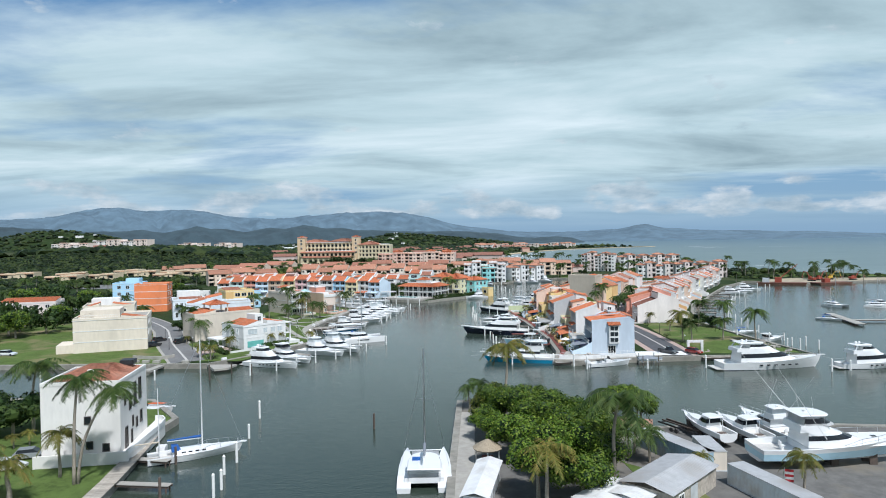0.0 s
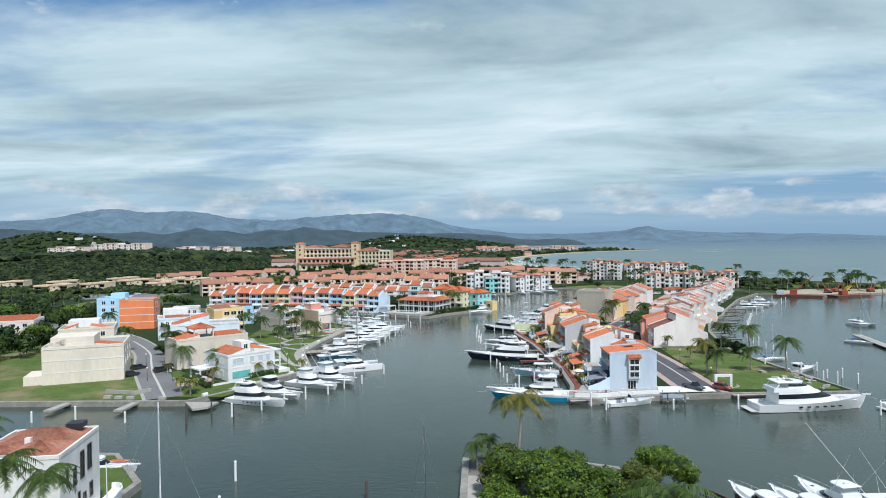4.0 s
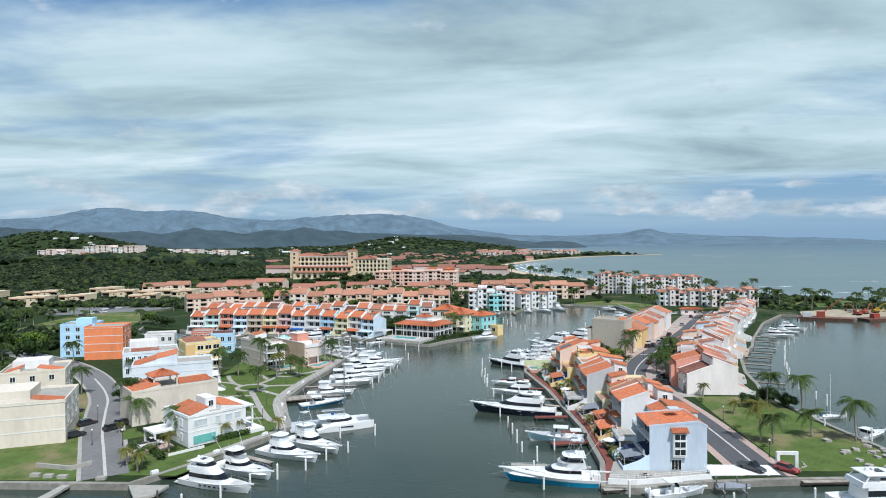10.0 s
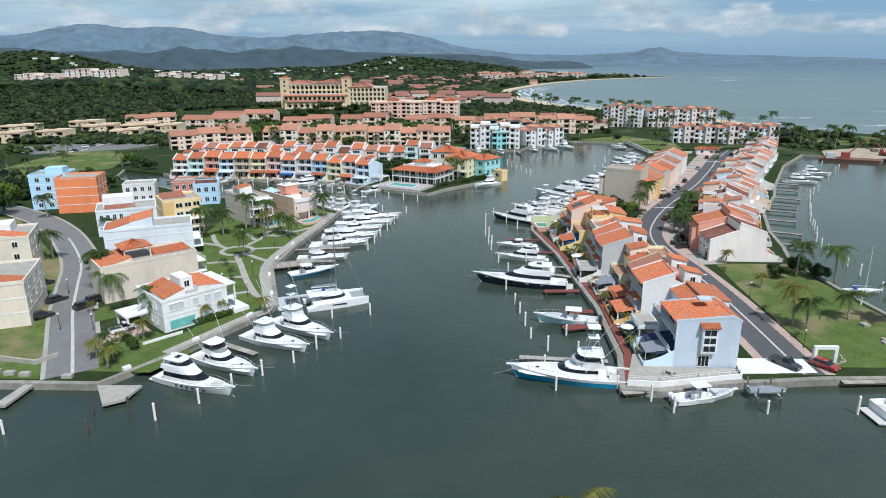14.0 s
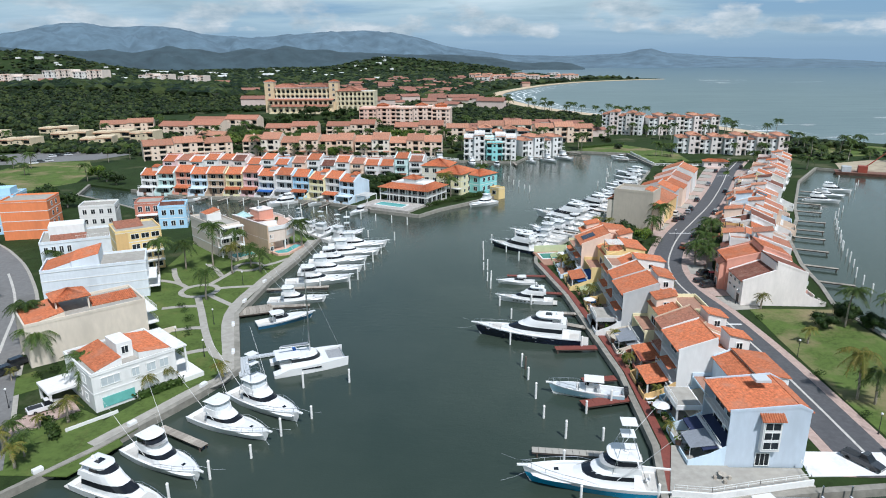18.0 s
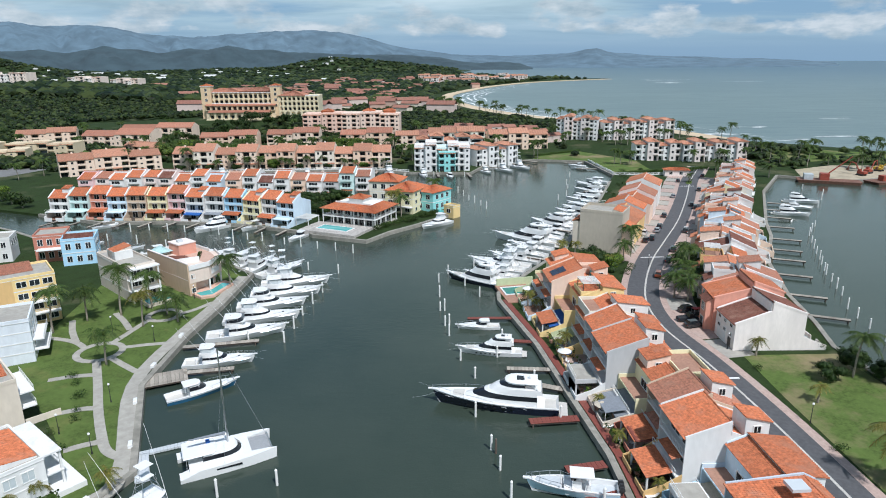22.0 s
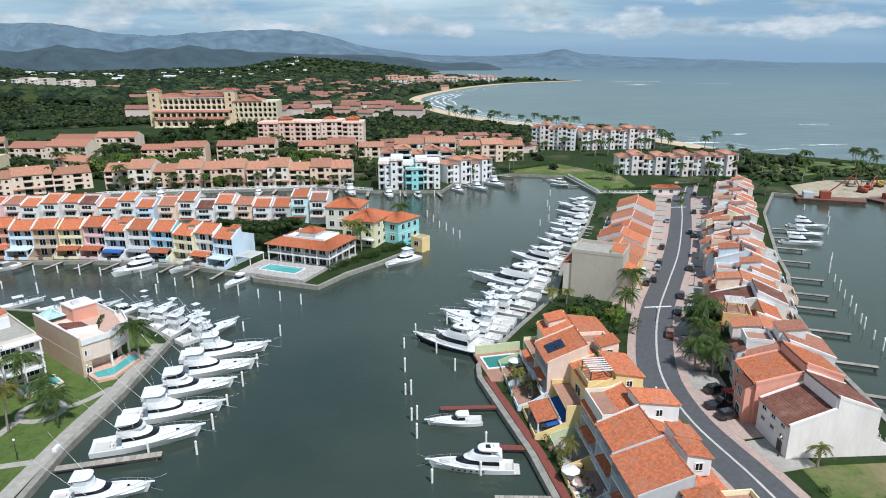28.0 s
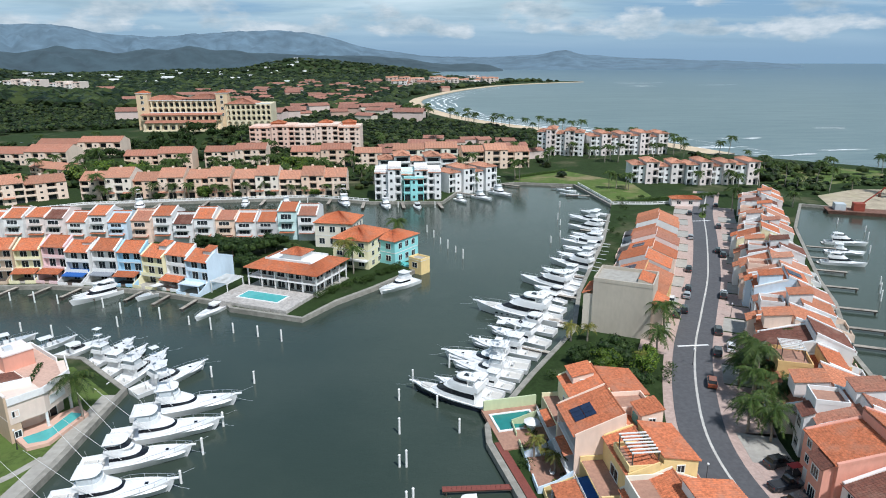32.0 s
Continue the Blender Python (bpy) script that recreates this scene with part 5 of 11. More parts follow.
def hull_rings(L, B, fs, fb, cockpit=0.28, sink=0.75, low=-0.5):
    rings = []
    S = [0, 0.02, 0.1, 0.2, cockpit, cockpit + 0.012, 0.38, 0.48, 0.58, 0.68, 0.77, 0.85, 0.92, 0.97, 1.0]
    for s in S:
        hb = B / 2 * (1 - max(0, (s - 0.42) / 0.58) ** 2.3) * (0.90 + 0.10 * min(1, s * 4))
        hw = B / 2 * 0.88 * (1 - min(1, max(0, (s - 0.25) / 0.75)) ** 1.7) * (0.92 + 0.08 * min(1, s * 4))
        zs = fs + (fb - fs) * s ** 1.9
        x, xw = s * L, s * L * 0.93
        hb, hw = max(hb, 0.03), max(hw, 0.015)
        dz = sink if s <= cockpit and s > 0.01 else 0.06
        ins = 0.30 if s <= cockpit else 0.10
        hi = max(hb - ins, 0.01)
        rings.append([(x, -hb, zs), (x * 0.65 + xw * 0.35, -(hb * 0.45 + hw * 0.55), zs * 0.45), (xw, -hw, 0.0), (xw, -hw * 0.5, low), (xw, hw * 0.5, low), (xw, hw, 0.0), (x * 0.65 + xw * 0.35, hb * 0.45 + hw * 0.55, zs * 0.45), (x, hb, zs), (x, hi, zs), (x, hi, zs - dz), (x, -hi, zs - dz), (x, -hi, zs)])
    return rings


def hull_parts(boat, L, B, fs, fb, hull, stripe=None, deck_teak=True, cockpit=0.28, band_h=None):
    rings = hull_rings(L, B, fs, fb, cockpit)
    part("hull", Mesh().loft(rings), hull if not band_h else GEL, boat, smooth=False)
    if band_h:
        m = Mesh()
        for side in (0, 1):
            rows = []
            for r in rings:
                pts = (r[2], r[1], r[0]) if side == 0 else (r[5], r[6], r[7])
                g = -0.025 if side == 0 else 0.025
                lo, f = (pts[0], pts[1]), band_h / 0.45
                if band_h > 0.45:
                    lo, f = (pts[1], pts[2]), (band_h - 0.45) / 0.55
                end = [p + (q - p) * f for p, q in zip(*lo)]
                mid = pts[1] if band_h > 0.45 else [(p + q) / 2 for p, q in zip(pts[0], end)]
                rows.append([(pts[0][0], pts[0][1] + g, -0.06), (mid[0], mid[1] + g, mid[2]), (end[0], end[1] + g, end[2])])
            n0 = len(m.v)
            m.v += [p for r in rows for p in r]
            for i in range(len(rows) - 1):
                for q in (0, 1):
                    f = (n0 + 3 * i + q, n0 + 3 * i + 3 + q, n0 + 3 * i + 4 + q, n0 + 3 * i + 1 + q)
                    m.f.append(f if side == 0 else f[::-1])
        tr = rings[0]
        m.add([(tr[2][0] - 0.02, tr[2][1], -0.05), (tr[5][0] - 0.02, tr[5][1], -0.05), (tr[7][0] - 0.02, tr[7][1], tr[7][2] * band_h), (tr[0][0] - 0.02, tr[0][1], tr[0][2] * band_h)], [(0, 3, 2, 1)])
        part("hull_band", m, hull, boat)
    m = Mesh()
    for side in (-1, 1):
        rows = [[(r[2][0] - 0.01 if i == 0 else r[2][0], side * (abs(r[2][1]) + 0.012), -0.1), (r[2][0], side * (abs(r[2][1]) + 0.022), 0.14)] for i, r in enumerate(rings)]
        n0 = len(m.v)
        m.v += [p for r in rows for p in r]
        for i in range(len(rows) - 1):
            f = (n0 + 2 * i, n0 + 2 * i + 2, n0 + 2 * i + 3, n0 + 2 * i + 1)
            m.f.append(f if side < 0 else f[::-1])
    part("boot_stripe", m, stripe or GEL_NAVY, boat)
    zs = fs + (fb - fs) * 0.14 ** 1.9
    part("cockpit_sole", Mesh().box(0.25, cockpit * L - 0.05, -B / 2 * 0.78, B / 2 * 0.78, fs - 0.76, fs - 0.69), SOLE if deck_teak else GEL_GREY, boat)
    # bow rail
    m = Mesh()
    for side in (-1, 1):
        pts = []
        for s in (0.50, 0.62, 0.74, 0.85, 0.94, 1.0):
            hb = B / 2 * (1 - max(0, (s - 0.42) / 0.58) ** 2.3)
            z = fs + (fb - fs) * s ** 1.9
            pts.append((s * L, side * max(hb - 0.15, 0.02), z + (0.15 if s == 0.50 else 0.7)))
            if s > 0.5:
                m.tube([(s * L, side * max(hb - 0.15, 0.02), z - 0.1), pts[-1]], 0.025, n=4)
        m.tube(pts, 0.03, n=4)
    part("bow_rail", m, STEEL, boat)
    for side in (-1, 1) if L > 14 else ():
        part("mooring_line", Mesh().tube([(L * 0.93, side * B * 0.14, fb), (L * 1.05, side * B * 0.34, fb * 0.78), (L * 1.14, side * B * 0.52, fb * 0.8)], 0.022, n=3), GEL_GREY, boat)
    part("pulpit", Mesh().prism([(L * 0.96, -0.28), (L * 1.035, -0.18), (L * 1.035, 0.18), (L * 0.96, 0.28)], fb - 0.12, fb + 0.06), GEL, boat)
    return rings


def cabin(boat, r0, r1, glass, f0=0.42, f1=0.82, name="cabin"):
    part(name, Mesh().loft([r0, between(r0, r1, 0.5, 0.0), r1]), GEL, boat)
    if glass:
        part("window_band", Mesh().loft([between(r0, r1, f0), between(r0, r1, (f0 + f1) / 2), between(r0, r1, f1)], False, False), glass, boat, "dark tinted window band")


def wedge(boat, r0, r1, lo, hi):
    """Dark glass along both sides of a deckhouse; lo and hi give its edges at the stern end and at the nose."""
    n = len(r0)
    ring = lambda e: grown([tuple(a + (b - a) * (e[0] + (e[1] - e[0]) * (1 - abs(2 * i / (n - 1) - 1)) ** 1.4) for a, b in zip(r0[i], r1[i])) for i in range(n)], 0.03)
    a, b = ring(lo), ring(hi)
    m = Mesh()
    m.add(a + b, [(i, i + 1, n + i + 1, n + i) for i in range(n - 1)])
    part("window_band", m, SMOKED, boat, "smoked wedge-shaped side glass")


def sportfisher(L=18, hull=GEL, tower=True, wind=SMOKED, label="", band_h=None, cover=False, sky=False):
    B = L * 0.29
    fs, fb = L * 0.065, L * 0.125
    b = thing("sport_fishing_boat", Matrix(), label, "boat", "boats in the marina")
    hull_parts(b, L, B, fs, fb, hull, band_h=band_h)
    zd = fs + (fb - fs) * 0.45 ** 1.9
    r0, r1 = outline(L * 0.285, L * 0.76, B * 0.41, zd - 0.1, 0.66), outline(L * 0.295, L * 0.50, B * 0.36, zd + 1.75, 0.5)
    cabin(b, r0, r1, None)
    wedge(b, r0, r1, (0.46, 0.58), (0.78, 0.80) if wind else (0.78, 0.66))
    part("foredeck_trunk", Mesh().loft([outline(L * 0.48, L * 0.95, B * 0.41, zd - 0.05, 0.85), outline(L * 0.48, L * 0.91, B * 0.34, zd + 0.38, 0.85), outline(L * 0.48, L * 0.86, B * 0.24, zd + 0.55, 0.85)]), GEL, b)
    part("hatch", Mesh().box(L * 0.76, L * 0.79, -0.3, 0.3, zd + 0.53, zd + 0.60), SMOKED, b)
    zf = zd + 1.75
    f0, f1 = outline(L * 0.24, L * 0.47, B * 0.36, zf - 0.02, 0.4), outline(L * 0.25, L * 0.46, B * 0.35, zf + 0.85, 0.4)
    part("flybridge", Mesh().loft([f0, f1]), GEL, b)
    g0, g1 = outline(L * 0.28, L * 0.45, B * 0.33, zf + 0.86, 0.4), outline(L * 0.29, L * 0.41, B * 0.31, zf + 2.0, 0.4)
    if sky:
        g0, g1 = outline(L * 0.27, L * 0.50, B * 0.345, zf + 0.80, 0.45), outline(L * 0.28, L * 0.40, B * 0.32, zf + 2.0, 0.45)
        part("bridge_house", Mesh().loft([g0, g1]), GEL, b)
        wedge(b, g0, g1, (0.25, 0.28), (0.75, 0.85))
    part("enclosure", Mesh().loft([g0, g1], False, False), GEL if sky else surface("clear_curtain", (0.50, 0.54, 0.56), 0.12, 0, 1, 0.05, 0.5, (0.30, 0.33, 0.35), 0), b, "clear vinyl bridge enclosure")
    part("hardtop", Mesh().loft([outline(L * 0.245, L * 0.455, B * 0.355, zf + 2.0, 0.35), outline(L * 0.245, L * 0.455, B * 0.36, zf + 2.08, 0.35), outline(L * 0.26, L * 0.44, B * 0.33, zf + 2.16, 0.35)]), GEL, b)
    for sx in (0.265, 0.40):
        for sy in (-1, 1):
            part("post", Mesh().tube([(L * sx, sy * B * 0.33, zf + 0.8), (L * sx, sy * B * 0.32, zf + 2.02)], 0.035, n=5), STEEL, b)
    part("radar", Mesh().loft([[(L * 0.33 + 0.32 * math.cos(a * math.pi / 4), 0.32 * math.sin(a * math.pi / 4), zf + 2.14 + h) for a in range(8)] for h in (0, 0.25)]), GEL, b)
    if tower:
        m = Mesh()
        zt = zf + 5.0
        for sy in (-1, 1):
            m.tube([(L * 0.20, sy * B * 0.36, zd), (L * 0.26, sy * B * 0.30, zf + 2.1), (L * 0.30, sy * B * 0.14, zt)], 0.045, n=5)
            m.tube([(L * 0.44, sy * B * 0.37, zd + 0.6), (L * 0.40, sy * B * 0.30, zf + 2.1), (L * 0.36, sy * B * 0.14, zt)], 0.045, n=5)
            m.tube([(L * 0.28, sy * B * 0.24, zf + 3.4), (L * 0.385, sy * B * 0.24, zf + 3.4)], 0.03, n=4)
        m.tube([(L * 0.28, -B * 0.24, zf + 3.4), (L * 0.28, B * 0.24, zf + 3.4)], 0.03, n=4)
        m.tube([(L * 0.385, -B * 0.24, zf + 3.4), (L * 0.385, B * 0.24, zf + 3.4)], 0.03, n=4)
        part("tower", m, STEEL, b, "tall aluminium tuna tower")
        part("tower_platform", Mesh().box(L * 0.285, L * 0.375, -B * 0.17, B * 0.17, zt - 0.1, zt), GEL, b)
        part("tower_top", Mesh().box(L * 0.28, L * 0.38, -B * 0.18, B * 0.18, zt + 1.7, zt + 1.78), GEL, b)
        for sy in (-1, 1):
            part("post", Mesh().tube([(L * 0.33, sy * B * 0.15, zt), (L * 0.33, sy * B * 0.15, zt + 1.7)], 0.03, n=4), STEEL, b)
    for sy in (-1, 1):
        part("outrigger", Mesh().tube([(L * 0.40, sy * B * 0.42, zd + 1.0), (L * 0.26, sy * B * 0.58, zd + 4.6), (L * 0.02, sy * B * 0.80, zd + 11.0)], 0.05, 0.02, n=4), GEL, b)
        part("antenna", Mesh().tube([(L * 0.34, sy * B * 0.3, zf + 2.1), (L * 0.32, sy * B * 0.31, zf + 4.6)], 0.018, 0.006, n=4), GEL, b)
    m = Mesh()
    m.box(L * 0.17, L * 0.185, -0.3, 0.3, fs - 0.7, fs - 0.2)
    m.box(L * 0.165, L * 0.195, -0.32, 0.32, fs - 0.2, fs - 0.1)
    m.box(L * 0.163, L * 0.170, -0.32, 0.32, fs - 0.1, fs + 0.45)
    part("fighting_chair", m, GEL, b)
    return b


def motor_yacht(L=20, hull=GEL, label="", band_h=None, teak=True, arch=True, tall=1.0):
    B = L * 0.245
    fs, fb = L * 0.07, L * 0.12
    b = thing("motor_yacht", Matrix(), label, "yacht", "boats in the marina")
    hull_parts(b, L, B, fs, fb, hull, cockpit=0.16, band_h=band_h)
    part("swim_platform", Mesh().prism([(-L * 0.07, -B * 0.40), (0.02, -B * 0.43), (0.02, B * 0.43), (-L * 0.07, B * 0.40)], 0.25, 0.42), SOLE, b)
    zd = fs + (fb - fs) * 0.45 ** 1.9
    h1 = 2.0 * tall
    r0, r1 = outline(L * 0.165, L * 0.80, B * 0.42, zd - 0.15, 0.70), outline(L * 0.175, L * 0.56, B * 0.38, zd + h1, 0.62)
    cabin(b, r0, r1, None)
    wedge(b, r0, r1, (0.40, 0.52), (0.80, 0.90))
    zf = zd + h1
    r0, r1 = outline(L * 0.13, L * 0.55, B * 0.385, zf - 0.03, 0.5), outline(L * 0.14, L * 0.50, B * 0.37, zf + 0.8, 0.5)
    part("flybridge", Mesh().loft([r0, r1]), GEL, b)
    r0, r1 = outline(L * 0.26, L * 0.50, B * 0.35, zf + 0.78, 0.6), outline(L * 0.27, L * 0.40, B * 0.31, zf + 1.9, 0.5)
    cabin(b, r0, r1, None, name="upper_deckhouse")
    wedge(b, r0, r1, (0.30, 0.35), (0.72, 0.88))
    part("hardtop", Mesh().loft([outline(L * 0.17, L * 0.425, B * 0.36, zf + 1.88, 0.4), outline(L * 0.17, L * 0.42, B * 0.36, zf + 2.0, 0.4), outline(L * 0.19, L * 0.39, B * 0.30, zf + 2.14, 0.4)]), GEL, b)
    part("sunroof", Mesh().box(L * 0.27, L * 0.33, -B * 0.14, B * 0.14, zf + 2.13, zf + 2.19), SMOKED, b)
    if arch:
        m = Mesh()
        for sy in (-1, 1):
            m.tube([(L * 0.16, sy * B * 0.34, zf + 0.7), (L * 0.20, sy * B * 0.31, zf + 1.95)], 0.14, 0.10, n=6)
        part("arch", m, GEL, b)
    for sx, r in ((0.225, 0.34), (0.27, 0.24)):
        part("radar_dome", Mesh().loft([[(L * sx + r * k * math.cos(a * math.pi / 4), r * k * math.sin(a * math.pi / 4), zf + 2.12 + h) for a in range(8)] for h, k in ((0, 0.8), (0.25, 1), (0.5, 0.75), (0.6, 0.3))]), GEL, b)
    part("sun_pad", Mesh().loft([outline(L * 0.74, L * 0.88, B * 0.22, zd + 0.28, 0.5), outline(L * 0.745, L * 0.87, B * 0.20, zd + 0.50, 0.5)]), SOLE, b)
    part("foredeck_trunk", Mesh().loft([outline(L * 0.62, L * 0.92, B * 0.30, zd + 0.05, 0.75), outline(L * 0.62, L * 0.87, B * 0.24, zd + 0.34, 0.75)]), GEL, b)
    m = Mesh()
    for k in range(6):
        for sy in (-1, 1):
            x = L * (0.34 + 0.07 * k)
            hb = B / 2 * (1 - max(0, (x / L - 0.42) / 0.58) ** 2.3)
            m.box(x, x + L * 0.028, sy * hb * 0.955 - 0.09, sy * hb * 0.955 + 0.09, fs * 0.62, fs * 0.62 + 0.26)
    part("porthole", m, SMOKED, b)
    part("bimini_table", Mesh().box(L * 0.20, L * 0.24, -0.5, 0.5, zf + 0.80, zf + 0.86), GEL, b)
    return b


def express(L=13, hull=GEL, label="", band_h=None):
    B = L * 0.29
    fs, fb = L * 0.075, L * 0.115
    b = thing("express_cruiser", Matrix(), label, "boat", "boats in the marina")
    hull_parts(b, L, B, fs, fb, hull, cockpit=0.30, band_h=band_h)
    zd = fs + (fb - fs) * 0.45 ** 1.9
    part("foredeck_trunk", Mesh().loft([outline(L * 0.42, L * 0.92, B * 0.38, zd - 0.1, 0.8), outline(L * 0.42, L * 0.84, B * 0.30, zd + 0.5, 0.8)]), GEL, b)
    r0, r1 = outline(L * 0.31, L * 0.62, B * 0.38, zd - 0.1, 0.6), outline(L * 0.32, L * 0.47, B * 0.33, zd + 1.35, 0.5)
    cabin(b, r0, r1, SMOKED, 0.45, 0.95, "helm_deck")
    part("hardtop", Mesh().loft([outline(L * 0.24, L * 0.48, B * 0.36, zd + 1.6, 0.4), outline(L * 0.24, L * 0.48, B * 0.36, zd + 1.7, 0.4), outline(L * 0.26, L * 0.46, B * 0.31, zd + 1.8, 0.4)]), GEL, b)
    for sx in (0.26, 0.44):
        for sy in (-1, 1):
            part("post", Mesh().tube([(L * sx, sy * B * 0.34, zd), (L * sx, sy * B * 0.32, zd + 1.62)], 0.05, n=5), GEL, b)
    return b


def centre_console(L=10, hull=GEL, label="", band_h=None, top=GEL):
    B = L * 0.28
    fs, fb = L * 0.085, L * 0.125
    b = thing("centre_console_boat", Matrix(), label, "boat", "boats in the marina")
    hull_parts(b, L, B, fs, fb, hull, cockpit=0.58, deck_teak=False, band_h=band_h)
    m = Mesh()
    m.box(L * 0.40, L * 0.50, -0.5, 0.5, fs - 0.7, fs + 0.75)
    part("console", m, GEL, b)
    part("windscreen", Mesh().loft([outline(L * 0.47, L * 0.515, 0.5, fs + 0.72, 0.5), outline(L * 0.46, L * 0.49, 0.42, fs + 1.25, 0.5)], False, False), SMOKED, b)
    part("leaning_post", Mesh().box(L * 0.30, L * 0.36, -0.5, 0.5, fs - 0.7, fs + 0.3), GEL, b)
    part("t_top", Mesh().box(L * 0.27, L * 0.53, -B * 0.36, B * 0.36, fs + 1.75, fs + 1.85), top, b)
    for sx in (0.34, 0.50):
        for sy in (-1, 1):
            part("post", Mesh().tube([(L * sx, sy * 0.5, fs - 0.6), (L * sx, sy * B * 0.30, fs + 1.76)], 0.035, n=5), STEEL, b)
    for sy in (-0.75, 0, 0.75):
        o = Mesh()
        o.loft([[(-0.55, sy - 0.2, fs - 0.1), (0.05, sy - 0.22, fs - 0.1), (0.05, sy + 0.22, fs - 0.1), (-0.55, sy + 0.2, fs - 0.1)], [(-0.7, sy - 0.22, fs + 0.25), (0.05, sy - 0.25, fs + 0.25), (0.05, sy + 0.25, fs + 0.25), (-0.7, sy + 0.22, fs + 0.25)], [(-0.55, sy - 0.16, fs + 0.6), (-0.05, sy - 0.18, fs + 0.6), (-0.05, sy + 0.18, fs + 0.6), (-0.55, sy + 0.16, fs + 0.6)]])
        o.box(-0.42, -0.12, sy - 0.08, sy + 0.08, -0.5, fs - 0.1)
        part("outboard", o, GEL if hull == GEL else BLACK, b)
    part("bow_cushion", Mesh().loft([outline(L * 0.62, L * 0.92, B * 0.30, fs + 0.1, 0.8), outline(L * 0.63, L * 0.90, B * 0.27, fs + 0.35, 0.8)]), GEL_GREY, b)
    return b


def sailing_boat(L=13.5, label="", hull=GEL, mast=17.0, canvas=CANVAS_BLUE, mizzen=False):
    B = L * 0.29
    fs, fb = L * 0.075, L * 0.10
    b = thing("sailing_boat", Matrix(), label, "sailing boat", "boats in the marina")
    hull_parts(b, L, B, fs, fb, hull, cockpit=0.24)
    part("coachroof", Mesh().loft([outline(L * 0.27, L * 0.72, B * 0.30, fs - 0.05, 0.5), outline(L * 0.28, L * 0.68, B * 0.25, fs + 0.5, 0.5)]), GEL, b)
    m = Mesh()
    for k in range(4):
        for sy in (-1, 1):
            m.box(L * (0.34 + 0.07 * k), L * (0.38 + 0.07 * k), sy * B * 0.285 - 0.03, sy * B * 0.285 + 0.03, fs + 0.12, fs + 0.32)
    part("portlight", m, SMOKED, b)
    part("sprayhood", Mesh().loft([outline(L * 0.24, L * 0.34, B * 0.26, fs + 0.4, 0.5), outline(L * 0.24, L * 0.31, B * 0.20, fs + 1.15, 0.5)]), canvas, b)
    part("mast", Mesh().tube([(L * 0.56, 0, fs), (L * 0.555, 0, mast)], 0.11, 0.08, n=7), GEL, b)
    part("boom", Mesh().tube([(L * 0.55, 0, fs + 1.7), (L * 0.20, 0, fs + 1.8)], 0.09, n=6), GEL, b)
    part("sail_cover", Mesh().tube([(L * 0.545, 0, fs + 2.0), (L * 0.40, 0, fs + 1.98), (L * 0.20, 0, fs + 1.95)], 0.20, 0.10, n=7), canvas, b)
    m = Mesh()
    m.tube([(L * 0.99, 0, fb), (L * 0.555, 0, mast - 0.1)], 0.018, n=3)
    m.tube([(0.1, 0, fs), (L * 0.555, 0, mast - 0.1)], 0.018, n=3)
    for sy in (-1, 1):
        m.tube([(L * 0.53, sy * B * 0.45, fs), (L * 0.555, sy * 1.0, mast * 0.55), (L * 0.555, 0, mast - 0.2)], 0.018, n=3)
        m.tube([(L * 0.555, 0, mast * 0.55), (L * 0.555, sy * 1.0, mast * 0.55)], 0.03, n=4)
    part("rigging", m, STEEL, b)
    if mizzen:
        part("mizzen_mast", Mesh().tube([(L * 0.12, 0, fs), (L * 0.115, 0, mast * 0.62)], 0.08, 0.06, n=6), GEL, b)
        part("mizzen_boom", Mesh().tube([(L * 0.12, 0, fs + 1.9), (-L * 0.12, 0, fs + 1.9)], 0.13, 0.09, n=6), CANVAS_TAN, b)
    return b


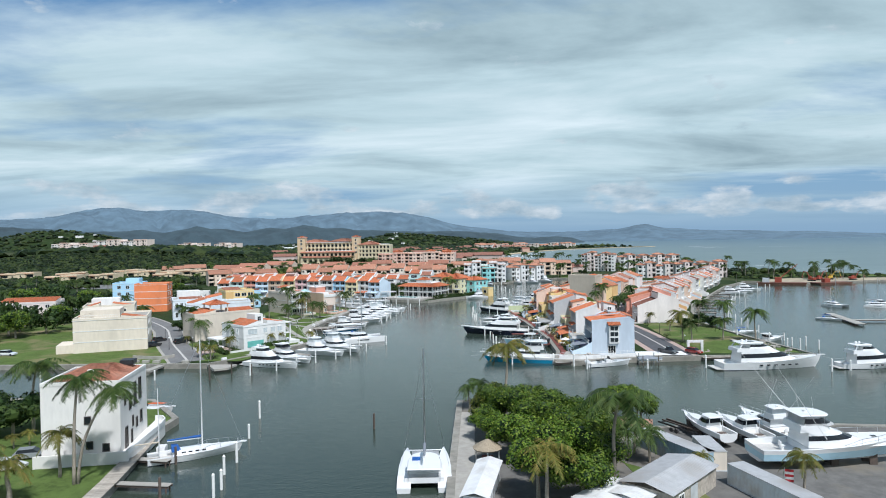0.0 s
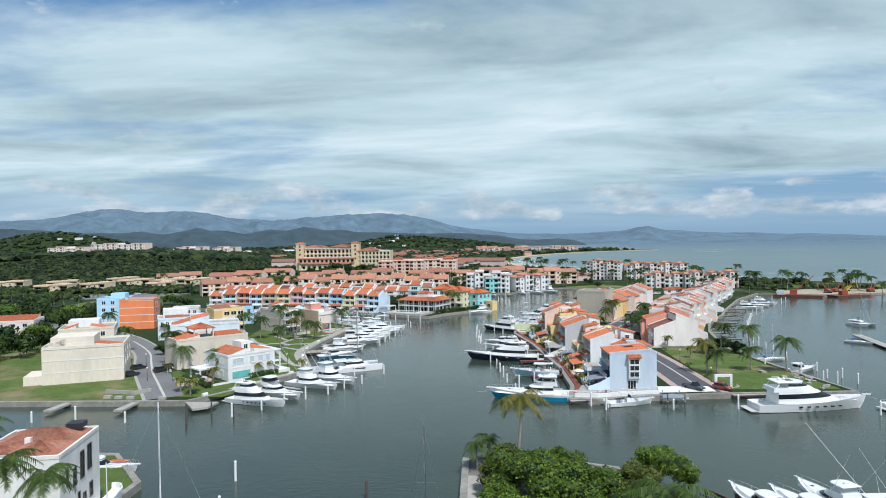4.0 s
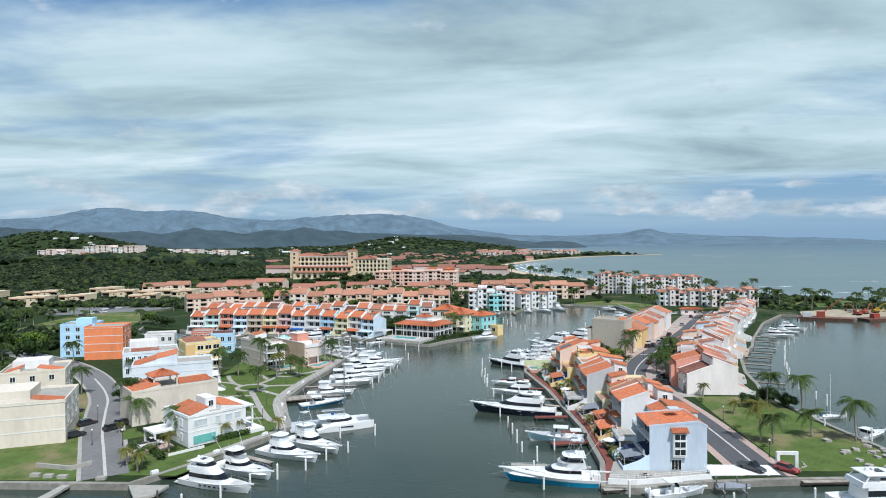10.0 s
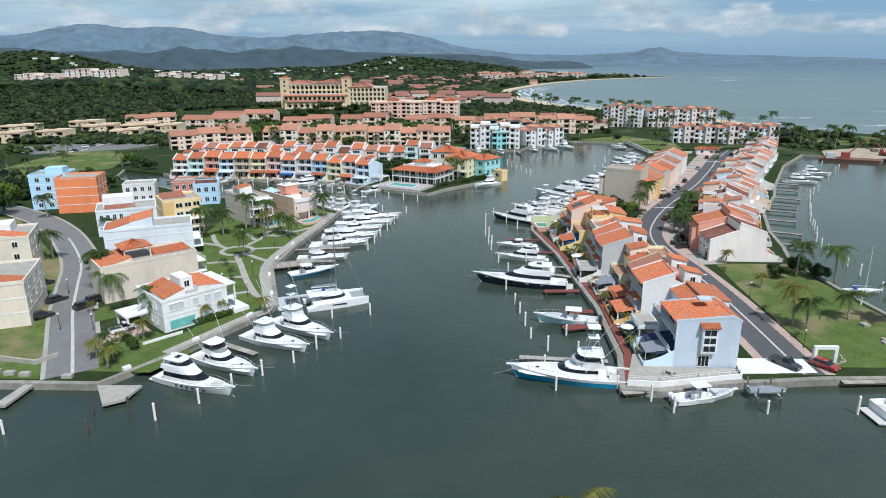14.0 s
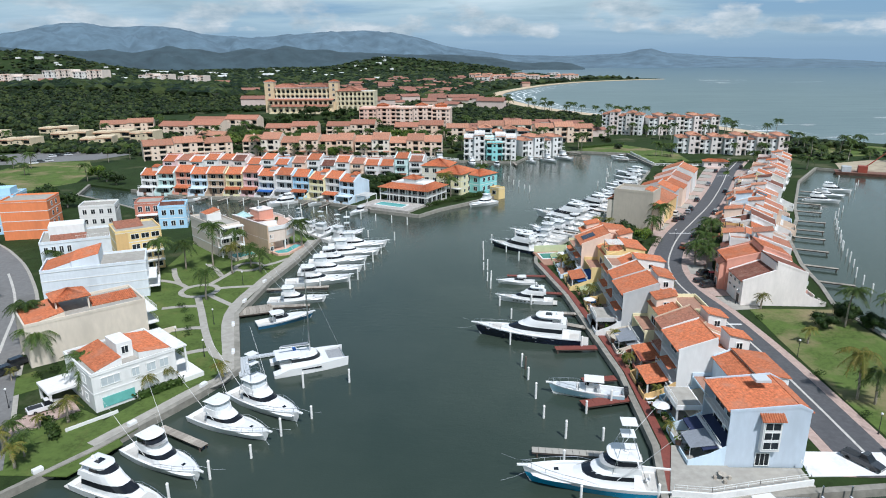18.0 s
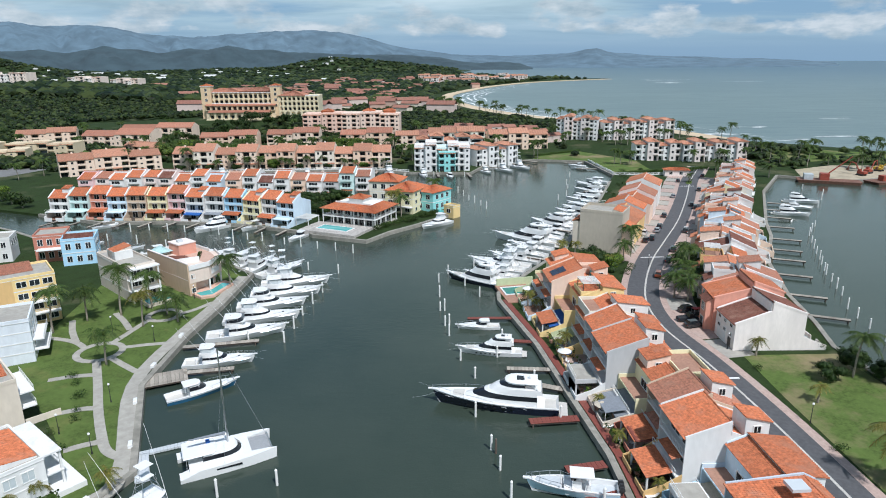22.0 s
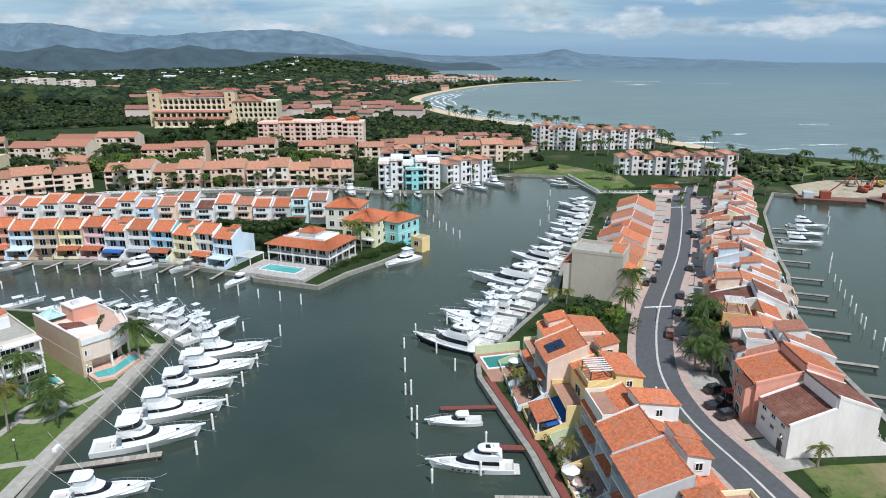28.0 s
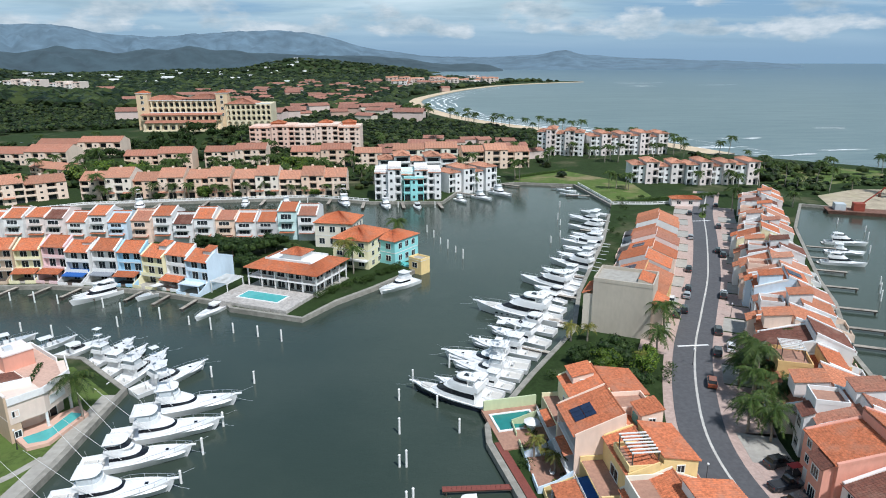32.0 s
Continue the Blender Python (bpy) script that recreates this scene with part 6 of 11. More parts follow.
def catamaran(L=14.5, label="", mast=20.0):
    B = L * 0.53
    b = thing("sailing_catamaran", Matrix(), label, "catamaran", "boats in the marina")
    for sy in (-1, 1):
        rings = []
        for s in (0, 0.03, 0.2, 0.45, 0.7, 0.88, 0.97, 1.0):
            hw = 0.95 * (1 - max(0, (s - 0.4) / 0.6) ** 2.2) + 0.04
            zs = 1.35 + 0.45 * s if s > 0.12 else 0.7
            c = sy * (B / 2 - 0.95)
            rings.append([(s * L, c - hw, zs), (s * L * 0.99, c - hw * 0.9, 0), (s * L * 0.98, c - hw * 0.3, -0.5), (s * L * 0.98, c + hw * 0.3, -0.5), (s * L * 0.99, c + hw * 0.9, 0), (s * L, c + hw, zs)])
        part("hull", Mesh().loft(rings), GEL, b)
        part("hull_window", Mesh().box(L * 0.36, L * 0.62, sy * (B / 2 - 0.02) - 0.05, sy * (B / 2 - 0.02) + 0.05, 0.85, 1.12), SMOKED, b)
    part("bridge_deck", Mesh().box(L * 0.10, L * 0.74, -B / 2 + 1.0, B / 2 - 1.0, 0.85, 1.62), GEL, b)
    r0, r1 = outline(L * 0.24, L * 0.68, B * 0.34, 1.55, 0.45), outline(L * 0.25, L * 0.60, B * 0.28, 2.9, 0.45)
    cabin(b, r0, r1, SMOKED, 0.35, 0.8)
    part("cockpit_top", Mesh().loft([outline(L * 0.05, L * 0.40, B * 0.32, 3.0, 0.2), outline(L * 0.06, L * 0.39, B * 0.30, 3.12, 0.2)]), GEL, b)
    for sy in (-1, 1):
        part("post", Mesh().tube([(L * 0.08, sy * B * 0.29, 1.3), (L * 0.08, sy * B * 0.29, 3.02)], 0.05, n=5), STEEL, b)
    part("helm_seat", Mesh().box(L * 0.30, L * 0.34, 0.6, 1.8, 3.1, 3.5), CANVAS_BLUE, b)
    part("trampoline", Mesh().box(L * 0.74, L * 0.95, -B / 2 + 1.7, B / 2 - 1.7, 1.36, 1.40), surface("net", (0.30, 0.31, 0.32), 0.9, 0, 6, 0.2, 0.5, None, 0), b)
    part("crossbeam", Mesh().tube([(L * 0.955, -B / 2 + 0.9, 1.5), (L * 0.955, B / 2 - 0.9, 1.5)], 0.1, n=6), STEEL, b)
    part("mast", Mesh().tube([(L * 0.52, 0, 2.8), (L * 0.515, 0, mast)], 0.15, 0.11, n=7), STEEL, b)
    part("boom", Mesh().tube([(L * 0.51, 0, 4.3), (L * 0.12, 0, 4.5)], 0.14, n=6), GEL, b)
    part("sail_cover", Mesh().tube([(L * 0.50, 0, 4.6), (L * 0.30, 0, 4.65), (L * 0.13, 0, 4.7)], 0.26, 0.14, n=7), CANVAS_GREY, b)
    m = Mesh()
    m.tube([(L * 0.955, 0, 1.5), (L * 0.515, 0, mast - 0.3)], 0.03, n=3)
    for sy in (-1, 1):
        m.tube([(L * 0.44, sy * (B / 2 - 0.2), 1.5), (L * 0.515, sy * 1.3, mast * 0.6), (L * 0.515, 0, mast - 0.5)], 0.02, n=3)
        m.tube([(L * 0.515, 0, mast * 0.6), (L * 0.515, sy * 1.3, mast * 0.6)], 0.035, n=4)
    part("rigging", m, STEEL, b)
    return b


FLEET = {}


def moor(kind, L0, maker, x, y, ang, L, z=0.0, roll=0.0):
    """Puts a boat with its stern at x, y, its bow towards ang, scaled to its length."""
    m = Matrix.Translation((x, y, z)) @ Euler((radians(roll), 0, radians(ang))).to_matrix().to_4x4() @ Matrix.Scale(L / L0, 4)
    if kind not in FLEET:
        FLEET[kind] = maker()
        FLEET[kind].matrix_basis = m
        return FLEET[kind]
    first = FLEET[kind]
    s = first.scale.copy()
    ob = copy_thing(first, m)
    ob.matrix_basis = m
    if y > 335:
        for c in list(ob.children):
            if c.name.split(".")[0] in ("pulpit", "hatch", "mooring_line", "post", "antenna", "outrigger", "fighting_chair", "cockpit_sole", "leaning_post", "windscreen", "sunroof", "bimini_table", "sun_pad", "boot_stripe", "console", "porthole"):
                bpy.data.objects.remove(c)
    return ob


KINDS = {
    "tower": (18, lambda: sportfisher(18, GEL, True, SMOKED, "white sport fishing boat with a tuna tower, moored stern to")),
    "towerp": (18, lambda: sportfisher(18, GEL, True, None, "white sport fishing boat with a tuna tower and plain cabin")),
    "sport": (18, lambda: sportfisher(18, GEL, False, SMOKED, "white sport fishing boat with an enclosed flybridge")),
    "sportw": (18, lambda: sportfisher(18, GEL, False, None, "white sport fishing boat with a plain white cabin")),
    "blue": (21, lambda: sportfisher(21, GEL_BLUE, True, SMOKED, "white sport fishing boat with a bright blue lower hull", 0.62, sky=True)),
    "skyb": (20, lambda: sportfisher(20, GEL_PALE, False, SMOKED, "large pale blue-sided sport fishing boat with an enclosed bridge", 0.6, sky=True)),
    "sky": (18, lambda: sportfisher(18, GEL, False, SMOKED, "white sport fishing boat with a smoked enclosed bridge", None, sky=True)),
    "yacht": (18, lambda: motor_yacht(18, GEL, "white motor yacht with dark windows")),
    "black": (23, lambda: motor_yacht(23, GEL_NAVY, "motor yacht with a black hull and white decks", 0.88)),
    "big": (25, lambda: motor_yacht(25, GEL, "large white motor yacht moored along the quay", None, True, True, 1.15)),
    "navy": (15, lambda: motor_yacht(15, GEL_NAVY, "navy-hulled motor cruiser on a boat lift", 0.8)),
    "express": (13, lambda: express(13, GEL, "white express cruiser with a hardtop")),
    "expressb": (13, lambda: express(13, surface("blue_gelcoat", (0.03, 0.12, 0.22), 0.2, 0, 0.5, 0.04, 0.3, None, 0, coat=0.3), "dark blue express cruiser with a white top", 0.7)),
    "console": (10, lambda: centre_console(10, GEL, "white centre console boat with outboards")),
    "consolep": (12, lambda: centre_console(12, GEL_PALE, "pale blue centre console boat on a lift", 0.85)),
    "sail": (13.5, lambda: sailing_boat(13.5, "white sailing yacht with blue canvas and bare mast", GEL, 18)),
    "ketch": (13.5, lambda: sailing_boat(13.5, "white two-masted sailing yacht at a dock", GEL, 17.5, CANVAS_BLUE, True)),
    "cat": (14.5, lambda: catamaran(14.5, "white sailing catamaran with a furled sail", 19)),
}
WEST_BOATS = (("yacht", -55.6, 181.8, -22, 16.5), ("sky", -52.4, 190.3, -30, 16.0), ("sport", -46.2, 199.8, -27, 16.2), ("tower", -42.2, 207.6, -35, 17), ("cat", -38.2, 216.4, 23, 14.3), ("expressb", -47.4, 237, 29.5, 13), ("sport", -49, 251.6, 6, 14.2), ("sky", -48.2, 264.4, 12, 17.4), ("sportw", -47, 273.8, 7, 17.8), ("sky", -46, 282.3, 9, 17), ("sportw", -44.5, 290.2, 8, 18.2), ("towerp", -43.5, 298.2, 9, 18.6))
WEST_BOATS2 = (("tower", -46, 306, 45, 15.5), ("tower", -50.6, 309, 68, 15.5), ("sport", -55, 313.5, 70, 14), ("tower", -60, 318, 66, 14), ("express", -68.5, 323.5, 48, 12), ("console", -76, 327, 45, 10.5), ("console", -86.8, 329.4, 38, 11), ("console", -98.3, 333, 36, 10), ("express", -112, 339, 50, 9), ("console", -122, 346, 45, 9))
EAST_BOATS = (("blue", 27.4, 182.4, 176, 21), ("consolep", 26.2, 206.4, 169, 13), ("black", 23, 230.2, 168.5, 22.5), ("yacht", 20.4, 252.6, 171, 13.6), ("express", 17.6, 266.8, 178, 10), ("navy", 22, 294, 146.5, 17), ("sport", 27.4, 301, 150, 12), ("tower", 32.4, 309, 157, 18.5), ("sport", 39.3, 319.6, 142, 15), ("yacht", 45.4, 332, 148, 22.5), ("express", 50.4, 345, 133, 10), ("yacht", 55.9, 353, 138, 18))
EAST_BOATS3 = (("sport", 24.6, 297.6, 148, 14), ("tower", 30.0, 305.2, 153, 15), ("sportw", 36.0, 314.4, 150, 16), ("sky", 42.6, 326, 146, 15), ("sport", 48.2, 338.6, 140, 16), ("express", 53.4, 349.2, 136, 12), ("sportw", 59.2, 357.6, 138, 14), ("sport", 72.2, 377.6, 143, 16), ("tower", 81.8, 399.4, 149, 15))
EAST_BOATS2 = (("sport", 62, 362, 140, 15), ("yacht", 67.8, 369.4, 137, 17), ("sport", 76.4, 386, 148, 15.5), ("yacht", 80, 394.4, 153, 17), ("sport", 83, 404, 146, 14), ("yacht", 86.4, 414, 144, 16), ("sport", 90.6, 426.5, 138, 17), ("express", 95, 440, 140, 12))
OTHER_BOATS = (("console", 32.6, 175.4, 14, 11), ("big", 63, 171.8, 4, 25), ("yacht", 91, 171.4, 5, 18.5), ("ketch", -44.4, 106.8, 28, 13.6), ("cat", -3.0, 95.8, 93, 13.2), ("sail", 88.6, 228.4, 1, 8.6), ("express", 88.8, 210, 26, 11), ("yacht", 157.5, 393.6, -25, 13.4), ("yacht", 141, 372.2, -27, 13), ("sport", 150, 383, -26, 12), ("cat", 162, 308, -70, 10), ("cat", 175, 302, -30, 10), ("sail", 133.8, 262, -52, 9), ("express", 182, 310, -20, 11), ("express", -64.5, 134.8, 1, 11))
PEN_BOATS = (("yacht", -70, 367.4, -132, 14.5), ("sport", -73.5, 369, -133, 11), ("console", -56.8, 367, -128, 11), ("express", -39, 353, -116, 11.5), ("sport", 12.4, 367.4, -137, 15), ("console", -113, 371, -130, 9), ("tower", -15, 481, -78, 16), ("tower", 4, 473, -83, 14), ("express", 18, 468, -85, 11), ("sport", 46, 485, -60, 14), ("tower", 56, 494, -62, 16), ("sport", 37, 480, -70, 11), ("tower", -104, 481, -70, 15), ("sport", -40, 482, -85, 12), ("sport", -58, 482, -84, 12), ("express", 97, 490, 150, 10), ("console", 95, 481, 150, 9), ("sport", -88, 447, 80, 12), ("sport", -120, 449, 85, 12))
for group_ in (WEST_BOATS, WEST_BOATS2, EAST_BOATS, EAST_BOATS3, EAST_BOATS2, OTHER_BOATS, PEN_BOATS):
    for kind, x, y, a, L in group_:
        moor(kind, *KINDS[kind], x, y, a, L, 0.55 if kind == "consolep" else 0.0)
for kind, x, y, a, L in (("express", 40.5, 109.5, 104, 11.5), ("express", 45.5, 108.5, 104, 11.5), ("sport", 50.0, 109.0, 102, 13), ("skyb", 41.3, 103.0, 3, 21)):
    bo = moor(kind, *KINDS[kind], x, y, a, L, 2.4)
    for f in (0.2, 0.5, 0.75):
        c = Vector((x, y)) + Vector((math.cos(radians(a)), math.sin(radians(a)))) * L * f
        st = Mesh().box(-0.5, 0.5, -0.9, -0.6, 0, 1.3).box(-0.5, 0.5, 0.6, 0.9, 0, 1.3).box(-0.35, 0.35, -1.1, 1.1, 1.3, 1.75 + (0.3 if f > 0.6 else 0))
        solid("boat_stand", st, DARKWOOD, "dark timber blocks under a boat in the yard", "boat stand", "boat stands", m=pose(c.x, c.y, 1.0, 0, 0, a))


# ---- pilings ----
def piling(white=True, h=2.6):
    n = 10
    prof = ((-1.5, 0.2), (h, 0.19), (h, 0.225), (h + 0.05, 0.225), (h + 0.28, 0.02)) if white else ((-1.5, 0.2), (h, 0.17), (h + 0.03, 0.1))
    return solid("mooring_piling", Mesh().loft([[(r * math.cos(2 * math.pi * k / n), r * math.sin(2 * math.pi * k / n), z) for k in range(n)] for z, r in prof]), PILEWHITE if white else DARKWOOD, "white-sleeved mooring piling with a cone cap" if white else "dark weathered timber mooring piling", "piling", "mooring pilings")


PILE_W, PILE_D = piling(), piling(False)
PILE_W.matrix_basis, PILE_D.matrix_basis = pose(-23.7, 309, 0), pose(-13.5, 123.8, 0)
PILES1 = [(-70.6, 355), (-64.5, 350.5), (-58.8, 347.7), (-53.3, 345.6), (-45, 341), (-39, 337.6), (-33.2, 335), (-27, 332.2), (-21.1, 329), (-32.9, 312.7), (-27.7, 285), (-29.1, 277.6), (-29.8, 269.5), (-30.7, 262.1), (-38.6, 262.8), (-26.3, 293.4), (5, 299.4), (4.7, 287.9), (4.4, 278.4), (5.5, 278.3), (5.1, 269), (6.1, 269.2), (5.7, 263.2), (7.3, 250.8), (-103.8, 361.4), (-97.9, 363.2), (-90.4, 360.7), (-83.9, 359.4)]
PILES2 = [(19.5, 423), (21.4, 415), (23, 406), (25, 400.5), (27.1, 395.4), (28.7, 388.6), (67.5, 411.8), (73.5, 437), (80.4, 459), (182.6, 406), (175, 395), (181, 419), (139.3, 344.3), (144.8, 351.2), (164, 380), (15.1, 287.2), (15, 251.9), (135.1, 338.8), (131.2, 331), (127.6, 324), (125, 318.5), (122.5, 312.8), (119.7, 307.5), (117.1, 302), (115.4, 298.6), (113.3, 292.8), (110.9, 287), (109.2, 282.2)]
PILES3 = [(104.5, 273), (103, 267.2), (101.6, 261), (100.6, 254.4), (100.4, 248.7), (99.3, 241), (97.9, 229.5), (8.2, 229), (9.7, 219), (10.4, 213.7), (11, 206.8), (11.6, 200.4), (14.3, 194.5), (18.9, 202), (23.6, 204.7), (13.9, 179.2), (24.4, 179.9), (31.6, 172.4), (46.2, 172.5), (60.2, 172.7), (-71.3, 163.5), (-50, 168), (-45.2, 173.3), (-41.6, 178.7), (-37.7, 183.2), (-33.4, 188.3), (-30.5, 194.3), (-26.8, 199.5)]
PILES4 = [(-30.6, 209.8), (-22.6, 212), (86.3, 218), (92.2, 209.4), (98.1, 212.8), (-35.5, 130.6), (-33.4, 118.7), (-31.3, 107.3), (-31.3, 102.4), (-29.6, 97), (-29.6, 94.4), (-81.3, 135.4), (91.5, 197.2), (95.9, 203.6), (94.9, 197), (99.7, 203.4), (99.8, 196.7), (87.2, 167.5), (92.2, 168.8), (104.8, 184.4), (-14.5, 482), (-30, 476), (10, 466), (26, 464), (40, 478), (62, 500), (-83, 165), (-92, 164)]
PILES5 = [(-100, 165), (-110, 164), (-62, 341.5), (-75, 337), (-84, 341), (-95, 345), (-107, 350), (22.5, 226.5), (12.9, 187.5), (41, 342), (58, 366), (50, 364), (33, 326), (24, 322), (16, 312), (12, 296), (8, 306.5), (20.5, 240), (9.5, 243), (17, 259), (20, 194), (29, 176), (69, 378), (60, 383), (70, 398), (62, 404), (80, 420), (72, 428)]
for i, (x, y) in enumerate(PILES1 + PILES2 + PILES3 + PILES4 + PILES5):
    hk = 1.0 + 0.16 * math.sin(i * 2.7)
    copy_thing(PILE_W, pose(x, y, 0, 0, 0, i * 31) @ Matrix.Diagonal((1, 1, hk, 1)))
for x, y in ((-58, 163.2), (-60.3, 168.6), (-50, 169), (-36.5, 94.4), (-40, 106.5), (-55.5, 170.5), (10.3, 218)):
    copy_thing(PILE_D, pose(x, y, 0))


# ---- docks and finger piers ----
def dock(x0, y0, x1, y1, half, z=0.95, mat=WOOD, label="weathered timber finger pier", fine=False):
    L = math.dist((x0, y0), (x1, y1))
    d = thing("dock", pose(x0, y0, 0, 0, 0, math.degrees(math.atan2(y1 - y0, x1 - x0))), label, "dock", "docks")
    if fine:
        n = max(3, min(16, int(L / 0.7)))
        plank = Mesh().box(0.02, L / n - 0.02, -half, half, z - 0.07, z).mesh("plank", mat)
        for k in range(n):
            o = part("plank", plank, None, d)
            o.location = (k * L / n, 0, 0)
    else:
        part("deck", Mesh().box(0, L, -half, half, z - 0.07, z), mat, d)
    if not fine:
        m = Mesh().box(0, L, -half + 0.1, -half + 0.25, z - 0.35, z - 0.07).box(0, L, half - 0.25, half - 0.1, z - 0.35, z - 0.07)
        for s in (-1, 1):
            m.tube([(L * 0.95, s * (half - 0.15), -1.5), (L * 0.95, s * (half - 0.15), z - 0.07)], 0.12, n=6)
        part("understructure", m, DARKWOOD, d)
        return d
    part("beam", Mesh().box(0, L, -half + 0.1, -half + 0.25, z - 0.35, z - 0.07), DARKWOOD, d)
    part("beam", Mesh().box(0, L, half - 0.25, half - 0.1, z - 0.35, z - 0.07), DARKWOOD, d)
    for s in (-1, 1):
        part("post", Mesh().tube([(L * 0.95, s * (half - 0.15), -1.5), (L * 0.95, s * (half - 0.15), z - 0.07)], 0.12, n=6), DARKWOOD, d)
    return d


def slab_dock(pts, z=1.0, label="pale concrete dock over the water", mat=CONCRETE):
    solid("dock", flat(pts, z - 0.45, z), mat, label, "dock", "docks")


slab_dock([(-64.3, 177), (-56.6, 177.3), (-57.2, 172.6), (-60, 170.8)])
slab_dock([(-77, 177), (-75.4, 177), (-75.6, 170), (-77.6, 170.2)])
slab_dock([(-93, 177), (-91.4, 177), (-91.6, 170), (-93.6, 170.2)])
for x0, y0, x1, y1, hf, mt, lb in ((24.5, 188.5, 8.5, 190, 0.7, CONCRETE, "grey concrete finger pier"), (27.5, 206, 18.5, 203.5, 1.2, REDDECK, "red painted timber dock"), (26.3, 213, 20, 212, 0.9, REDDECK, "red painted timber dock"), (25.5, 226, 17, 225.5, 0.9, REDDECK, "red painted timber dock"), (25.2, 236, 21, 238, 0.8, WOOD, ""), (24.5, 244, 16, 245, 0.7, WOOD, ""), (24, 257, 17.5, 258, 0.7, REDDECK, "red painted timber dock"), (22.2, 270.5, 10.5, 271, 0.6, REDDECK, "red painted timber dock"), (-47.5, 247, -38, 248.5, 0.7, WOOD, ""), (-51.5, 259, -36, 261.5, 0.7, WOOD, ""), (-50, 195, -41, 190, 0.7, WOOD, ""), (-55.5, 243, -46.5, 246.5, 2.6, WOOD, "broad weathered timber deck by the quay"), (-44, 97, -36, 96.3, 0.6, CONCRETE, "pale concrete finger pier"), (-46.5, 106.5, -40.5, 105.5, 0.6, CONCRETE, "pale concrete finger pier")):
    dock(x0, y0, x1, y1, hf, 0.95, mt, lb or "weathered timber finger pier", True)
for k, (x, y) in enumerate(((91, 268), (94.5, 282), (100.5, 298), (107, 312), (112, 322), (119, 334), (126, 350), (133, 364), (140, 376), (147, 388))):
    dock(x, y, x + 8.2, y - 3.9, 0.6)
for k in range(11):
    px, py, a = along([(-141, 376.5), (-120, 373), (-93, 372), (-63, 365), (-40, 354)], 4 + k * 9.3)
    dock(px, py, px - 2.5, py - 7.5, 0.5)
for x, y, a in ((-20, 484, -95), (-5, 474, -93), (12, 472, -88), (28, 470, -85), (40, 492, -45), (52, 505, -40), (64, 512, -40), (98, 498, 165), (100, 478, 165), (-50, 485, -92), (-75, 484, -92), (-95, 483, -92), (-115, 481, -92)):
    dock(x, y, x + 11 * math.cos(radians(a)), y + 11 * math.sin(radians(a)), 0.7)
for s in (12, 30, 48, 66, 84, 102, 120, 138):
    px, py, a = along([(32, 305), (47, 326), (56, 351), (80, 401), (96, 440)], s)
    dock(px, py, px - 9 * math.cos(radians(30)), py + 9 * math.sin(radians(36)), 0.6)
# pontoon beside the catamaran
m = Mesh()
pn = thing("floating_pontoon", pose(-45, 216, 0.15, 0, 0, 22), "grey modular floating pontoon round a catamaran berth", "pontoon")
cube = Mesh().prism([(0.05, 0.0), (0.45, 0.0), (0.5, 0.05), (0.5, 0.45), (0.45, 0.5), (0.05, 0.5), (0.0, 0.45), (0.0, 0.05)], 0.0, 0.35).mesh("float", GEL_GREY)
for i in range(28):
    for j, yj in enumerate((3.9, 4.45)):
        o = part("float", cube, None, pn)
        o.location = (i * 0.52, yj, 0)
for i in range(14):
    o = part("float", cube, None, pn)
    o.location = (8 + i * 0.52, -3.8, 0)
for i in range(4):
    for j in range(14):
        o = part("float", cube, None, pn)
        o.location = (0.4 + i * 0.52, -3.2 + j * 0.52, 0)


def leaf_cloud(R, blobs, per, size, squash=0.75):
    """Many small leaves spread over the skins of several blobs."""
    m = Mesh()
    for cx, cy, cz, r in blobs:
        for _ in range(int(per * r * r)):
            d = Vector((R.gauss(0, 1), R.gauss(0, 1), R.gauss(0.25, 1))).normalized()
            q = Vector((cx, cy, cz)) + Vector((d.x * r, d.y * r, d.z * r * squash)) * R.uniform(0.72, 1.06)
            a = Vector((R.gauss(0, 1), R.gauss(0, 1), R.gauss(0, 0.6))).normalized()
            b = d.cross(a).normalized()
            a = (a + d * R.uniform(-0.5, 0.3)).normalized()
            s = size * R.uniform(0.6, 1.3)
            m.add([(q - a * s * 0.5)[:], (q + b * s * 0.42)[:], (q + a * s * 0.6)[:], (q - b * s * 0.42)[:]], [(0, 1, 2, 3)])
    return m


# ---- villas and larger buildings ----
def hip(m, x0, x1, y0, y1, z, rise, over=0.5, row=0.0):
    """A hipped tile roof."""
    x0, x1, y0, y1 = x0 - over, x1 + over, y0 - over, y1 + over
    w, d = x1 - x0, y1 - y0
    if w >= d:
        a, b = (x0 + d / 2, (y0 + y1) / 2, z + rise), (x1 - d / 2 + 0.01, (y0 + y1) / 2, z + rise)
        pantiles(m, (x0, y0, z), (x1, y0, z), b, a, row=row)
        pantiles(m, (x1, y1, z), (x0, y1, z), a, b, row=row)
        pantiles(m, (x1, y0, z), (x1, y1, z), b, b, row=row)
        pantiles(m, (x0, y1, z), (x0, y0, z), a, a, row=row)
    else:
        a, b = ((x0 + x1) / 2, y0 + w / 2, z + rise), ((x0 + x1) / 2, y1 - w / 2 + 0.01, z + rise)
        pantiles(m, (x1, y0, z), (x1, y1, z), b, a, row=row)
        pantiles(m, (x0, y1, z), (x0, y0, z), a, b, row=row)
        pantiles(m, (x0, y0, z), (x1, y0, z), a, a, row=row)
        pantiles(m, (x1, y1, z), (x0, y1, z), b, b, row=row)
    return m


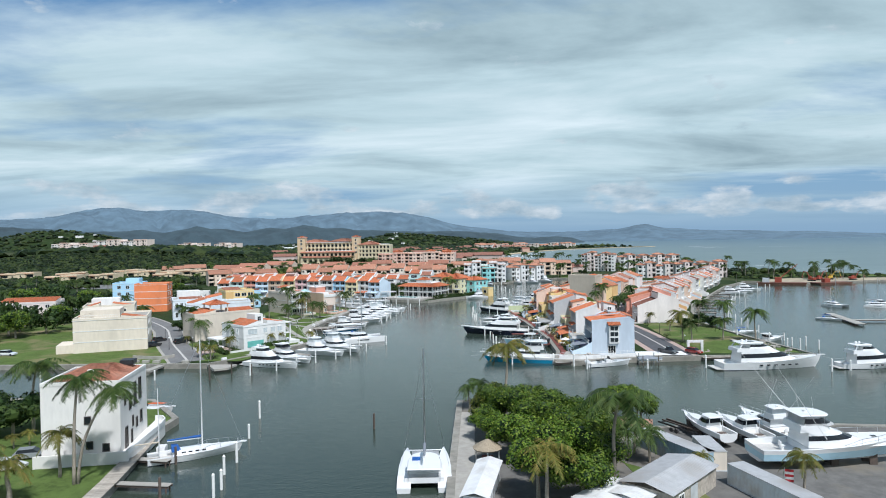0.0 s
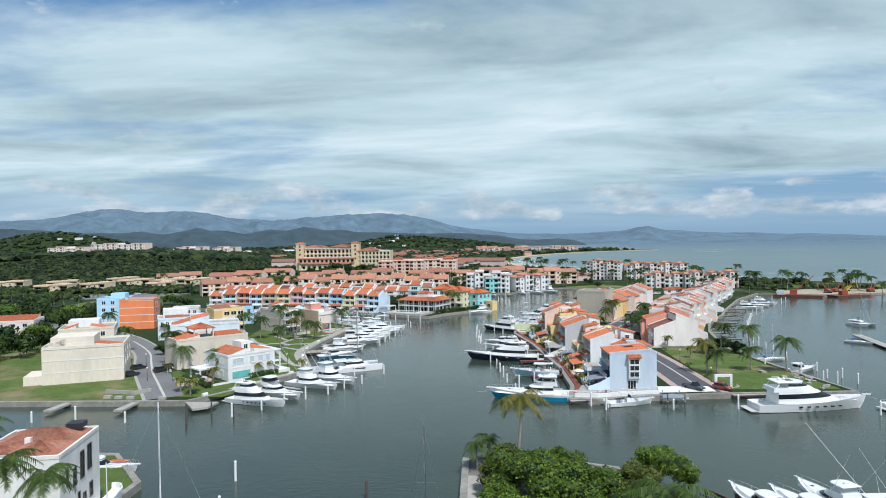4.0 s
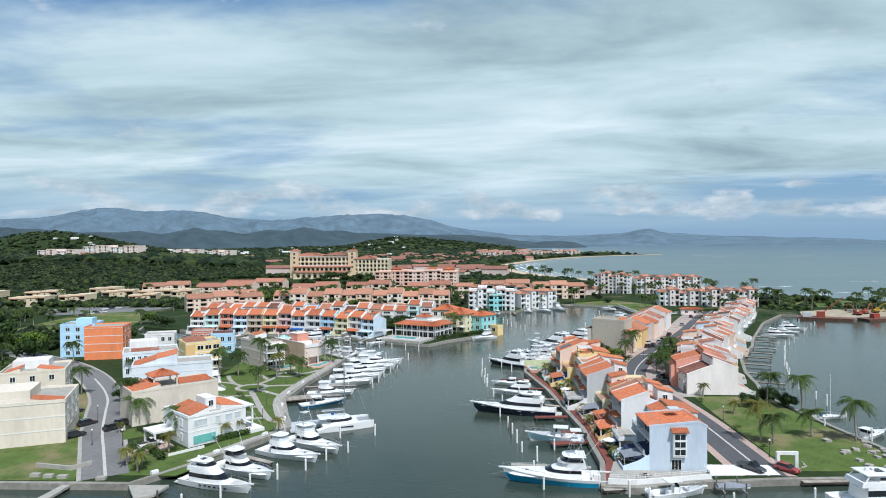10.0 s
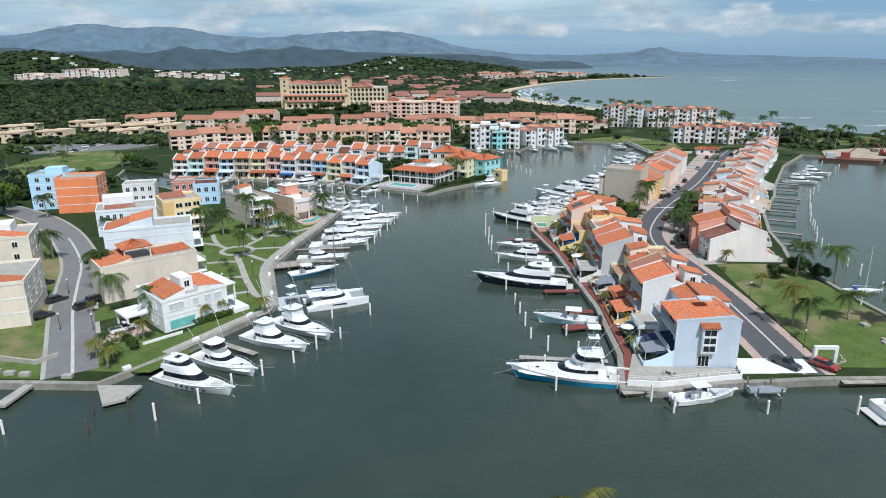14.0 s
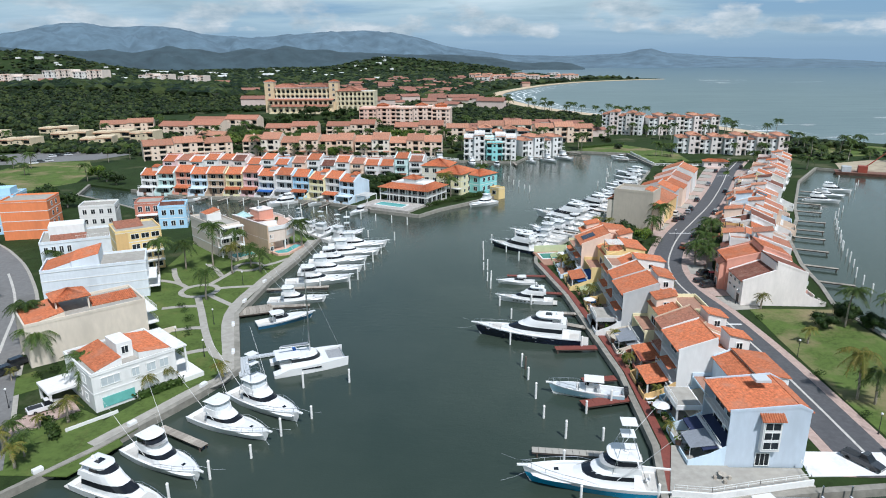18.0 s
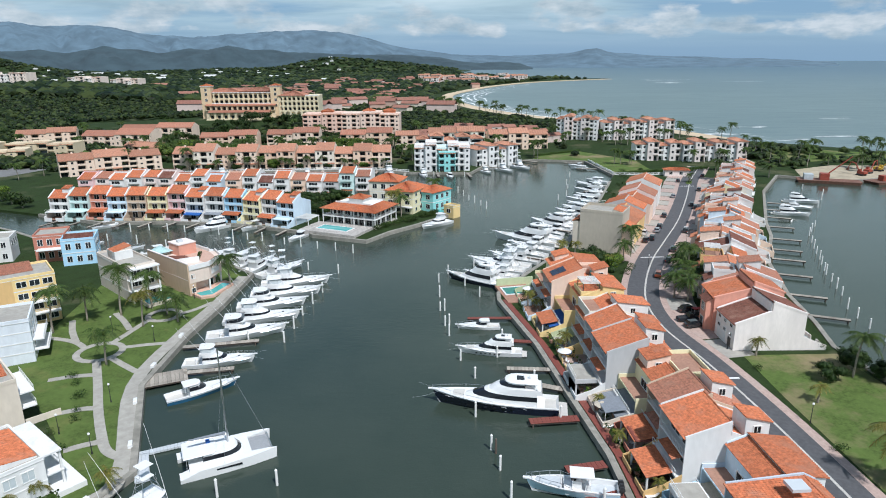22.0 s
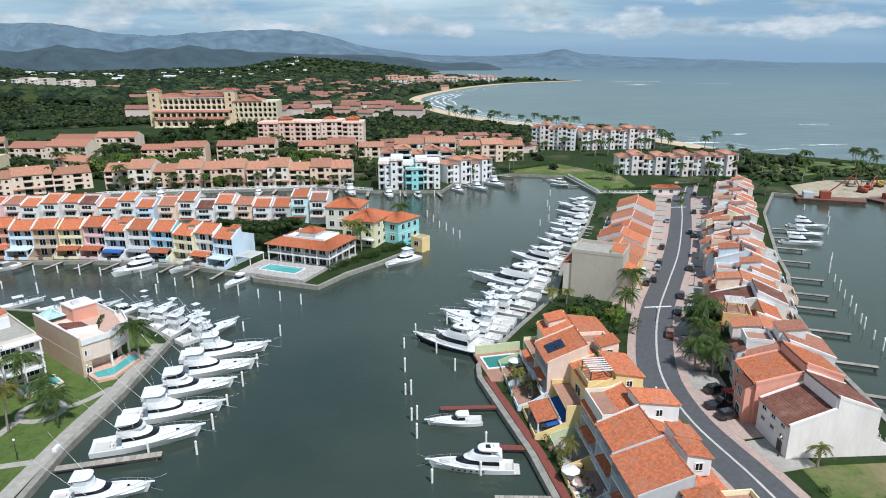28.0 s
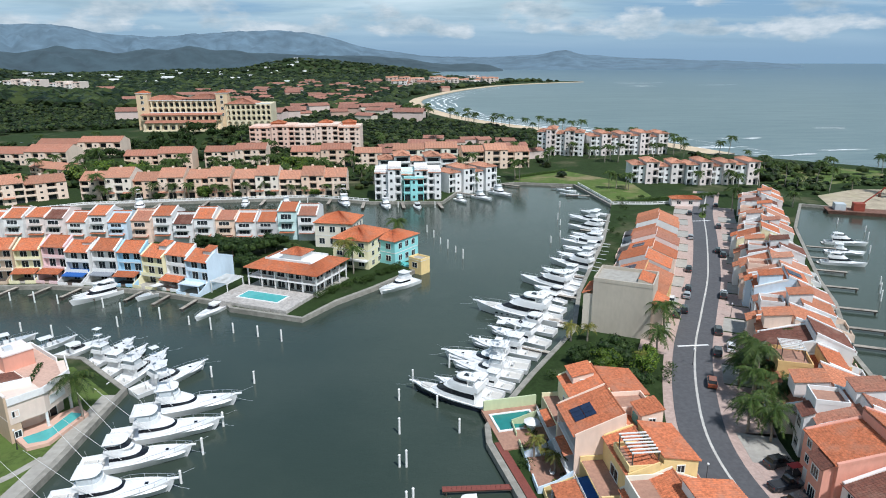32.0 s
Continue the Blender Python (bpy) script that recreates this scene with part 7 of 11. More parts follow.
def villa(x, y, ang, w, d, h, col, floors, label, roof=None, wins=(), bands=True, tile=TILE, base=1.0, category="house", name="villa", parapet=0.6, group="", glass=None):
    """A flat-roofed house: its nearest corner at x, y, local x along its front, y to the back. wins: rows of (wall, from, to, how many, width, floors).
    roof: slabs of tile (x0, x1, y0, y1, z0, z1, side towards which it falls), or 'hip'."""
    v = thing(name, pose(x, y, base, 0, 0, ang), label, category, group)
    wm = stucco(col)
    fh = h / floors
    part("wall", Mesh().box(0, w, 0, d, -1.2, h), wm, v)
    if roof == "hip":
        part("roof", hip(Mesh(), 0, w, 0, d, h + 0.02, min(w, d) * 0.22, 0.5, 0.5), tile, v)
    else:
        for x0, x1, y0, y1 in ((0, w, -0.06, 0.24), (0, w, d - 0.24, d + 0.06), (-0.06, 0.24, 0.24, d - 0.24), (w - 0.24, w + 0.06, 0.24, d - 0.24)):
            part("parapet", Mesh().box(x0, x1, y0, y1, h + 0.004, h + parapet), wm, v)
        part("roof_deck", Mesh().box(0.25, w - 0.25, 0.25, d - 0.25, h + 0.004, h + 0.10), CONCRETE, v)
        for x0, x1, y0, y1, z0, z1, fall in roof or ():
            a, b, c, e = {"-y": ((x0, y0, z0), (x1, y0, z0), (x1, y1, z1), (x0, y1, z1)), "-x": ((x0, y1, z0), (x0, y0, z0), (x1, y0, z1), (x1, y1, z1)), "+x": ((x1, y0, z0), (x1, y1, z0), (x0, y1, z1), (x0, y0, z1)), "+y": ((x1, y1, z0), (x0, y1, z0), (x0, y0, z1), (x1, y0, z1))}[fall]
            part("roof", pantiles(Mesh(), a, b, c, e, row=0.5), tile, v)
            sk = Mesh()
            lo = h + 0.1
            sk.add([(x0, y0, lo), (x1, y0, lo), (x1, y1, lo), (x0, y1, lo)] + [(p[0], p[1], p[2] - 0.06) for p in sorted((a, b, c, e), key=lambda p: (p[1], p[0] if p[1] == y0 else -p[0]))], [(0, 1, 5, 4), (1, 2, 6, 5), (2, 3, 7, 6), (3, 0, 4, 7)])
            part("gable", sk, wm, v)
    if bands:
        for k in range(1, floors + 1):
            z = k * fh
            part("band", Mesh().box(-0.05, w + 0.05, -0.05, d + 0.05, z - 0.12, z + 0.10) if k < floors else Mesh().box(-0.10, w + 0.10, -0.10, d + 0.10, z - 0.10, z + 0.003), TRIM, v)
    WHOLE[0] = y < 250
    for wall, a, b, n, ww, fl in wins:
        for k in fl:
            for j in range(n):
                c = a + (b - a) * (j + 0.5) / n
                u = {"-y": 0.0, "+y": d, "-x": 0.0, "+x": w}[wall]
                window(v, wall, u, c, k * fh + fh * 0.30, ww, fh * 0.45, glass, bars=1 if ww < 2 else 2)
    WHOLE[0] = True
    return v


def balcony(v, x0, x1, y0, y1, z, rail_side):
    part("balcony", Mesh().box(x0, x1, y0, y1, z - 0.2, z), TRIM, v)
    if rail_side == "-y":
        part("railing", rail(y0 + 0.06, x0, x1, z, 0.95, "x"), FRAME, v)
    elif rail_side == "+x":
        part("railing", rail(x1 - 0.06, y0, y1, z, 0.95, "y"), FRAME, v)
    else:
        part("railing", rail(x0 + 0.06, y0, y1, z, 0.95, "y"), FRAME, v)


# white house by the quay
v = villa(-62.4, 198.8, 48, 14.0, 13, 6.6, WHITE, 2, "white two-storey stucco house with tile roof panels", [(1.0, 5.4, 1.0, 11.5, 6.8, 8.0, "-x"), (8.2, 13.6, 1.0, 11.5, 7.0, 7.9, "+x")], (("-y", 0.8, 5.0, 1, 3.0, (1,)), ("-y", 6.0, 8.0, 1, 1.2, (1,)), ("-y", 8.5, 13, 2, 1.5, (1,)), ("-x", 2, 11, 3, 1.2, (0, 1))), tile=TILE, parapet=0.4, glass=GLASS_PALE)
part("aqua_window", Mesh().box(1.2, 6.4, -0.10, 0.02, 0.5, 2.3), GLASS_AQUA, v, "wide aqua glazed wall")
part("roof_room", Mesh().box(5.5, 8.1, 3.0, 8.0, 6.7, 9.6), stucco(WHITE), v)
window(v, "-y", 3.0, 6.8, 7.6, 1.1, 1.3)
balcony(v, 14.0, 16.6, 1.0, 12.0, 3.3, "+x")
part("balcony_roof", Mesh().box(13.9, 16.6, 0.8, 12.2, 6.3, 6.55), TRIM, v)
for yk in (1.1, 6.5, 11.8):
    part("column", Mesh().box(16.2, 16.5, yk, yk + 0.3, -0.5, 6.3), TRIM, v)
window(v, "+x", 14.0, 4, 3.5, 2.4, 2.2, bars=2)
window(v, "+x", 14.0, 9, 3.5, 2.4, 2.2, bars=2)
part("terrace", Mesh().box(14.05, 18.6, -0.5, 12.5, -0.5, 0.9), TRIM, v)
part("porch", Mesh().box(-5.0, 0, 6.5, 12.5, 2.7, 3.1), TRIM, v)
for yk in (6.6, 12.1):
    part("column", Mesh().box(-4.8, -4.4, yk, yk + 0.4, -0.5, 2.7), TRIM, v)
part("garden_wall", Mesh().box(-5.5, 2.5, -2.6, -2.4, -0.5, 0.6), TRIM, v)
# beige house with a roof gazebo
v = villa(-83.5, 214.5, 42, 21.6, 11.5, 8.2, BEIGE, 3, "beige stucco house with roof terrace and tiled gazebo", [(0.4, 7.0, 0.5, 11, 8.4, 9.6, "-x"), (12.5, 21, 3.4, 7.0, 8.4, 9.3, "-y")], (("+x", 1, 10.5, 3, 1.6, (0, 1, 2)),), bands=False)
part("gazebo_roof", hip(Mesh(), 6.0, 12.0, 3.0, 9.0, 11.0, 1.5, 0.4, 0.5), TILE, v)
for a in (6.0, 11.7):
    for b in (3.0, 8.7):
        part("column", Mesh().box(a, a + 0.3, b, b + 0.3, 8.2, 11.0), stucco(BEIGE), v)
balcony(v, 21.6, 24, 1, 10.5, 2.8, "+x")
balcony(v, 21.6, 24, 1, 10.5, 5.5, "+x")
part("patio_wall", Mesh().box(21.7, 27, -0.2, 0.0, -0.5, 1.2), stucco(BEIGE), v)
# grey-white, blue-white, yellow houses behind
v = villa(-99.5, 244.5, 24, 22.5, 11, 8.8, (0.70, 0.74, 0.79), 4, "pale grey-blue stucco house with white bands and tile roofs", [(0.3, 6.5, 0.5, 10.5, 8.9, 10.6, "-x"), (6.6, 12.5, 0.5, 10.5, 10.8, 12.0, "-x")], (("+x", 1, 10, 3, 1.5, (0, 1, 2, 3)),))
balcony(v, 22.5, 25, 1, 10, 2.2, "+x")
balcony(v, 22.5, 24.5, 1, 10, 4.4, "+x")
v = villa(-117, 271.5, 27, 17.5, 13.5, 7.8, (0.70, 0.75, 0.80), 2, "white stucco house with small square windows and a terrace", [(2.5, 11.5, 0.6, 5.0, 7.9, 9.0, "-y")], (("-y", 0.5, 8, 4, 0.9, (0, 1)), ("-x", 1, 12, 4, 0.9, (0, 1)), ("+x", 1, 12, 3, 1.5, (0, 1))), tile=TILE_OLD)
part("roof_room", Mesh().box(2, 11, 6, 12.8, 7.85, 11.2), stucco(WHITE), v)
part("railing", rail(0.12, 9.0, 17.4, 8.4, 1.0, "x"), FRAME, v)
v = villa(-94.5, 269.8, 36, 11.5, 11, 11.4, YELLOW, 4, "ochre yellow four-storey house with white window surrounds", [(1, 8, 5, 10.5, 11.5, 12.6, "-y")], (("-y", 3.4, 11.2, 3, 1.9, (0, 1, 2, 3)), ("+x", 1, 10, 3, 1.8, (1, 2, 3))), tile=TILE_OLD)
part("plain_wall", Mesh().box(-0.08, 3.0, -0.08, 0.02, -0.5, 11.3), stucco(OCHRE), v)
balcony(v, 3.2, 11.4, -1.6, 0, 2.85, "-y")
balcony(v, 3.2, 11.4, -1.6, 0, 5.7, "-y")
v = villa(-134.5, 320.5, 18, 11.5, 9, 7.0, WHITE, 2, "white flat-roofed house by the canal", (), (("-y", 0.5, 11, 4, 1.2, (0, 1)), ("+x", 1, 8, 3, 1.2, (1,))))
v = villa(-115.5, 322, 16, 8.5, 9, 8.0, REDBRN, 2, "brick-red flat-roofed house by the canal", (), (("-y", 0.5, 8, 3, 1.3, (0, 1)), ("+x", 1, 8, 3, 1.2, (1,))))
part("canopy", Mesh().box(1, 7.5, -3.0, 0, 4.2, 4.4), TRIM, v)
v = villa(-105.5, 318, 18, 9, 9.5, 7.6, SKYBLUE, 2, "sky blue house with a dark tile canopy by the canal", [(0.5, 8.5, 0.4, 4, 7.7, 8.8, "-y")], (("-y", 0.5, 8.5, 3, 1.3, (0, 1)), ("+x", 1, 8, 3, 1.2, (0, 1))), tile=TILE_DARK)
# the two villas beside the lawn
v = villa(-73.6, 286.6, 44, 7.4, 19, 8.8, (0.60, 0.53, 0.46), 3, "beige and white villa with balconies and a small pool", [(1.0, 5.5, 9, 13.5, 11.0, 12.0, "-x")], (("-y", 0.5, 6.9, 2, 2.6, (0, 1, 2)), ("+x", 1, 17, 4, 1.6, (0, 1, 2))))
part("roof_room", Mesh().box(1, 5.5, 8.6, 14, 8.9, 11.1), stucco(WHITE), v)
for zb in (2.9, 5.8):
    balcony(v, 0, 7.4, -2.2, 0, zb, "-y")
part("balcony_roof", Mesh().box(-0.2, 7.6, -2.3, 0, 8.5, 8.8), TRIM, v)
for a in (0.1, 3.6, 7.0):
    part("column", Mesh().box(a, a + 0.3, -2.15, -1.85, -0.5, 8.5), TRIM, v)
part("pool_wall", Mesh().box(1.4, 8.4, -7.6, -2.8, -0.5, 0.9), stucco(BEIGE), v)
part("pool_water", Mesh().box(1.8, 8.0, -7.2, -3.2, 0.90, 0.94), POOLW, v, "turquoise pool water")
VT, VS = stucco((0.56, 0.41, 0.29)), stucco((0.70, 0.58, 0.50))
v = thing("villa", pose(-59.6, 289.6, 1.0, 0, 0, 47), "tan stucco villa with blank side wall, salmon roof terrace and pool", "house")
part("side_wall", Mesh().box(0, 0.35, 0, 21, -1.2, 8.6), VT, v)
part("side_wall_trim", Mesh().box(-0.05, 0.4, -0.05, 21.05, 8.6, 8.85).box(-0.03, 0.02, 0.1, 20.9, 4.2, 4.3), stucco(PALEPINK), v)
part("body", Mesh().prism([(0.35, 3.0), (5.5, 2.4), (10.4, 5.2), (12.2, 10), (12.2, 21), (0.35, 21)], -1.2, 7.4), VS, v)
part("upper_front", Mesh().prism([(0.35, 0), (5.8, -0.2), (11.4, 3.2), (13.4, 9.6), (12.2, 10), (10.4, 5.2), (5.5, 2.4), (0.35, 3.0)], 3.4, 7.4), VS, v)
part("cornice", Mesh().prism([(0.35, -0.25), (5.9, -0.45), (11.6, 3.0), (13.7, 9.6), (13.5, 9.7), (11.4, 3.2), (5.8, -0.2), (0.35, 0)], 7.0, 8.2), TRIM, v)
part("parapet", Mesh().box(12.2, 12.45, 10, 21, 7.4, 8.2), TRIM, v)
part("parapet", Mesh().box(0.35, 12.2, 20.75, 21, 7.4, 8.4), TRIM, v)
for cx_, cy_ in ((5.8, 0.1), (11.1, 3.5), (12.9, 9.4)):
    part("column", Mesh().box(cx_ - 0.2, cx_ + 0.2, cy_ - 0.2, cy_ + 0.2, -0.6, 3.4), TRIM, v)
part("end_pier", Mesh().box(0.35, 1.9, 0.05, 3.0, -1.2, 3.4), VT, v)
part("terrace_floor", Mesh().prism([(6.0, 1.2), (10.6, 4.4), (12.1, 9.8), (12.1, 20.7), (6.0, 20.7)], 7.4, 7.46), surface("salmon_tile", (0.55, 0.36, 0.28), 0.85, 0, 2, 0.1, 0.3, None, 0.01), v)
part("sunken_roof", pantiles(Mesh(), (5.6, 4.2, 6.6 + 0.9), (5.6, 11.5, 7.5), (1.0, 11.5, 8.5), (1.0, 6.0, 8.5), row=0.45), TILE_DARK, v)
part("slanted_wall", Mesh().prism([(0.4, 5.8), (5.7, 3.9), (5.7, 4.2), (0.4, 6.1)], 7.4, 8.8), TRIM, v)
part("roof_room", Mesh().box(4.6, 9.6, 12.2, 17.6, 7.4, 10.4), stucco(SALMON), v)
part("roof_room_trim", Mesh().box(4.45, 9.75, 12.05, 17.75, 10.4, 10.65), stucco(PALEPINK), v)
part("roof_unit", Mesh().box(5.6, 7.0, 14.0, 15.2, 10.65, 11.3), GEL_GREY, v)
window(v, "+x", 9.6, 14.6, 7.5, 1.4, 2.1, bars=0)
part("skylight", hip(Mesh(), 0.8, 4.4, 15.5, 20.5, 8.4, 1.3, 0.1), surface("pale_glazing", (0.45, 0.62, 0.62), 0.15, 0, 2, 0.05, 0.5, None, 0), v, "glazed pyramid rooflight")
part("terrace_hedge", leaf_cloud(random.Random(8), [(5.8 + 0.55 * q, 5.0 + 0.75 * q, 7.75, 0.55) for q in range(8)], 130, 0.28), HEDGE, v)
window(v, "-y", 0.0, 1.3, 4.6, 1.0, 1.1)
window(v, "-y", 0.06, 1.15, 0.8, 1.0, 1.2)
part("blind", Mesh().box(-1.9, 1.9, -0.06, 0.06, 0, 1.5), GEL, v, "white roller blind").matrix_local = Matrix.Translation((8.4, 1.30, 4.4)) @ Euler((0, 0, radians(31))).to_matrix().to_4x4()
for qx, qy in ((3.4, 2.75), (7.4, 3.4)):
    window(v, "-y", qy, qx, 0.2, 2.4, 2.3, bars=1)
part("pool_wall", Mesh().prism([(0.6, -4.2), (3.6, -5.4), (12.0, -1.0), (12.0, 3.0), (0.6, 2.9)], -0.6, 0.65), stucco((0.62, 0.40, 0.31)), v)
part("pool_water", Mesh().prism([(1.3, -3.0), (3.6, -4.4), (11.2, -0.6), (10.2, 1.6), (5.6, -1.0), (1.5, -0.4)], 0.65, 0.69), POOLW, v, "turquoise pool water")
# cream houses west of the cul-de-sac
OFFWALL = (0.72, 0.64, 0.53)
CREAMW = (("+x", 1, 16, 3, 1.2, (1, 2)),)
v = villa(-110.5, 194.7, 22.5, 19.5, 17, 9.4, OFFWALL, 3, "large plain cream stucco house with tile edges", [(12.5, 19, 0.6, 5, 9.5, 10.5, "+x"), (1, 5, 3, 9, 10.2, 11.5, "-x")], CREAMW, bands=True)
part("roof_room", Mesh().box(1.5, 12, 3, 13, 9.4, 12.0), stucco(OFFWALL), v)
part("low_wing", Mesh().box(-4.5, 0, 1, 10, -0.5, 2.4), stucco(OFFWALL), v)
part("railing", rail(0.2, 1, 12, 9.9, 0.9, "x"), FRAME, v)
v = villa(-128.7, 229.4, 25, 16, 15, 9.6, OFFWALL, 3, "plain cream stucco house with tile roof edges", [(9, 15, 0.6, 6, 9.7, 10.9, "+x"), (1, 5, 1, 7, 9.8, 11, "-x")], (("-y", 1, 15, 3, 1.2, (1, 2)), ("+x", 1, 14, 3, 1.2, (1, 2))), bands=False)
part("roof_room", Mesh().box(2, 11, 7, 14, 9.6, 12), stucco(WHITE), v)
v = villa(-185, 262, 20, 22, 14, 8.0, PALEPINK, 3, "pale pink apartment house with tile roof edges", [(1, 21, 1, 13, 8.1, 9.6, "-y")], (("-y", 1, 21, 5, 1.4, (0, 1, 2)), ("+x", 1, 13, 3, 1.2, (0, 1, 2))))
v = villa(-149.6, 303.2, 14, 14, 12, 12.4, ORANGE, 4, "bright orange stucco house with white bands", (), (("+x", 2, 10, 2, 1.2, (1, 2, 3)),))
v = villa(-163, 309, 14, 12.6, 12, 12.6, SKYBLUE, 4, "sky blue stucco house beside the orange one", (), (("-y", 1, 12, 3, 1.4, (0, 1, 2, 3)), ("-x", 1, 11, 3, 1.4, (1, 2, 3))))
part("roof_room", Mesh().box(5, 11, 3, 9, 12.6, 15), stucco(SKYBLUE), v)
# near house on the south-west shore
OFFW = (0.77, 0.74, 0.70)
v = villa(-57.8, 103.2, 11, 10.6, 12.6, 11.2, OFFW, 3, "off-white stucco house with a two-part clay tile roof", None, (), bands=False, parapet=0.45)
part("roof", hip(Mesh(), 0.4, 10.2, 5.6, 12.2, 11.35, 1.3, 0.0, 0.42), TILE_OLD, v)
part("roof", hip(Mesh(), 4.0, 10.2, 0.4, 6.4, 11.35, 1.15, 0.0, 0.42), TILE_OLD, v)
part("roof", hip(Mesh(), 0.4, 4.2, 2.6, 5.8, 11.35, 0.6, 0.0, 0.42), TILE_OLD, v)
part("chimney", Mesh().box(4.2, 4.9, 5.7, 6.3, 11.3, 12.3), stucco(OFFW), v)
part("roof_unit", Mesh().box(7.6, 9.6, 9.4, 11.4, 12.2, 12.9), BLACK, v, "dark air conditioning units")
for yw, zw, ww_, hw in ((2.0, 7.6, 0.5, 1.6), (4.2, 6.4, 0.8, 2.2), (6.6, 6.6, 1.1, 3.4), (9.0, 7.0, 1.2, 3.2), (5.4, 3.6, 0.5, 1.5), (7.2, 3.0, 0.7, 1.4), (9.4, 3.2, 0.9, 1.8), (2.4, 1.2, 1.1, 3.0), (4.8, 1.0, 0.6, 2.2)):
    window(v, "+x", 10.6, yw, zw, ww_, hw, bars=1 if ww_ > 1 else 0, frame_mat=DARKFRAME)
for xw, zw in ((6.2, 5.6), (6.4, 2.0), (8.6, 1.6)):
    window(v, "-y", 0, xw, zw, 0.8, 1.0, bars=0, frame_mat=DARKFRAME)
part("front_terrace_wall", Mesh().box(-0.6, 12.0, -1.4, -1.1, -0.6, 1.7), stucco(OFFW), v)
part("front_terrace", Mesh().box(-0.6, 12.0, -1.1, 0, -0.6, 0.5), CONCRETE, v)
ring = [(10.6, -1.1), (11.8, -1.4), (12.2, 2), (12.5, 7), (12.8, 12), (12.7, 15), (12.0, 16.6), (11.2, 17.2), (10.6, 17.0)]
part("side_terrace", Mesh().prism(ring, -0.8, 1.2), stucco(OFFW), v)
for a, b in zip(ring[1:], ring[2:]):
    L_, R_ = ribbon([a, b], 0.1)
    part("parapet", Mesh().prism([L_[0], R_[0], R_[1], L_[1]], 1.2, 2.0), TRIM, v)
part("steps", Mesh().box(14.4, 15.6, 3.5, 5.2, -0.6, 0.5), TRIM, v)
bw = thing("boardwalk", Matrix(), "weathered grey timber boardwalk along the quay", "boardwalk")
pk = Mesh().box(-1.15, 1.15, 0.02, 0.46, 0, 0.08).mesh("plank", WOOD)
for k in range(66):
    px, py, a = along([(-42.9, 88), (-44.4, 97), (-46.9, 109.5), (-49.6, 121)], k * 0.5)
    o = part("plank", pk, None, bw)
    o.matrix_basis = pose(px, py, 1.23, 0, 0, a - 90 + 1.5 * math.sin(k * 2.1))
ky = thing("kayak", pose(-58.6, 135.0, 1.75, 0, 0, 4), "orange kayak lashed on a foredeck", "kayak")
part("hull", Mesh().loft([[(x, r * 0.38 * math.cos(q * math.pi / 4), 0.18 * r * math.sin(q * math.pi / 4)) for q in range(8)] for x, r in ((0, 0.1), (0.7, 0.8), (1.8, 1), (2.9, 0.8), (3.6, 0.1))]), surface("orange_plastic", (0.55, 0.12, 0.04), 0.4, 0, 3, 0.1, 0.5, None, 0), ky)
# tall plain house at the south end of the basin row
v = villa(50.8, 325.4, -30, 13.2, 10.5, 12.4, (0.50, 0.44, 0.36), 1, "tall plain beige house with a blank end wall", [(9.5, 13.0, 3, 10, 12.5, 13.4, "+x")], (), bands=False, parapet=0.9)
part("tiled_wing", pantiles(Mesh(), (-2.6, 9, 9.0), (-2.6, 0.2, 9.0), (-0.05, 0.2, 10.2), (-0.05, 9, 10.2), row=0.45), TILE, v)
part("wing", Mesh().box(-2.2, 0, 0.4, 8.8, -0.5, 9.1), stucco(BEIGE), v)
part("street_wing", Mesh().box(13.2, 15.6, 0.8, 9, -0.5, 7.6), stucco(PEACH), v)
part("street_wing_roof", pantiles(Mesh(), (16.2, 0.5, 7.6), (16.2, 9.3, 7.6), (13.2, 9.3, 8.9), (13.2, 0.5, 8.9), row=0.45), TILE, v)

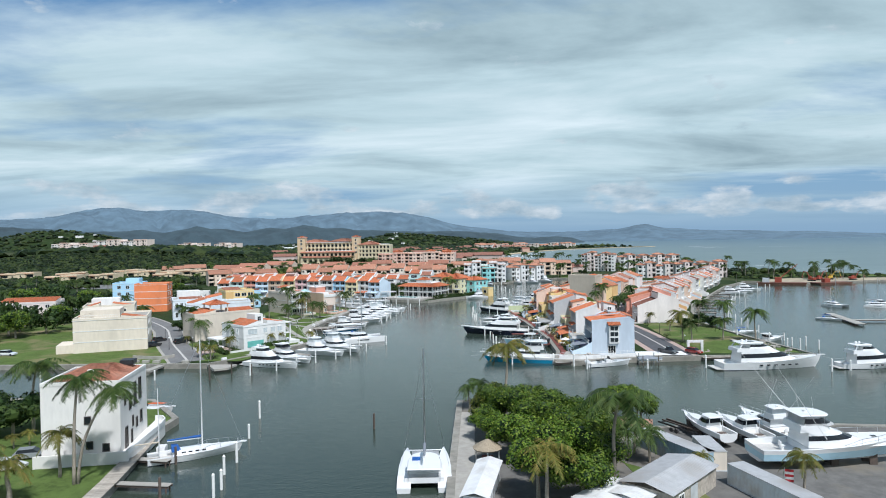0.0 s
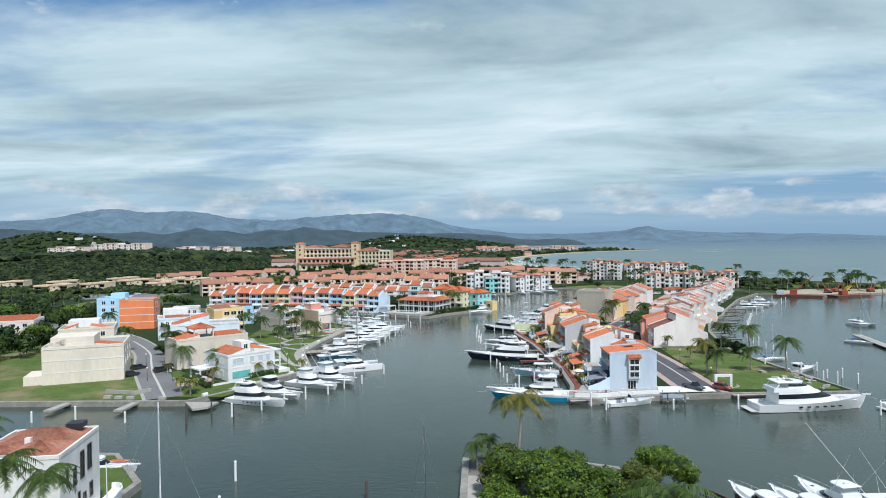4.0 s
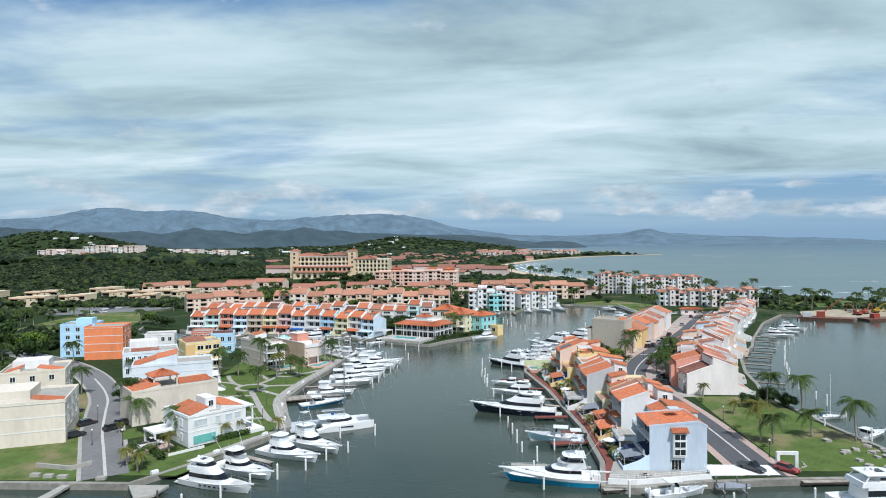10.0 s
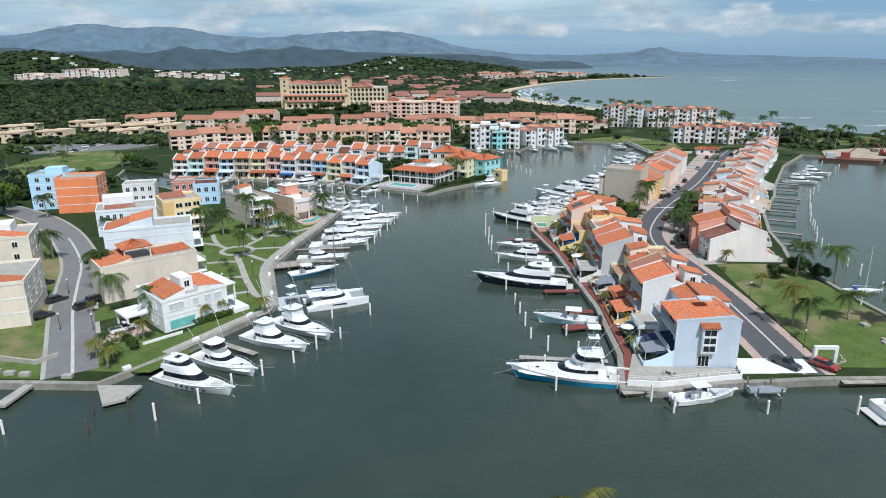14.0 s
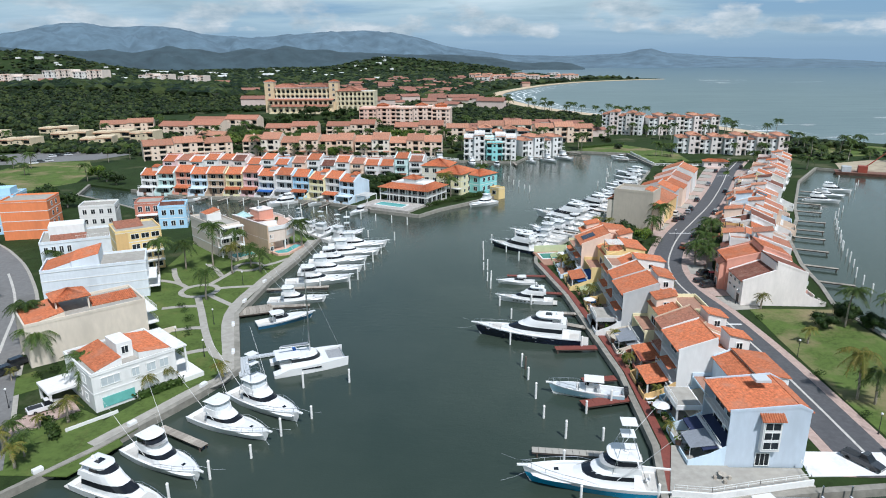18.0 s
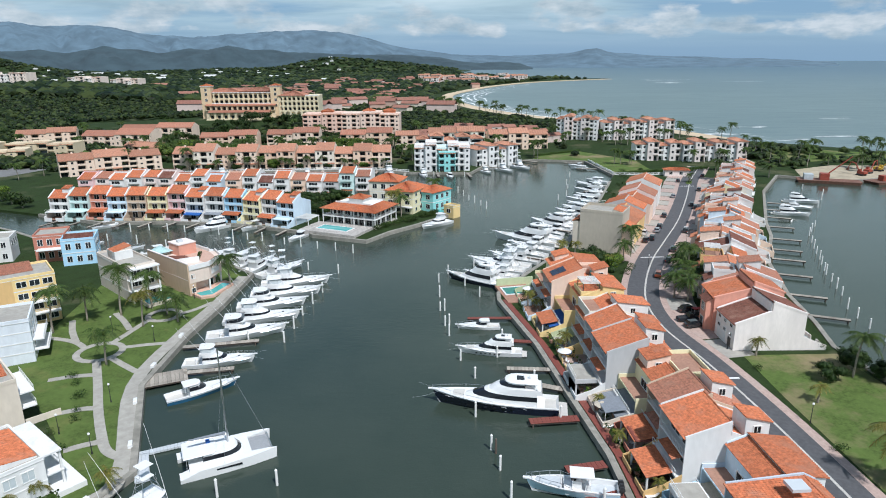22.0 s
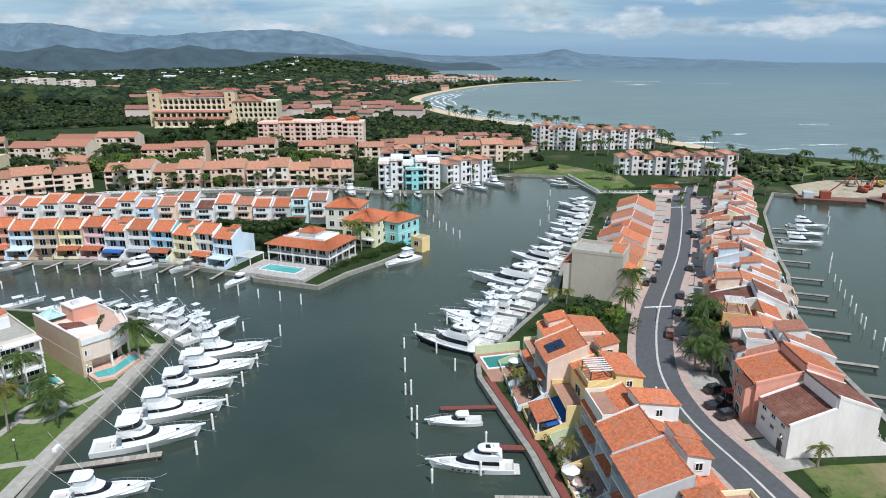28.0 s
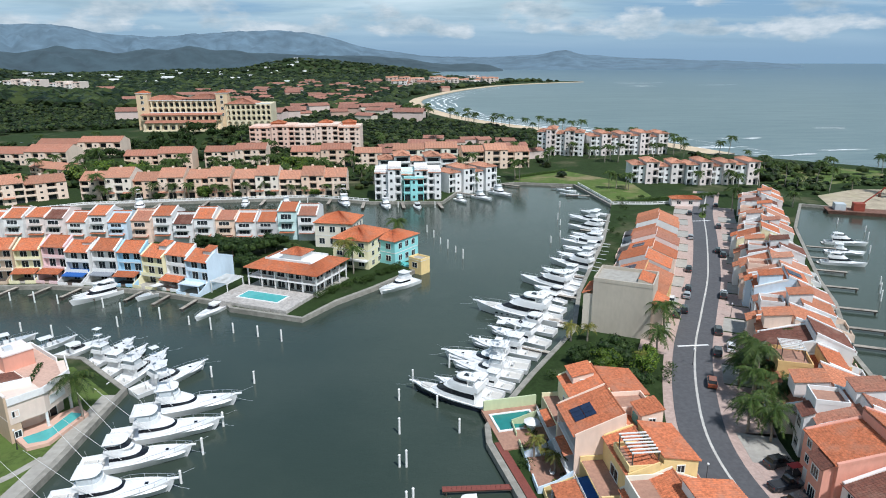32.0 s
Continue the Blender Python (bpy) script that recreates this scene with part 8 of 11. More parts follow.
# ---- apartment blocks ----
def block(x, y, ang, w, d, h, floors, bays, col, label, tile=TILE_SALMON, base=1.0, roof="gable", name="apartment_building", split=1, ww=1.9, group="apartment buildings", trim=True, near=None, vary=1.0, cols=None):
    """A long block: front along local x at y = 0 looking to -y. Open loggias with solid bays between them, section by section."""
    b = thing(name, pose(x, y, base, 0, 0, ang), label, "building", group)
    near = y < 506 if near is None else near
    wm = stucco(col)
    fh = h / floors
    sw = w / split
    rec = 1.2 if trim else 0.8
    for s in range(split):
        dz = (0.0, 0.8, -0.4, 0.5)[s % 4] * vary if split > 1 else 0
        dy = (0.0, -1.2, 0.6, -0.6)[s % 4] * max(1, vary * 0.7) if split > 1 else 0
        wm = stucco(cols[s % len(cols)]) if cols else wm
        x0, x1 = s * sw + 0.02, (s + 1) * sw - 0.02
        top = h + dz
        lh = top / floors
        part("wall", Mesh().box(x0, x1, dy + rec, d, -3, top), wm, b)
        if roof == "gable":
            rz, ym = top, (dy + d) / 2
            rise = (d - dy) * 0.20
            g = Mesh()
            g.side([(dy, rz), (d, rz), (ym, rz + rise)], x0, x1)
            g.v = [(yv, xv, z) for xv, yv, z in g.v]
            part("gable", g, wm, b)
            slope = pantiles(Mesh(), (x0, dy - 0.6, rz - 0.1), (x1, dy - 0.6, rz - 0.1), (x1, ym, rz + rise + 0.1), (x0, ym, rz + rise + 0.1), rib=0.6 if near else 1.5)
            back_ = ((x1, d + 0.5, rz - 0.1), (x0, d + 0.5, rz - 0.1), (x0, ym, rz + rise + 0.1), (x1, ym, rz + rise + 0.1))
            if near:
                part("roof", pantiles(Mesh(), *back_, rib=0.6), tile, b)
            else:
                pantiles(slope, *back_, rib=1.5)
            part("roof", slope, tile, b)
            if near:
                part("vent", Mesh().box(x0 + sw * 0.4, x0 + sw * 0.4 + 0.9, ym - 0.5, ym + 0.5, rz + rise - 0.2, rz + rise + 0.7), wm, b)
        elif roof == "hip":
            part("ceiling_slab", Mesh().box(x0, x1, dy, dy + rec, top - 0.25, top), wm, b)
            part("roof", hip(Mesh(), x0, x1, dy, d, top + 0.003, min(sw, d - dy) * 0.2, 0.5), tile, b)
        else:
            part("parapet", Mesh().box(x0 - 0.05, x1 + 0.05, dy - 0.06, d + 0.06, top + 0.003, top + 0.8), wm, b)
            part("roof", pantiles(Mesh(), (x0, dy - 0.6, top - 0.3), (x1, dy - 0.6, top - 0.3), (x1, dy + 2.2, top + 0.9), (x0, dy + 2.2, top + 0.9), rib=0.6), tile, b)
        WHOLE[0] = False
        nb = max(1, bays // split)
        bw_ = (x1 - x0) / nb
        glass_, piers = Mesh(), Mesh()
        solid_bay = [(j + s) % 2 == 1 and nb > 1 for j in range(nb)]
        for j in range(nb):
            xa, xb = x0 + j * bw_, x0 + (j + 1) * bw_
            c = (xa + xb) / 2
            if solid_bay[j]:
                piers.box(xa, xb, dy - 0.25, dy + rec - 0.01, -3, top - 0.02)
                for k in range(floors):
                    glass_.box(c - 0.55, c + 0.55, dy - 0.29, dy - 0.1, k * lh + lh * 0.32, k * lh + lh * (0.70, 0.62)[k % 2])
            else:
                piers.box(xa, xa + 0.32, dy, dy + rec - 0.01, -3, top - 0.02)
                if j == nb - 1:
                    piers.box(xb - 0.32, xb, dy, dy + rec - 0.01, -3, top - 0.02)
                for k in range(floors):
                    hw = bw_ * (0.36 if ww > 1.6 else 0.24)
                    if near:
                        window(b, "-y", dy + rec, c, k * lh + 0.1, hw * 2, lh * 0.70, bars=1, frame_mat=DARKFRAME)
                    else:
                        glass_.box(c - hw, c + hw, dy + rec - 0.06, dy + rec + 0.1, k * lh + 0.1, k * lh + lh * 0.72)
        for k in range(1, floors):
            bal = Mesh().side([(dy - 0.10, k * lh - 0.2), (dy + rec - 0.01, k * lh - 0.2), (dy + rec - 0.01, k * lh), (dy + 0.04, k * lh), (dy + 0.04, k * lh + 0.8), (dy - 0.10, k * lh + 0.8)], x0 + 0.05, x1 - 0.05).turned()
            if near:
                part("balcony", bal, wm, b)
            else:
                piers.add(bal.v, bal.f)
        tagged(part("pier_wall", piers, wm, b), kind="stuff")
        if near and trim:
            for j in range(nb):
                if solid_bay[j] and j % 2 == 0:
                    xa = x0 + j * bw_
                    part("hood", pantiles(Mesh(), (xa - 0.2, dy - 1.3, lh - 0.35), (xa + bw_ + 0.2, dy - 1.3, lh - 0.35), (xa + bw_ + 0.2, dy - 0.25, lh + 0.15), (xa - 0.2, dy - 0.25, lh + 0.15), rib=0.5), tile, b)
        tagged(part("window_row", glass_, GLASS, b), kind="stuff")
    if near:
        for k in range(floors):
            window(b, "+x", w - 0.02, d * 0.5, k * fh + fh * 0.25, 1.2, fh * 0.5)
    WHOLE[0] = True
    return b


def arcade(x0, x1, y, z0, z1, n, fill=0.74, depth=1.6):
    """A wall with a row of round-arched openings, and the floor and ceiling of the walk behind it."""
    m = Mesh()
    bw_ = (x1 - x0) / n
    r = bw_ * fill / 2
    spring = z1 - 0.5 - r
    for j in range(n):
        xa, c, xb = x0 + j * bw_, x0 + (j + 0.5) * bw_, x0 + (j + 1) * bw_
        arch = [(c - r * math.cos(q * math.pi / 8), spring + r * math.sin(q * math.pi / 8)) for q in range(9)]
        m.add([(xa, y, z0), (c - r, y, z0), (c - r, y, z1), (xa, y, z1)], [(0, 1, 2, 3)])
        m.add([(c + r, y, z0), (xb, y, z0), (xb, y, z1), (c + r, y, z1)], [(0, 1, 2, 3)])
        for (p, zp), (q, zq) in zip(arch, arch[1:]):
            m.add([(p, y, zp), (q, y, zq), (q, y, z1), (p, y, z1)], [(0, 1, 2, 3)])
            m.add([(p, y, zp), (p, y + 0.5, zp), (q, y + 0.5, zq), (q, y, zq)], [(0, 1, 2, 3)])
        for xs in (c - r, c + r):
            m.add([(xs, y, z0), (xs, y + 0.5, z0), (xs, y + 0.5, spring), (xs, y, spring)], [(0, 1, 2, 3), (3, 2, 1, 0)])
    m.box(x0, x1, y + 0.01, y + depth, z0 - 0.3, z0)
    m.box(x0, x1, y + 0.01, y + depth, z1 - 0.25, z1)
    m.box(x0, x0 + 0.4, y + 0.01, y + depth, z0, z1)
    m.box(x1 - 0.4, x1, y + 0.01, y + depth, z0, z1)
    return m


SALM, SALM2 = (0.78, 0.62, 0.50), (0.75, 0.55, 0.42)
block(-184, 472, 30, 50, 14, 8.5, 3, 12, SALM, "salmon apartment block with clay tile roof", split=3)
block(-133, 492, 0, 46, 15, 9.0, 3, 12, SALM, "salmon apartment block with arched loggias and tile roof", split=4, vary=1.8, cols=[SALM, (0.78, 0.70, 0.60), SALM2, SALM])
block(-86, 491.5, 0, 20, 15, 9.2, 3, 6, SALM2, "salmon apartment block with clay tile roof", split=2)
block(-65, 490.5, -1, 52, 15, 9.0, 3, 15, SALM, "salmon apartment block with arched loggias and tile roof", split=5, vary=1.8, cols=[SALM, (0.78, 0.70, 0.60), SALM, SALM2])
block(-143, 573, 2, 38, 13, 8.6, 3, 10, SALM2, "rear salmon apartment block with tile roof", split=2, tile=TILE_OLD, vary=1.6)
block(-100, 580, 0, 36, 13, 9.4, 3, 9, SALM, "rear salmon apartment block with tile roof", split=2, tile=TILE_OLD, vary=1.6)
block(-50, 578, -2, 36, 13, 9.0, 3, 9, SALM2, "rear salmon apartment block with tile roof", split=2, tile=TILE_OLD, vary=1.6)
block(-12, 565, 0, 16, 12, 9.5, 3, 4, SALM, "rear salmon apartment block with tile roof")
block(-236, 605, -8, 52, 16, 7, 2, 12, SALM, "low salmon apartment block with long tile roof", split=2, tile=TILE_OLD, vary=1.6)
block(-186, 556, -28, 30, 12, 6, 2, 7, SALM2, "low salmon apartment block with long tile roof")
block(-225, 645, -4, 56, 14, 7.5, 2, 12, SALM, "low salmon apartment block with long tile roof", split=2, tile=TILE_OLD, vary=1.6)
block(-290, 620, 20, 40, 14, 6.5, 2, 9, PEACH, "low peach apartment block with tile roof", split=2)
# hotel
HYEL = (0.68, 0.56, 0.39)
HCREAM = (0.74, 0.64, 0.44)
ho = thing("hotel", pose(-188, 740, 8), "large yellow hotel with rows of round arches and tile roofs", "hotel")
part("wall", Mesh().box(0, 66, 1.6, 26, -8, 22.5), stucco(HYEL), ho)
part("upper_arcade", arcade(0, 66, 0, 17.5, 22.4, 15), stucco(HCREAM), ho)
part("upper_arcade", arcade(0, 66, 0, 12.6, 17.2, 15), stucco(HCREAM), ho)
part("cornice", Mesh().box(-0.4, 66.4, -0.5, 1.6, 22.4, 22.9), TRIM, ho)
part("balustrade", Mesh().box(1, 65, -0.6, -0.4, 12.6, 13.5), TRIM, ho)
part("terrace_arcade", arcade(2, 64, -6, 7.4, 11.6, 13), stucco(HYEL), ho)
part("terrace_wall", Mesh().box(2, 64, -4.4, 1.6, -8, 11.6), stucco(HYEL), ho)
part("pent_roof", pantiles(Mesh(), (1.5, -6.9, 11.5), (64.5, -6.9, 11.5), (64.5, -0.05, 12.9), (1.5, -0.05, 12.9), rib=0.6), TILE_OLD, ho)
part("ground_arcade", arcade(6, 60, -12, 0.4, 6.0, 9), stucco(HCREAM), ho)
part("ground_wall", Mesh().box(6, 60, -10.4, -4.4, -8, 6.0), stucco(HYEL), ho)
part("pent_roof", pantiles(Mesh(), (5.5, -13, 5.9), (60.5, -13, 5.9), (60.5, -6.05, 7.5), (5.5, -6.05, 7.5), rib=0.6), TILE_OLD, ho)
part("podium", Mesh().box(4, 62, -12.2, -4.5, -8, 0.1), stucco(HCREAM), ho)
for ra, rb, rz in ((0, 34, 22.9), (33, 66, 23.6)):
    part("roof", hip(Mesh(), ra, rb, 0.5, 25, rz, 3.4, 0.8), TILE_OLD, ho)
WHOLE[0] = False
for row_z, yk, xa, xb, n in ((17.7, 1.5, 0, 66, 15), (12.8, 1.5, 0, 66, 15), (7.6, -4.5, 2, 64, 13), (0.5, -10.5, 6, 60, 9)):
    for j in range(n):
        window(ho, "-y", yk, xa + (xb - xa) * (j + 0.5) / n, row_z, 2.2, 2.6, bars=1, frame_mat=DARKFRAME)
hw_ = thing("hotel_wing", pose(-121, 738, 8), "cream wing of the hotel with arcades and a hipped tile roof", "hotel")
part("wall", Mesh().box(0, 36, 1.6, 30, -8, 19.5), stucco(HCREAM), hw_)
for z0_, z1_, n in ((15.4, 19.4, 9), (11.0, 15.0, 9), (6.6, 10.6, 9), (0.2, 6.2, 7)):
    part("arcade", arcade(0, 36, 0, z0_, z1_, n, 0.66), stucco(HCREAM), hw_)
    for j in range(n):
        window(hw_, "-y", 1.5, 36 * (j + 0.5) / n, z0_ + 0.1, 1.7, 2.2, bars=0, frame_mat=DARKFRAME)
part("roof", hip(Mesh(), 0, 24, 0, 28, 19.6, 4.2, 0.6), TILE_OLD, hw_)
part("parapet", Mesh().box(24, 36, 0, 0.3, 19.5, 20.4), TRIM, hw_)
WHOLE[0] = True
for tx in (-190, -128):
    tw = thing("hotel_tower", pose(tx, 739, 8), "square yellow tower with a tile roof at the hotel", "tower", "hotel towers")
    part("shaft", Mesh().box(0, 9, -0.5, 9, -8, 28), stucco((0.66, 0.50, 0.32)), tw)
    part("cornice", Mesh().box(-0.4, 9.4, -0.9, 9.4, 28, 28.6), TRIM, tw)
    part("roof", hip(Mesh(), 0, 9, -0.5, 9, 28.6, 2, 0.5), TILE, tw)
    for zz in (10, 15, 20, 24):
        window(tw, "-y", -0.5, 4.5, zz, 2, 2.4)
PKH = (0.76, 0.52, 0.42)
block(-84, 636, -4, 30, 20, 15.5, 5, 8, PKH, "pink terraced apartment hotel with roof pavilions", base=3, roof="flat", split=2)
block(-54, 633, -4, 44, 20, 16, 5, 12, (0.78, 0.60, 0.50), "pink apartment hotel with balconies", base=3, roof="flat", split=3)
for px in (-70, -38, -22):
    solid("roof_pavilion", hip(Mesh().box(px, px + 9, 640, 650, 18, 21), px, px + 9, 640, 650, 21, 1.8, 0.5), TILE, "tiled pavilion on the apartment hotel roof", "pavilion", "roof pavilions")
# white condominiums on the basin
block(0, 478, -2, 30, 15, 12.6, 4, 10, WHITE, "white condominium with glazed balconies", roof="flat", split=5, vary=2.4, ww=1.5, near=False, cols=[WHITE, WHITE, MINT, WHITE, WHITE])
block(13, 475.5, -2, 9, 4, 10, 3, 3, TEAL, "pale teal glazed bay of the white condominium", roof="flat", trim=False)
block(35, 490, 28, 28, 13, 9.5, 3, 8, WHITE, "white condominium stepping along the basin quay", roof="hip", split=4, vary=2.2, ww=1.5, near=False)
block(2, 520, 2, 40, 14, 12, 4, 9, WHITE, "white condominium behind the quay", roof="hip", split=5, vary=2.6)
block(10, 566, -3, 38, 13, 11, 3, 9, CREAM, "cream condominium with tile roof", split=2)
block(50, 560, 0, 40, 13, 10, 3, 9, PEACH, "peach condominium with tile roof", split=3)
# seaside condominiums, stepping up and down under small hipped roofs
PW = [WHITE, PALEPINK, WHITE, (0.74, 0.68, 0.64)]
block(107, 612, -20, 30, 18, 15, 5, 10, WHITE, "white seaside condominium with tile roof pavilions", roof="hip", split=5, vary=2.6, cols=PW, ww=1.5)
block(141, 604, 2, 53, 16, 12.5, 4, 16, WHITE, "long white seaside condominium with tile roofs", roof="hip", split=8, vary=2.6, cols=PW, ww=1.5)
block(131, 506, -8, 26, 14, 9.4, 3, 8, WHITE, "white seaside condominium with tile roof", roof="hip", split=4, vary=2.2, cols=PW, ww=1.5, near=False)
block(157, 499, -4, 36, 14, 10, 3, 12, WHITE, "white seaside condominium with tile roof", roof="hip", split=6, vary=2.2, cols=PW, ww=1.5, near=False)
# condominiums on the hill
for bx, by, bw, bh, n in ((-735, 1130, 75, 14, 14), (-720, 1235, 115, 20, 20), (-580, 1290, 60, 15, 10), (-470, 1200, 46, 12, 8)):
    block(bx, by, -8, bw, 22, bh * 1.3, 5, n, (0.80, 0.74, 0.70), "white and pink hillside condominium", base=height(bx + bw / 2, by) - 1, roof="flat", split=4, ww=1.5, trim=False, vary=2.6, cols=[(0.80, 0.76, 0.72), (0.78, 0.66, 0.58)])
# cream cottages to the west
for i, (bx, by, a, bw) in enumerate(((-330, 508, 5, 26), (-300, 518, -5, 22), (-285, 548, 8, 24), (-252, 526, 12, 20), (-262, 560, 4, 26), (-232, 552, -4, 18), (-355, 560, 6, 26), (-320, 590, -4, 24), (-390, 540, 8, 28), (-380, 470, 8, 26), (-420, 505, -6, 28))):
    block(bx, by, a, bw, 12, 6 + (i % 3) * 0.6, 2, 5, (0.66, 0.55, 0.38), "cream two-storey cottage block with flat roofs", roof="flat", split=2, trim=False, group="cream cottages")

# clubhouse on the tip of the peninsula
cl = thing("clubhouse", pose(-35.6, 364.6, 1.0, 0, 0, -27), "white waterside clubhouse with verandas and a wide tile roof", "building")
part("wall", Mesh().box(2.5, 20.5, 2.5, 14.5, -0.5, 6.6), stucco(WHITE), cl)
part("upper_deck", Mesh().box(0.3, 22.7, 0.3, 16.7, 3.1, 3.4), TRIM, cl)
part("ground_slab", Mesh().box(0, 23, 0, 17, -0.5, 0.3), CONCRETE, cl)
for i in range(6):
    for yk in (0.4, 16.3):
        part("column", Mesh().box(0.4 + i * 4.4, 0.7 + i * 4.4, yk, yk + 0.3, 0.3, 6.0), TRIM, cl)
for j in range(1, 4):
    part("column", Mesh().box(22.4, 22.7, 0.4 + j * 4, 0.7 + j * 4, 0.3, 6.0), TRIM, cl)
for k in range(2):
    for j in range(6):
        window(cl, "-y", 2.5, 4 + j * 3.0, 0.4 + k * 3.1, 2.3, 2.3, bars=1)
    for j in range(4):
        window(cl, "+x", 20.5, 4 + j * 3.0, 0.4 + k * 3.1, 2.3, 2.3, bars=1)
part("railing", rail(0.5, 0.5, 22.5, 3.4, 1.0, "x"), FRAME, cl)
part("railing", rail(22.5, 0.5, 16.5, 3.4, 1.0, "y"), FRAME, cl)
rm = Mesh()
for a, b, c, e in (((-0.4, -0.4, 6.0), (23.4, -0.4, 6.0), (19, 4, 7.7), (4, 4, 7.7)), ((23.4, -0.4, 6.0), (23.4, 17.4, 6.0), (19, 13, 7.7), (19, 4, 7.7)), ((23.4, 17.4, 6.0), (-0.4, 17.4, 6.0), (4, 13, 7.7), (19, 13, 7.7)), ((-0.4, 17.4, 6.0), (-0.4, -0.4, 6.0), (4, 4, 7.7), (4, 13, 7.7))):
    part("roof", pantiles(Mesh(), a, b, c, e, row=0.5), TILE, cl)
part("roof_deck", Mesh().box(4, 19, 4, 13, 7.2, 7.7), stucco(WHITE), cl)
for a, b, c, e in ((4, 19, 3.9, 4.1), (4, 19, 12.9, 13.1)):
    part("parapet", Mesh().box(a, b, c, e, 7.7, 8.3), TRIM, cl)
part("cupola", Mesh().box(8.5, 14.5, 6, 11.5, 7.7, 9.3), stucco(WHITE), cl)
part("cupola_roof", hip(Mesh(), 8.5, 14.5, 6, 11.5, 9.3, 1.4, 0.6, 0.5), TILE, cl)
part("stone_terrace", Mesh().box(-1, 22, -13, 0, -0.8, 0.9), surface("rubble_stone", (0.42, 0.39, 0.36), 0.9, 0, 1.6, 0.25, 0.5, (0.28, 0.25, 0.22), 0.05), cl)
part("pool_rim", Mesh().box(4, 17, -9.5, -4, 0.9, 1.1), TRIM, cl)
part("pool_water", Mesh().box(4.4, 16.6, -9.1, -4.4, 1.1, 1.13), POOLW, cl, "turquoise pool water")
for k in range(9):
    part("pergola_slat", Mesh().box(-6.5, -0.6, -7 + k * 0.8, -6.8 + k * 0.8, 3.2, 3.45), TRIM, cl)
pg = Mesh()
pg.box(-6.4, -6.2, -7.2, 0, 3.0, 3.2)
pg.box(-1.0, -0.8, -7.2, 0, 3.0, 3.2)
for a in (-6.4, -1.0):
    for b in (-7.0, -0.4):
        pg.box(a, a + 0.2, b, b + 0.2, -0.5, 3.0)
part("pergola_frame", pg, TRIM, cl)
v = villa(-12.5, 382, -25, 12, 15, 8.8, PALEYEL, 3, "pale yellow house with balconies and tile roof", "hip", (("-y", 0.5, 11.5, 3, 1.8, (0, 1, 2)), ("+x", 1, 14, 3, 1.5, (0, 1, 2))))
balcony(v, 0, 12, -1.8, 0, 2.9, "-y")
v = villa(-0.5, 386, -40, 9, 12, 7.6, TEAL, 2, "teal stucco house with a tile roof", "hip", (("-y", 0.5, 8.5, 2, 1.8, (0, 1)), ("+x", 1, 11, 3, 1.5, (0, 1))))
v = villa(-20, 404, -15, 13, 13, 8.4, CREAM, 2, "cream house with a wide hipped tile roof", "hip", (("-y", 0.5, 12, 3, 1.8, (0, 1)), ("+x", 1, 12, 3, 1.5, (0, 1))))
v = villa(10.5, 376.5, -45, 5, 4, 3.4, YELLOW, 1, "small yellow boathouse with an arched wall", (), (("-y", 0.5, 4.5, 1, 1.8, (0,)),))
part("pool_water", Mesh().box(-9, -1, 0.5, 4, 0.15, 0.25), POOLW, v, "turquoise pool water")

# pool terrace and other pieces of the west row
pt = thing("pool_terrace", pose(21.5, 279.5, 1.0, 0, 0, 8), "turquoise pool on a green-walled quay terrace", "pool")
part("deck", Mesh().box(0, 10.5, 0, 13, -0.4, 0.25), TERRACOTTA, pt)
part("pool_water", Mesh().box(1.2, 8.2, 5.5, 10.5, 0.25, 0.29), surface("deep_pool_water", (0.02, 0.20, 0.18), 0.06, 0, 0.8, 0.1, 0.4, None, 0.004), pt, "turquoise pool water")
part("pool_rim", Mesh().box(0.8, 8.6, 5.1, 5.5, 0.25, 0.42).box(0.8, 8.6, 10.5, 10.9, 0.25, 0.42).box(0.8, 1.2, 5.5, 10.5, 0.25, 0.42).box(8.2, 8.6, 5.5, 10.5, 0.25, 0.42), TRIM, pt)
part("garden_wall", Mesh().box(0.3, 10.4, 12.4, 12.7, -0.4, 2.2), stucco(GREENY), pt)

# gate, drive and small walls at the south end
solid("terrace", flat([(25.5, 178.6), (31, 178.0), (42.5, 181), (46, 181.5), (46, 185.6), (36, 185.6), (33.5, 191), (29.5, 191)], 0.9, 1.3), CONCRETE, "pale concrete terrace before the end house", "terrace", kind="structure")
solid("drive", flat([(46.5, 184), (60, 184.6), (60, 190), (47.6, 190)], 0.9, 1.12), TRIM, "white paved drive", "drive", kind="structure")
wl = Mesh().prism([(25.8, 179), (31, 178.4), (45.8, 181.7), (45.8, 181.9), (31, 178.7), (26, 179.2)], 1.3, 2.2)
solid("terrace_wall", wl, TRIM, "low white terrace wall", "wall", kind="structure")
tr_ = thing("terrace_railing", Matrix(), "white tubular railing round the end terrace", "railing")
tp = [(26.2, 179.4), (31, 178.9), (38, 180.6), (45.6, 182.2), (45.8, 185.4)]
for a, b in zip(tp, tp[1:]):
    for z in (2.5, 2.85):
        part("bar", Mesh().tube([(*a, z), (*b, z)], 0.03, n=4), FRAME, tr_)
    nn = int(math.dist(a, b) / 1.6)
    for k in range(nn + 1):
        q = Vector(a).lerp(Vector(b), k / nn)
        part("baluster", Mesh().box(q.x - 0.03, q.x + 0.03, q.y - 0.03, q.y + 0.03, 2.15, 2.85), FRAME, tr_)
ts = thing("patio_table", pose(34.0, 183.0, 1.3), "round wooden patio table with four stools", "table")
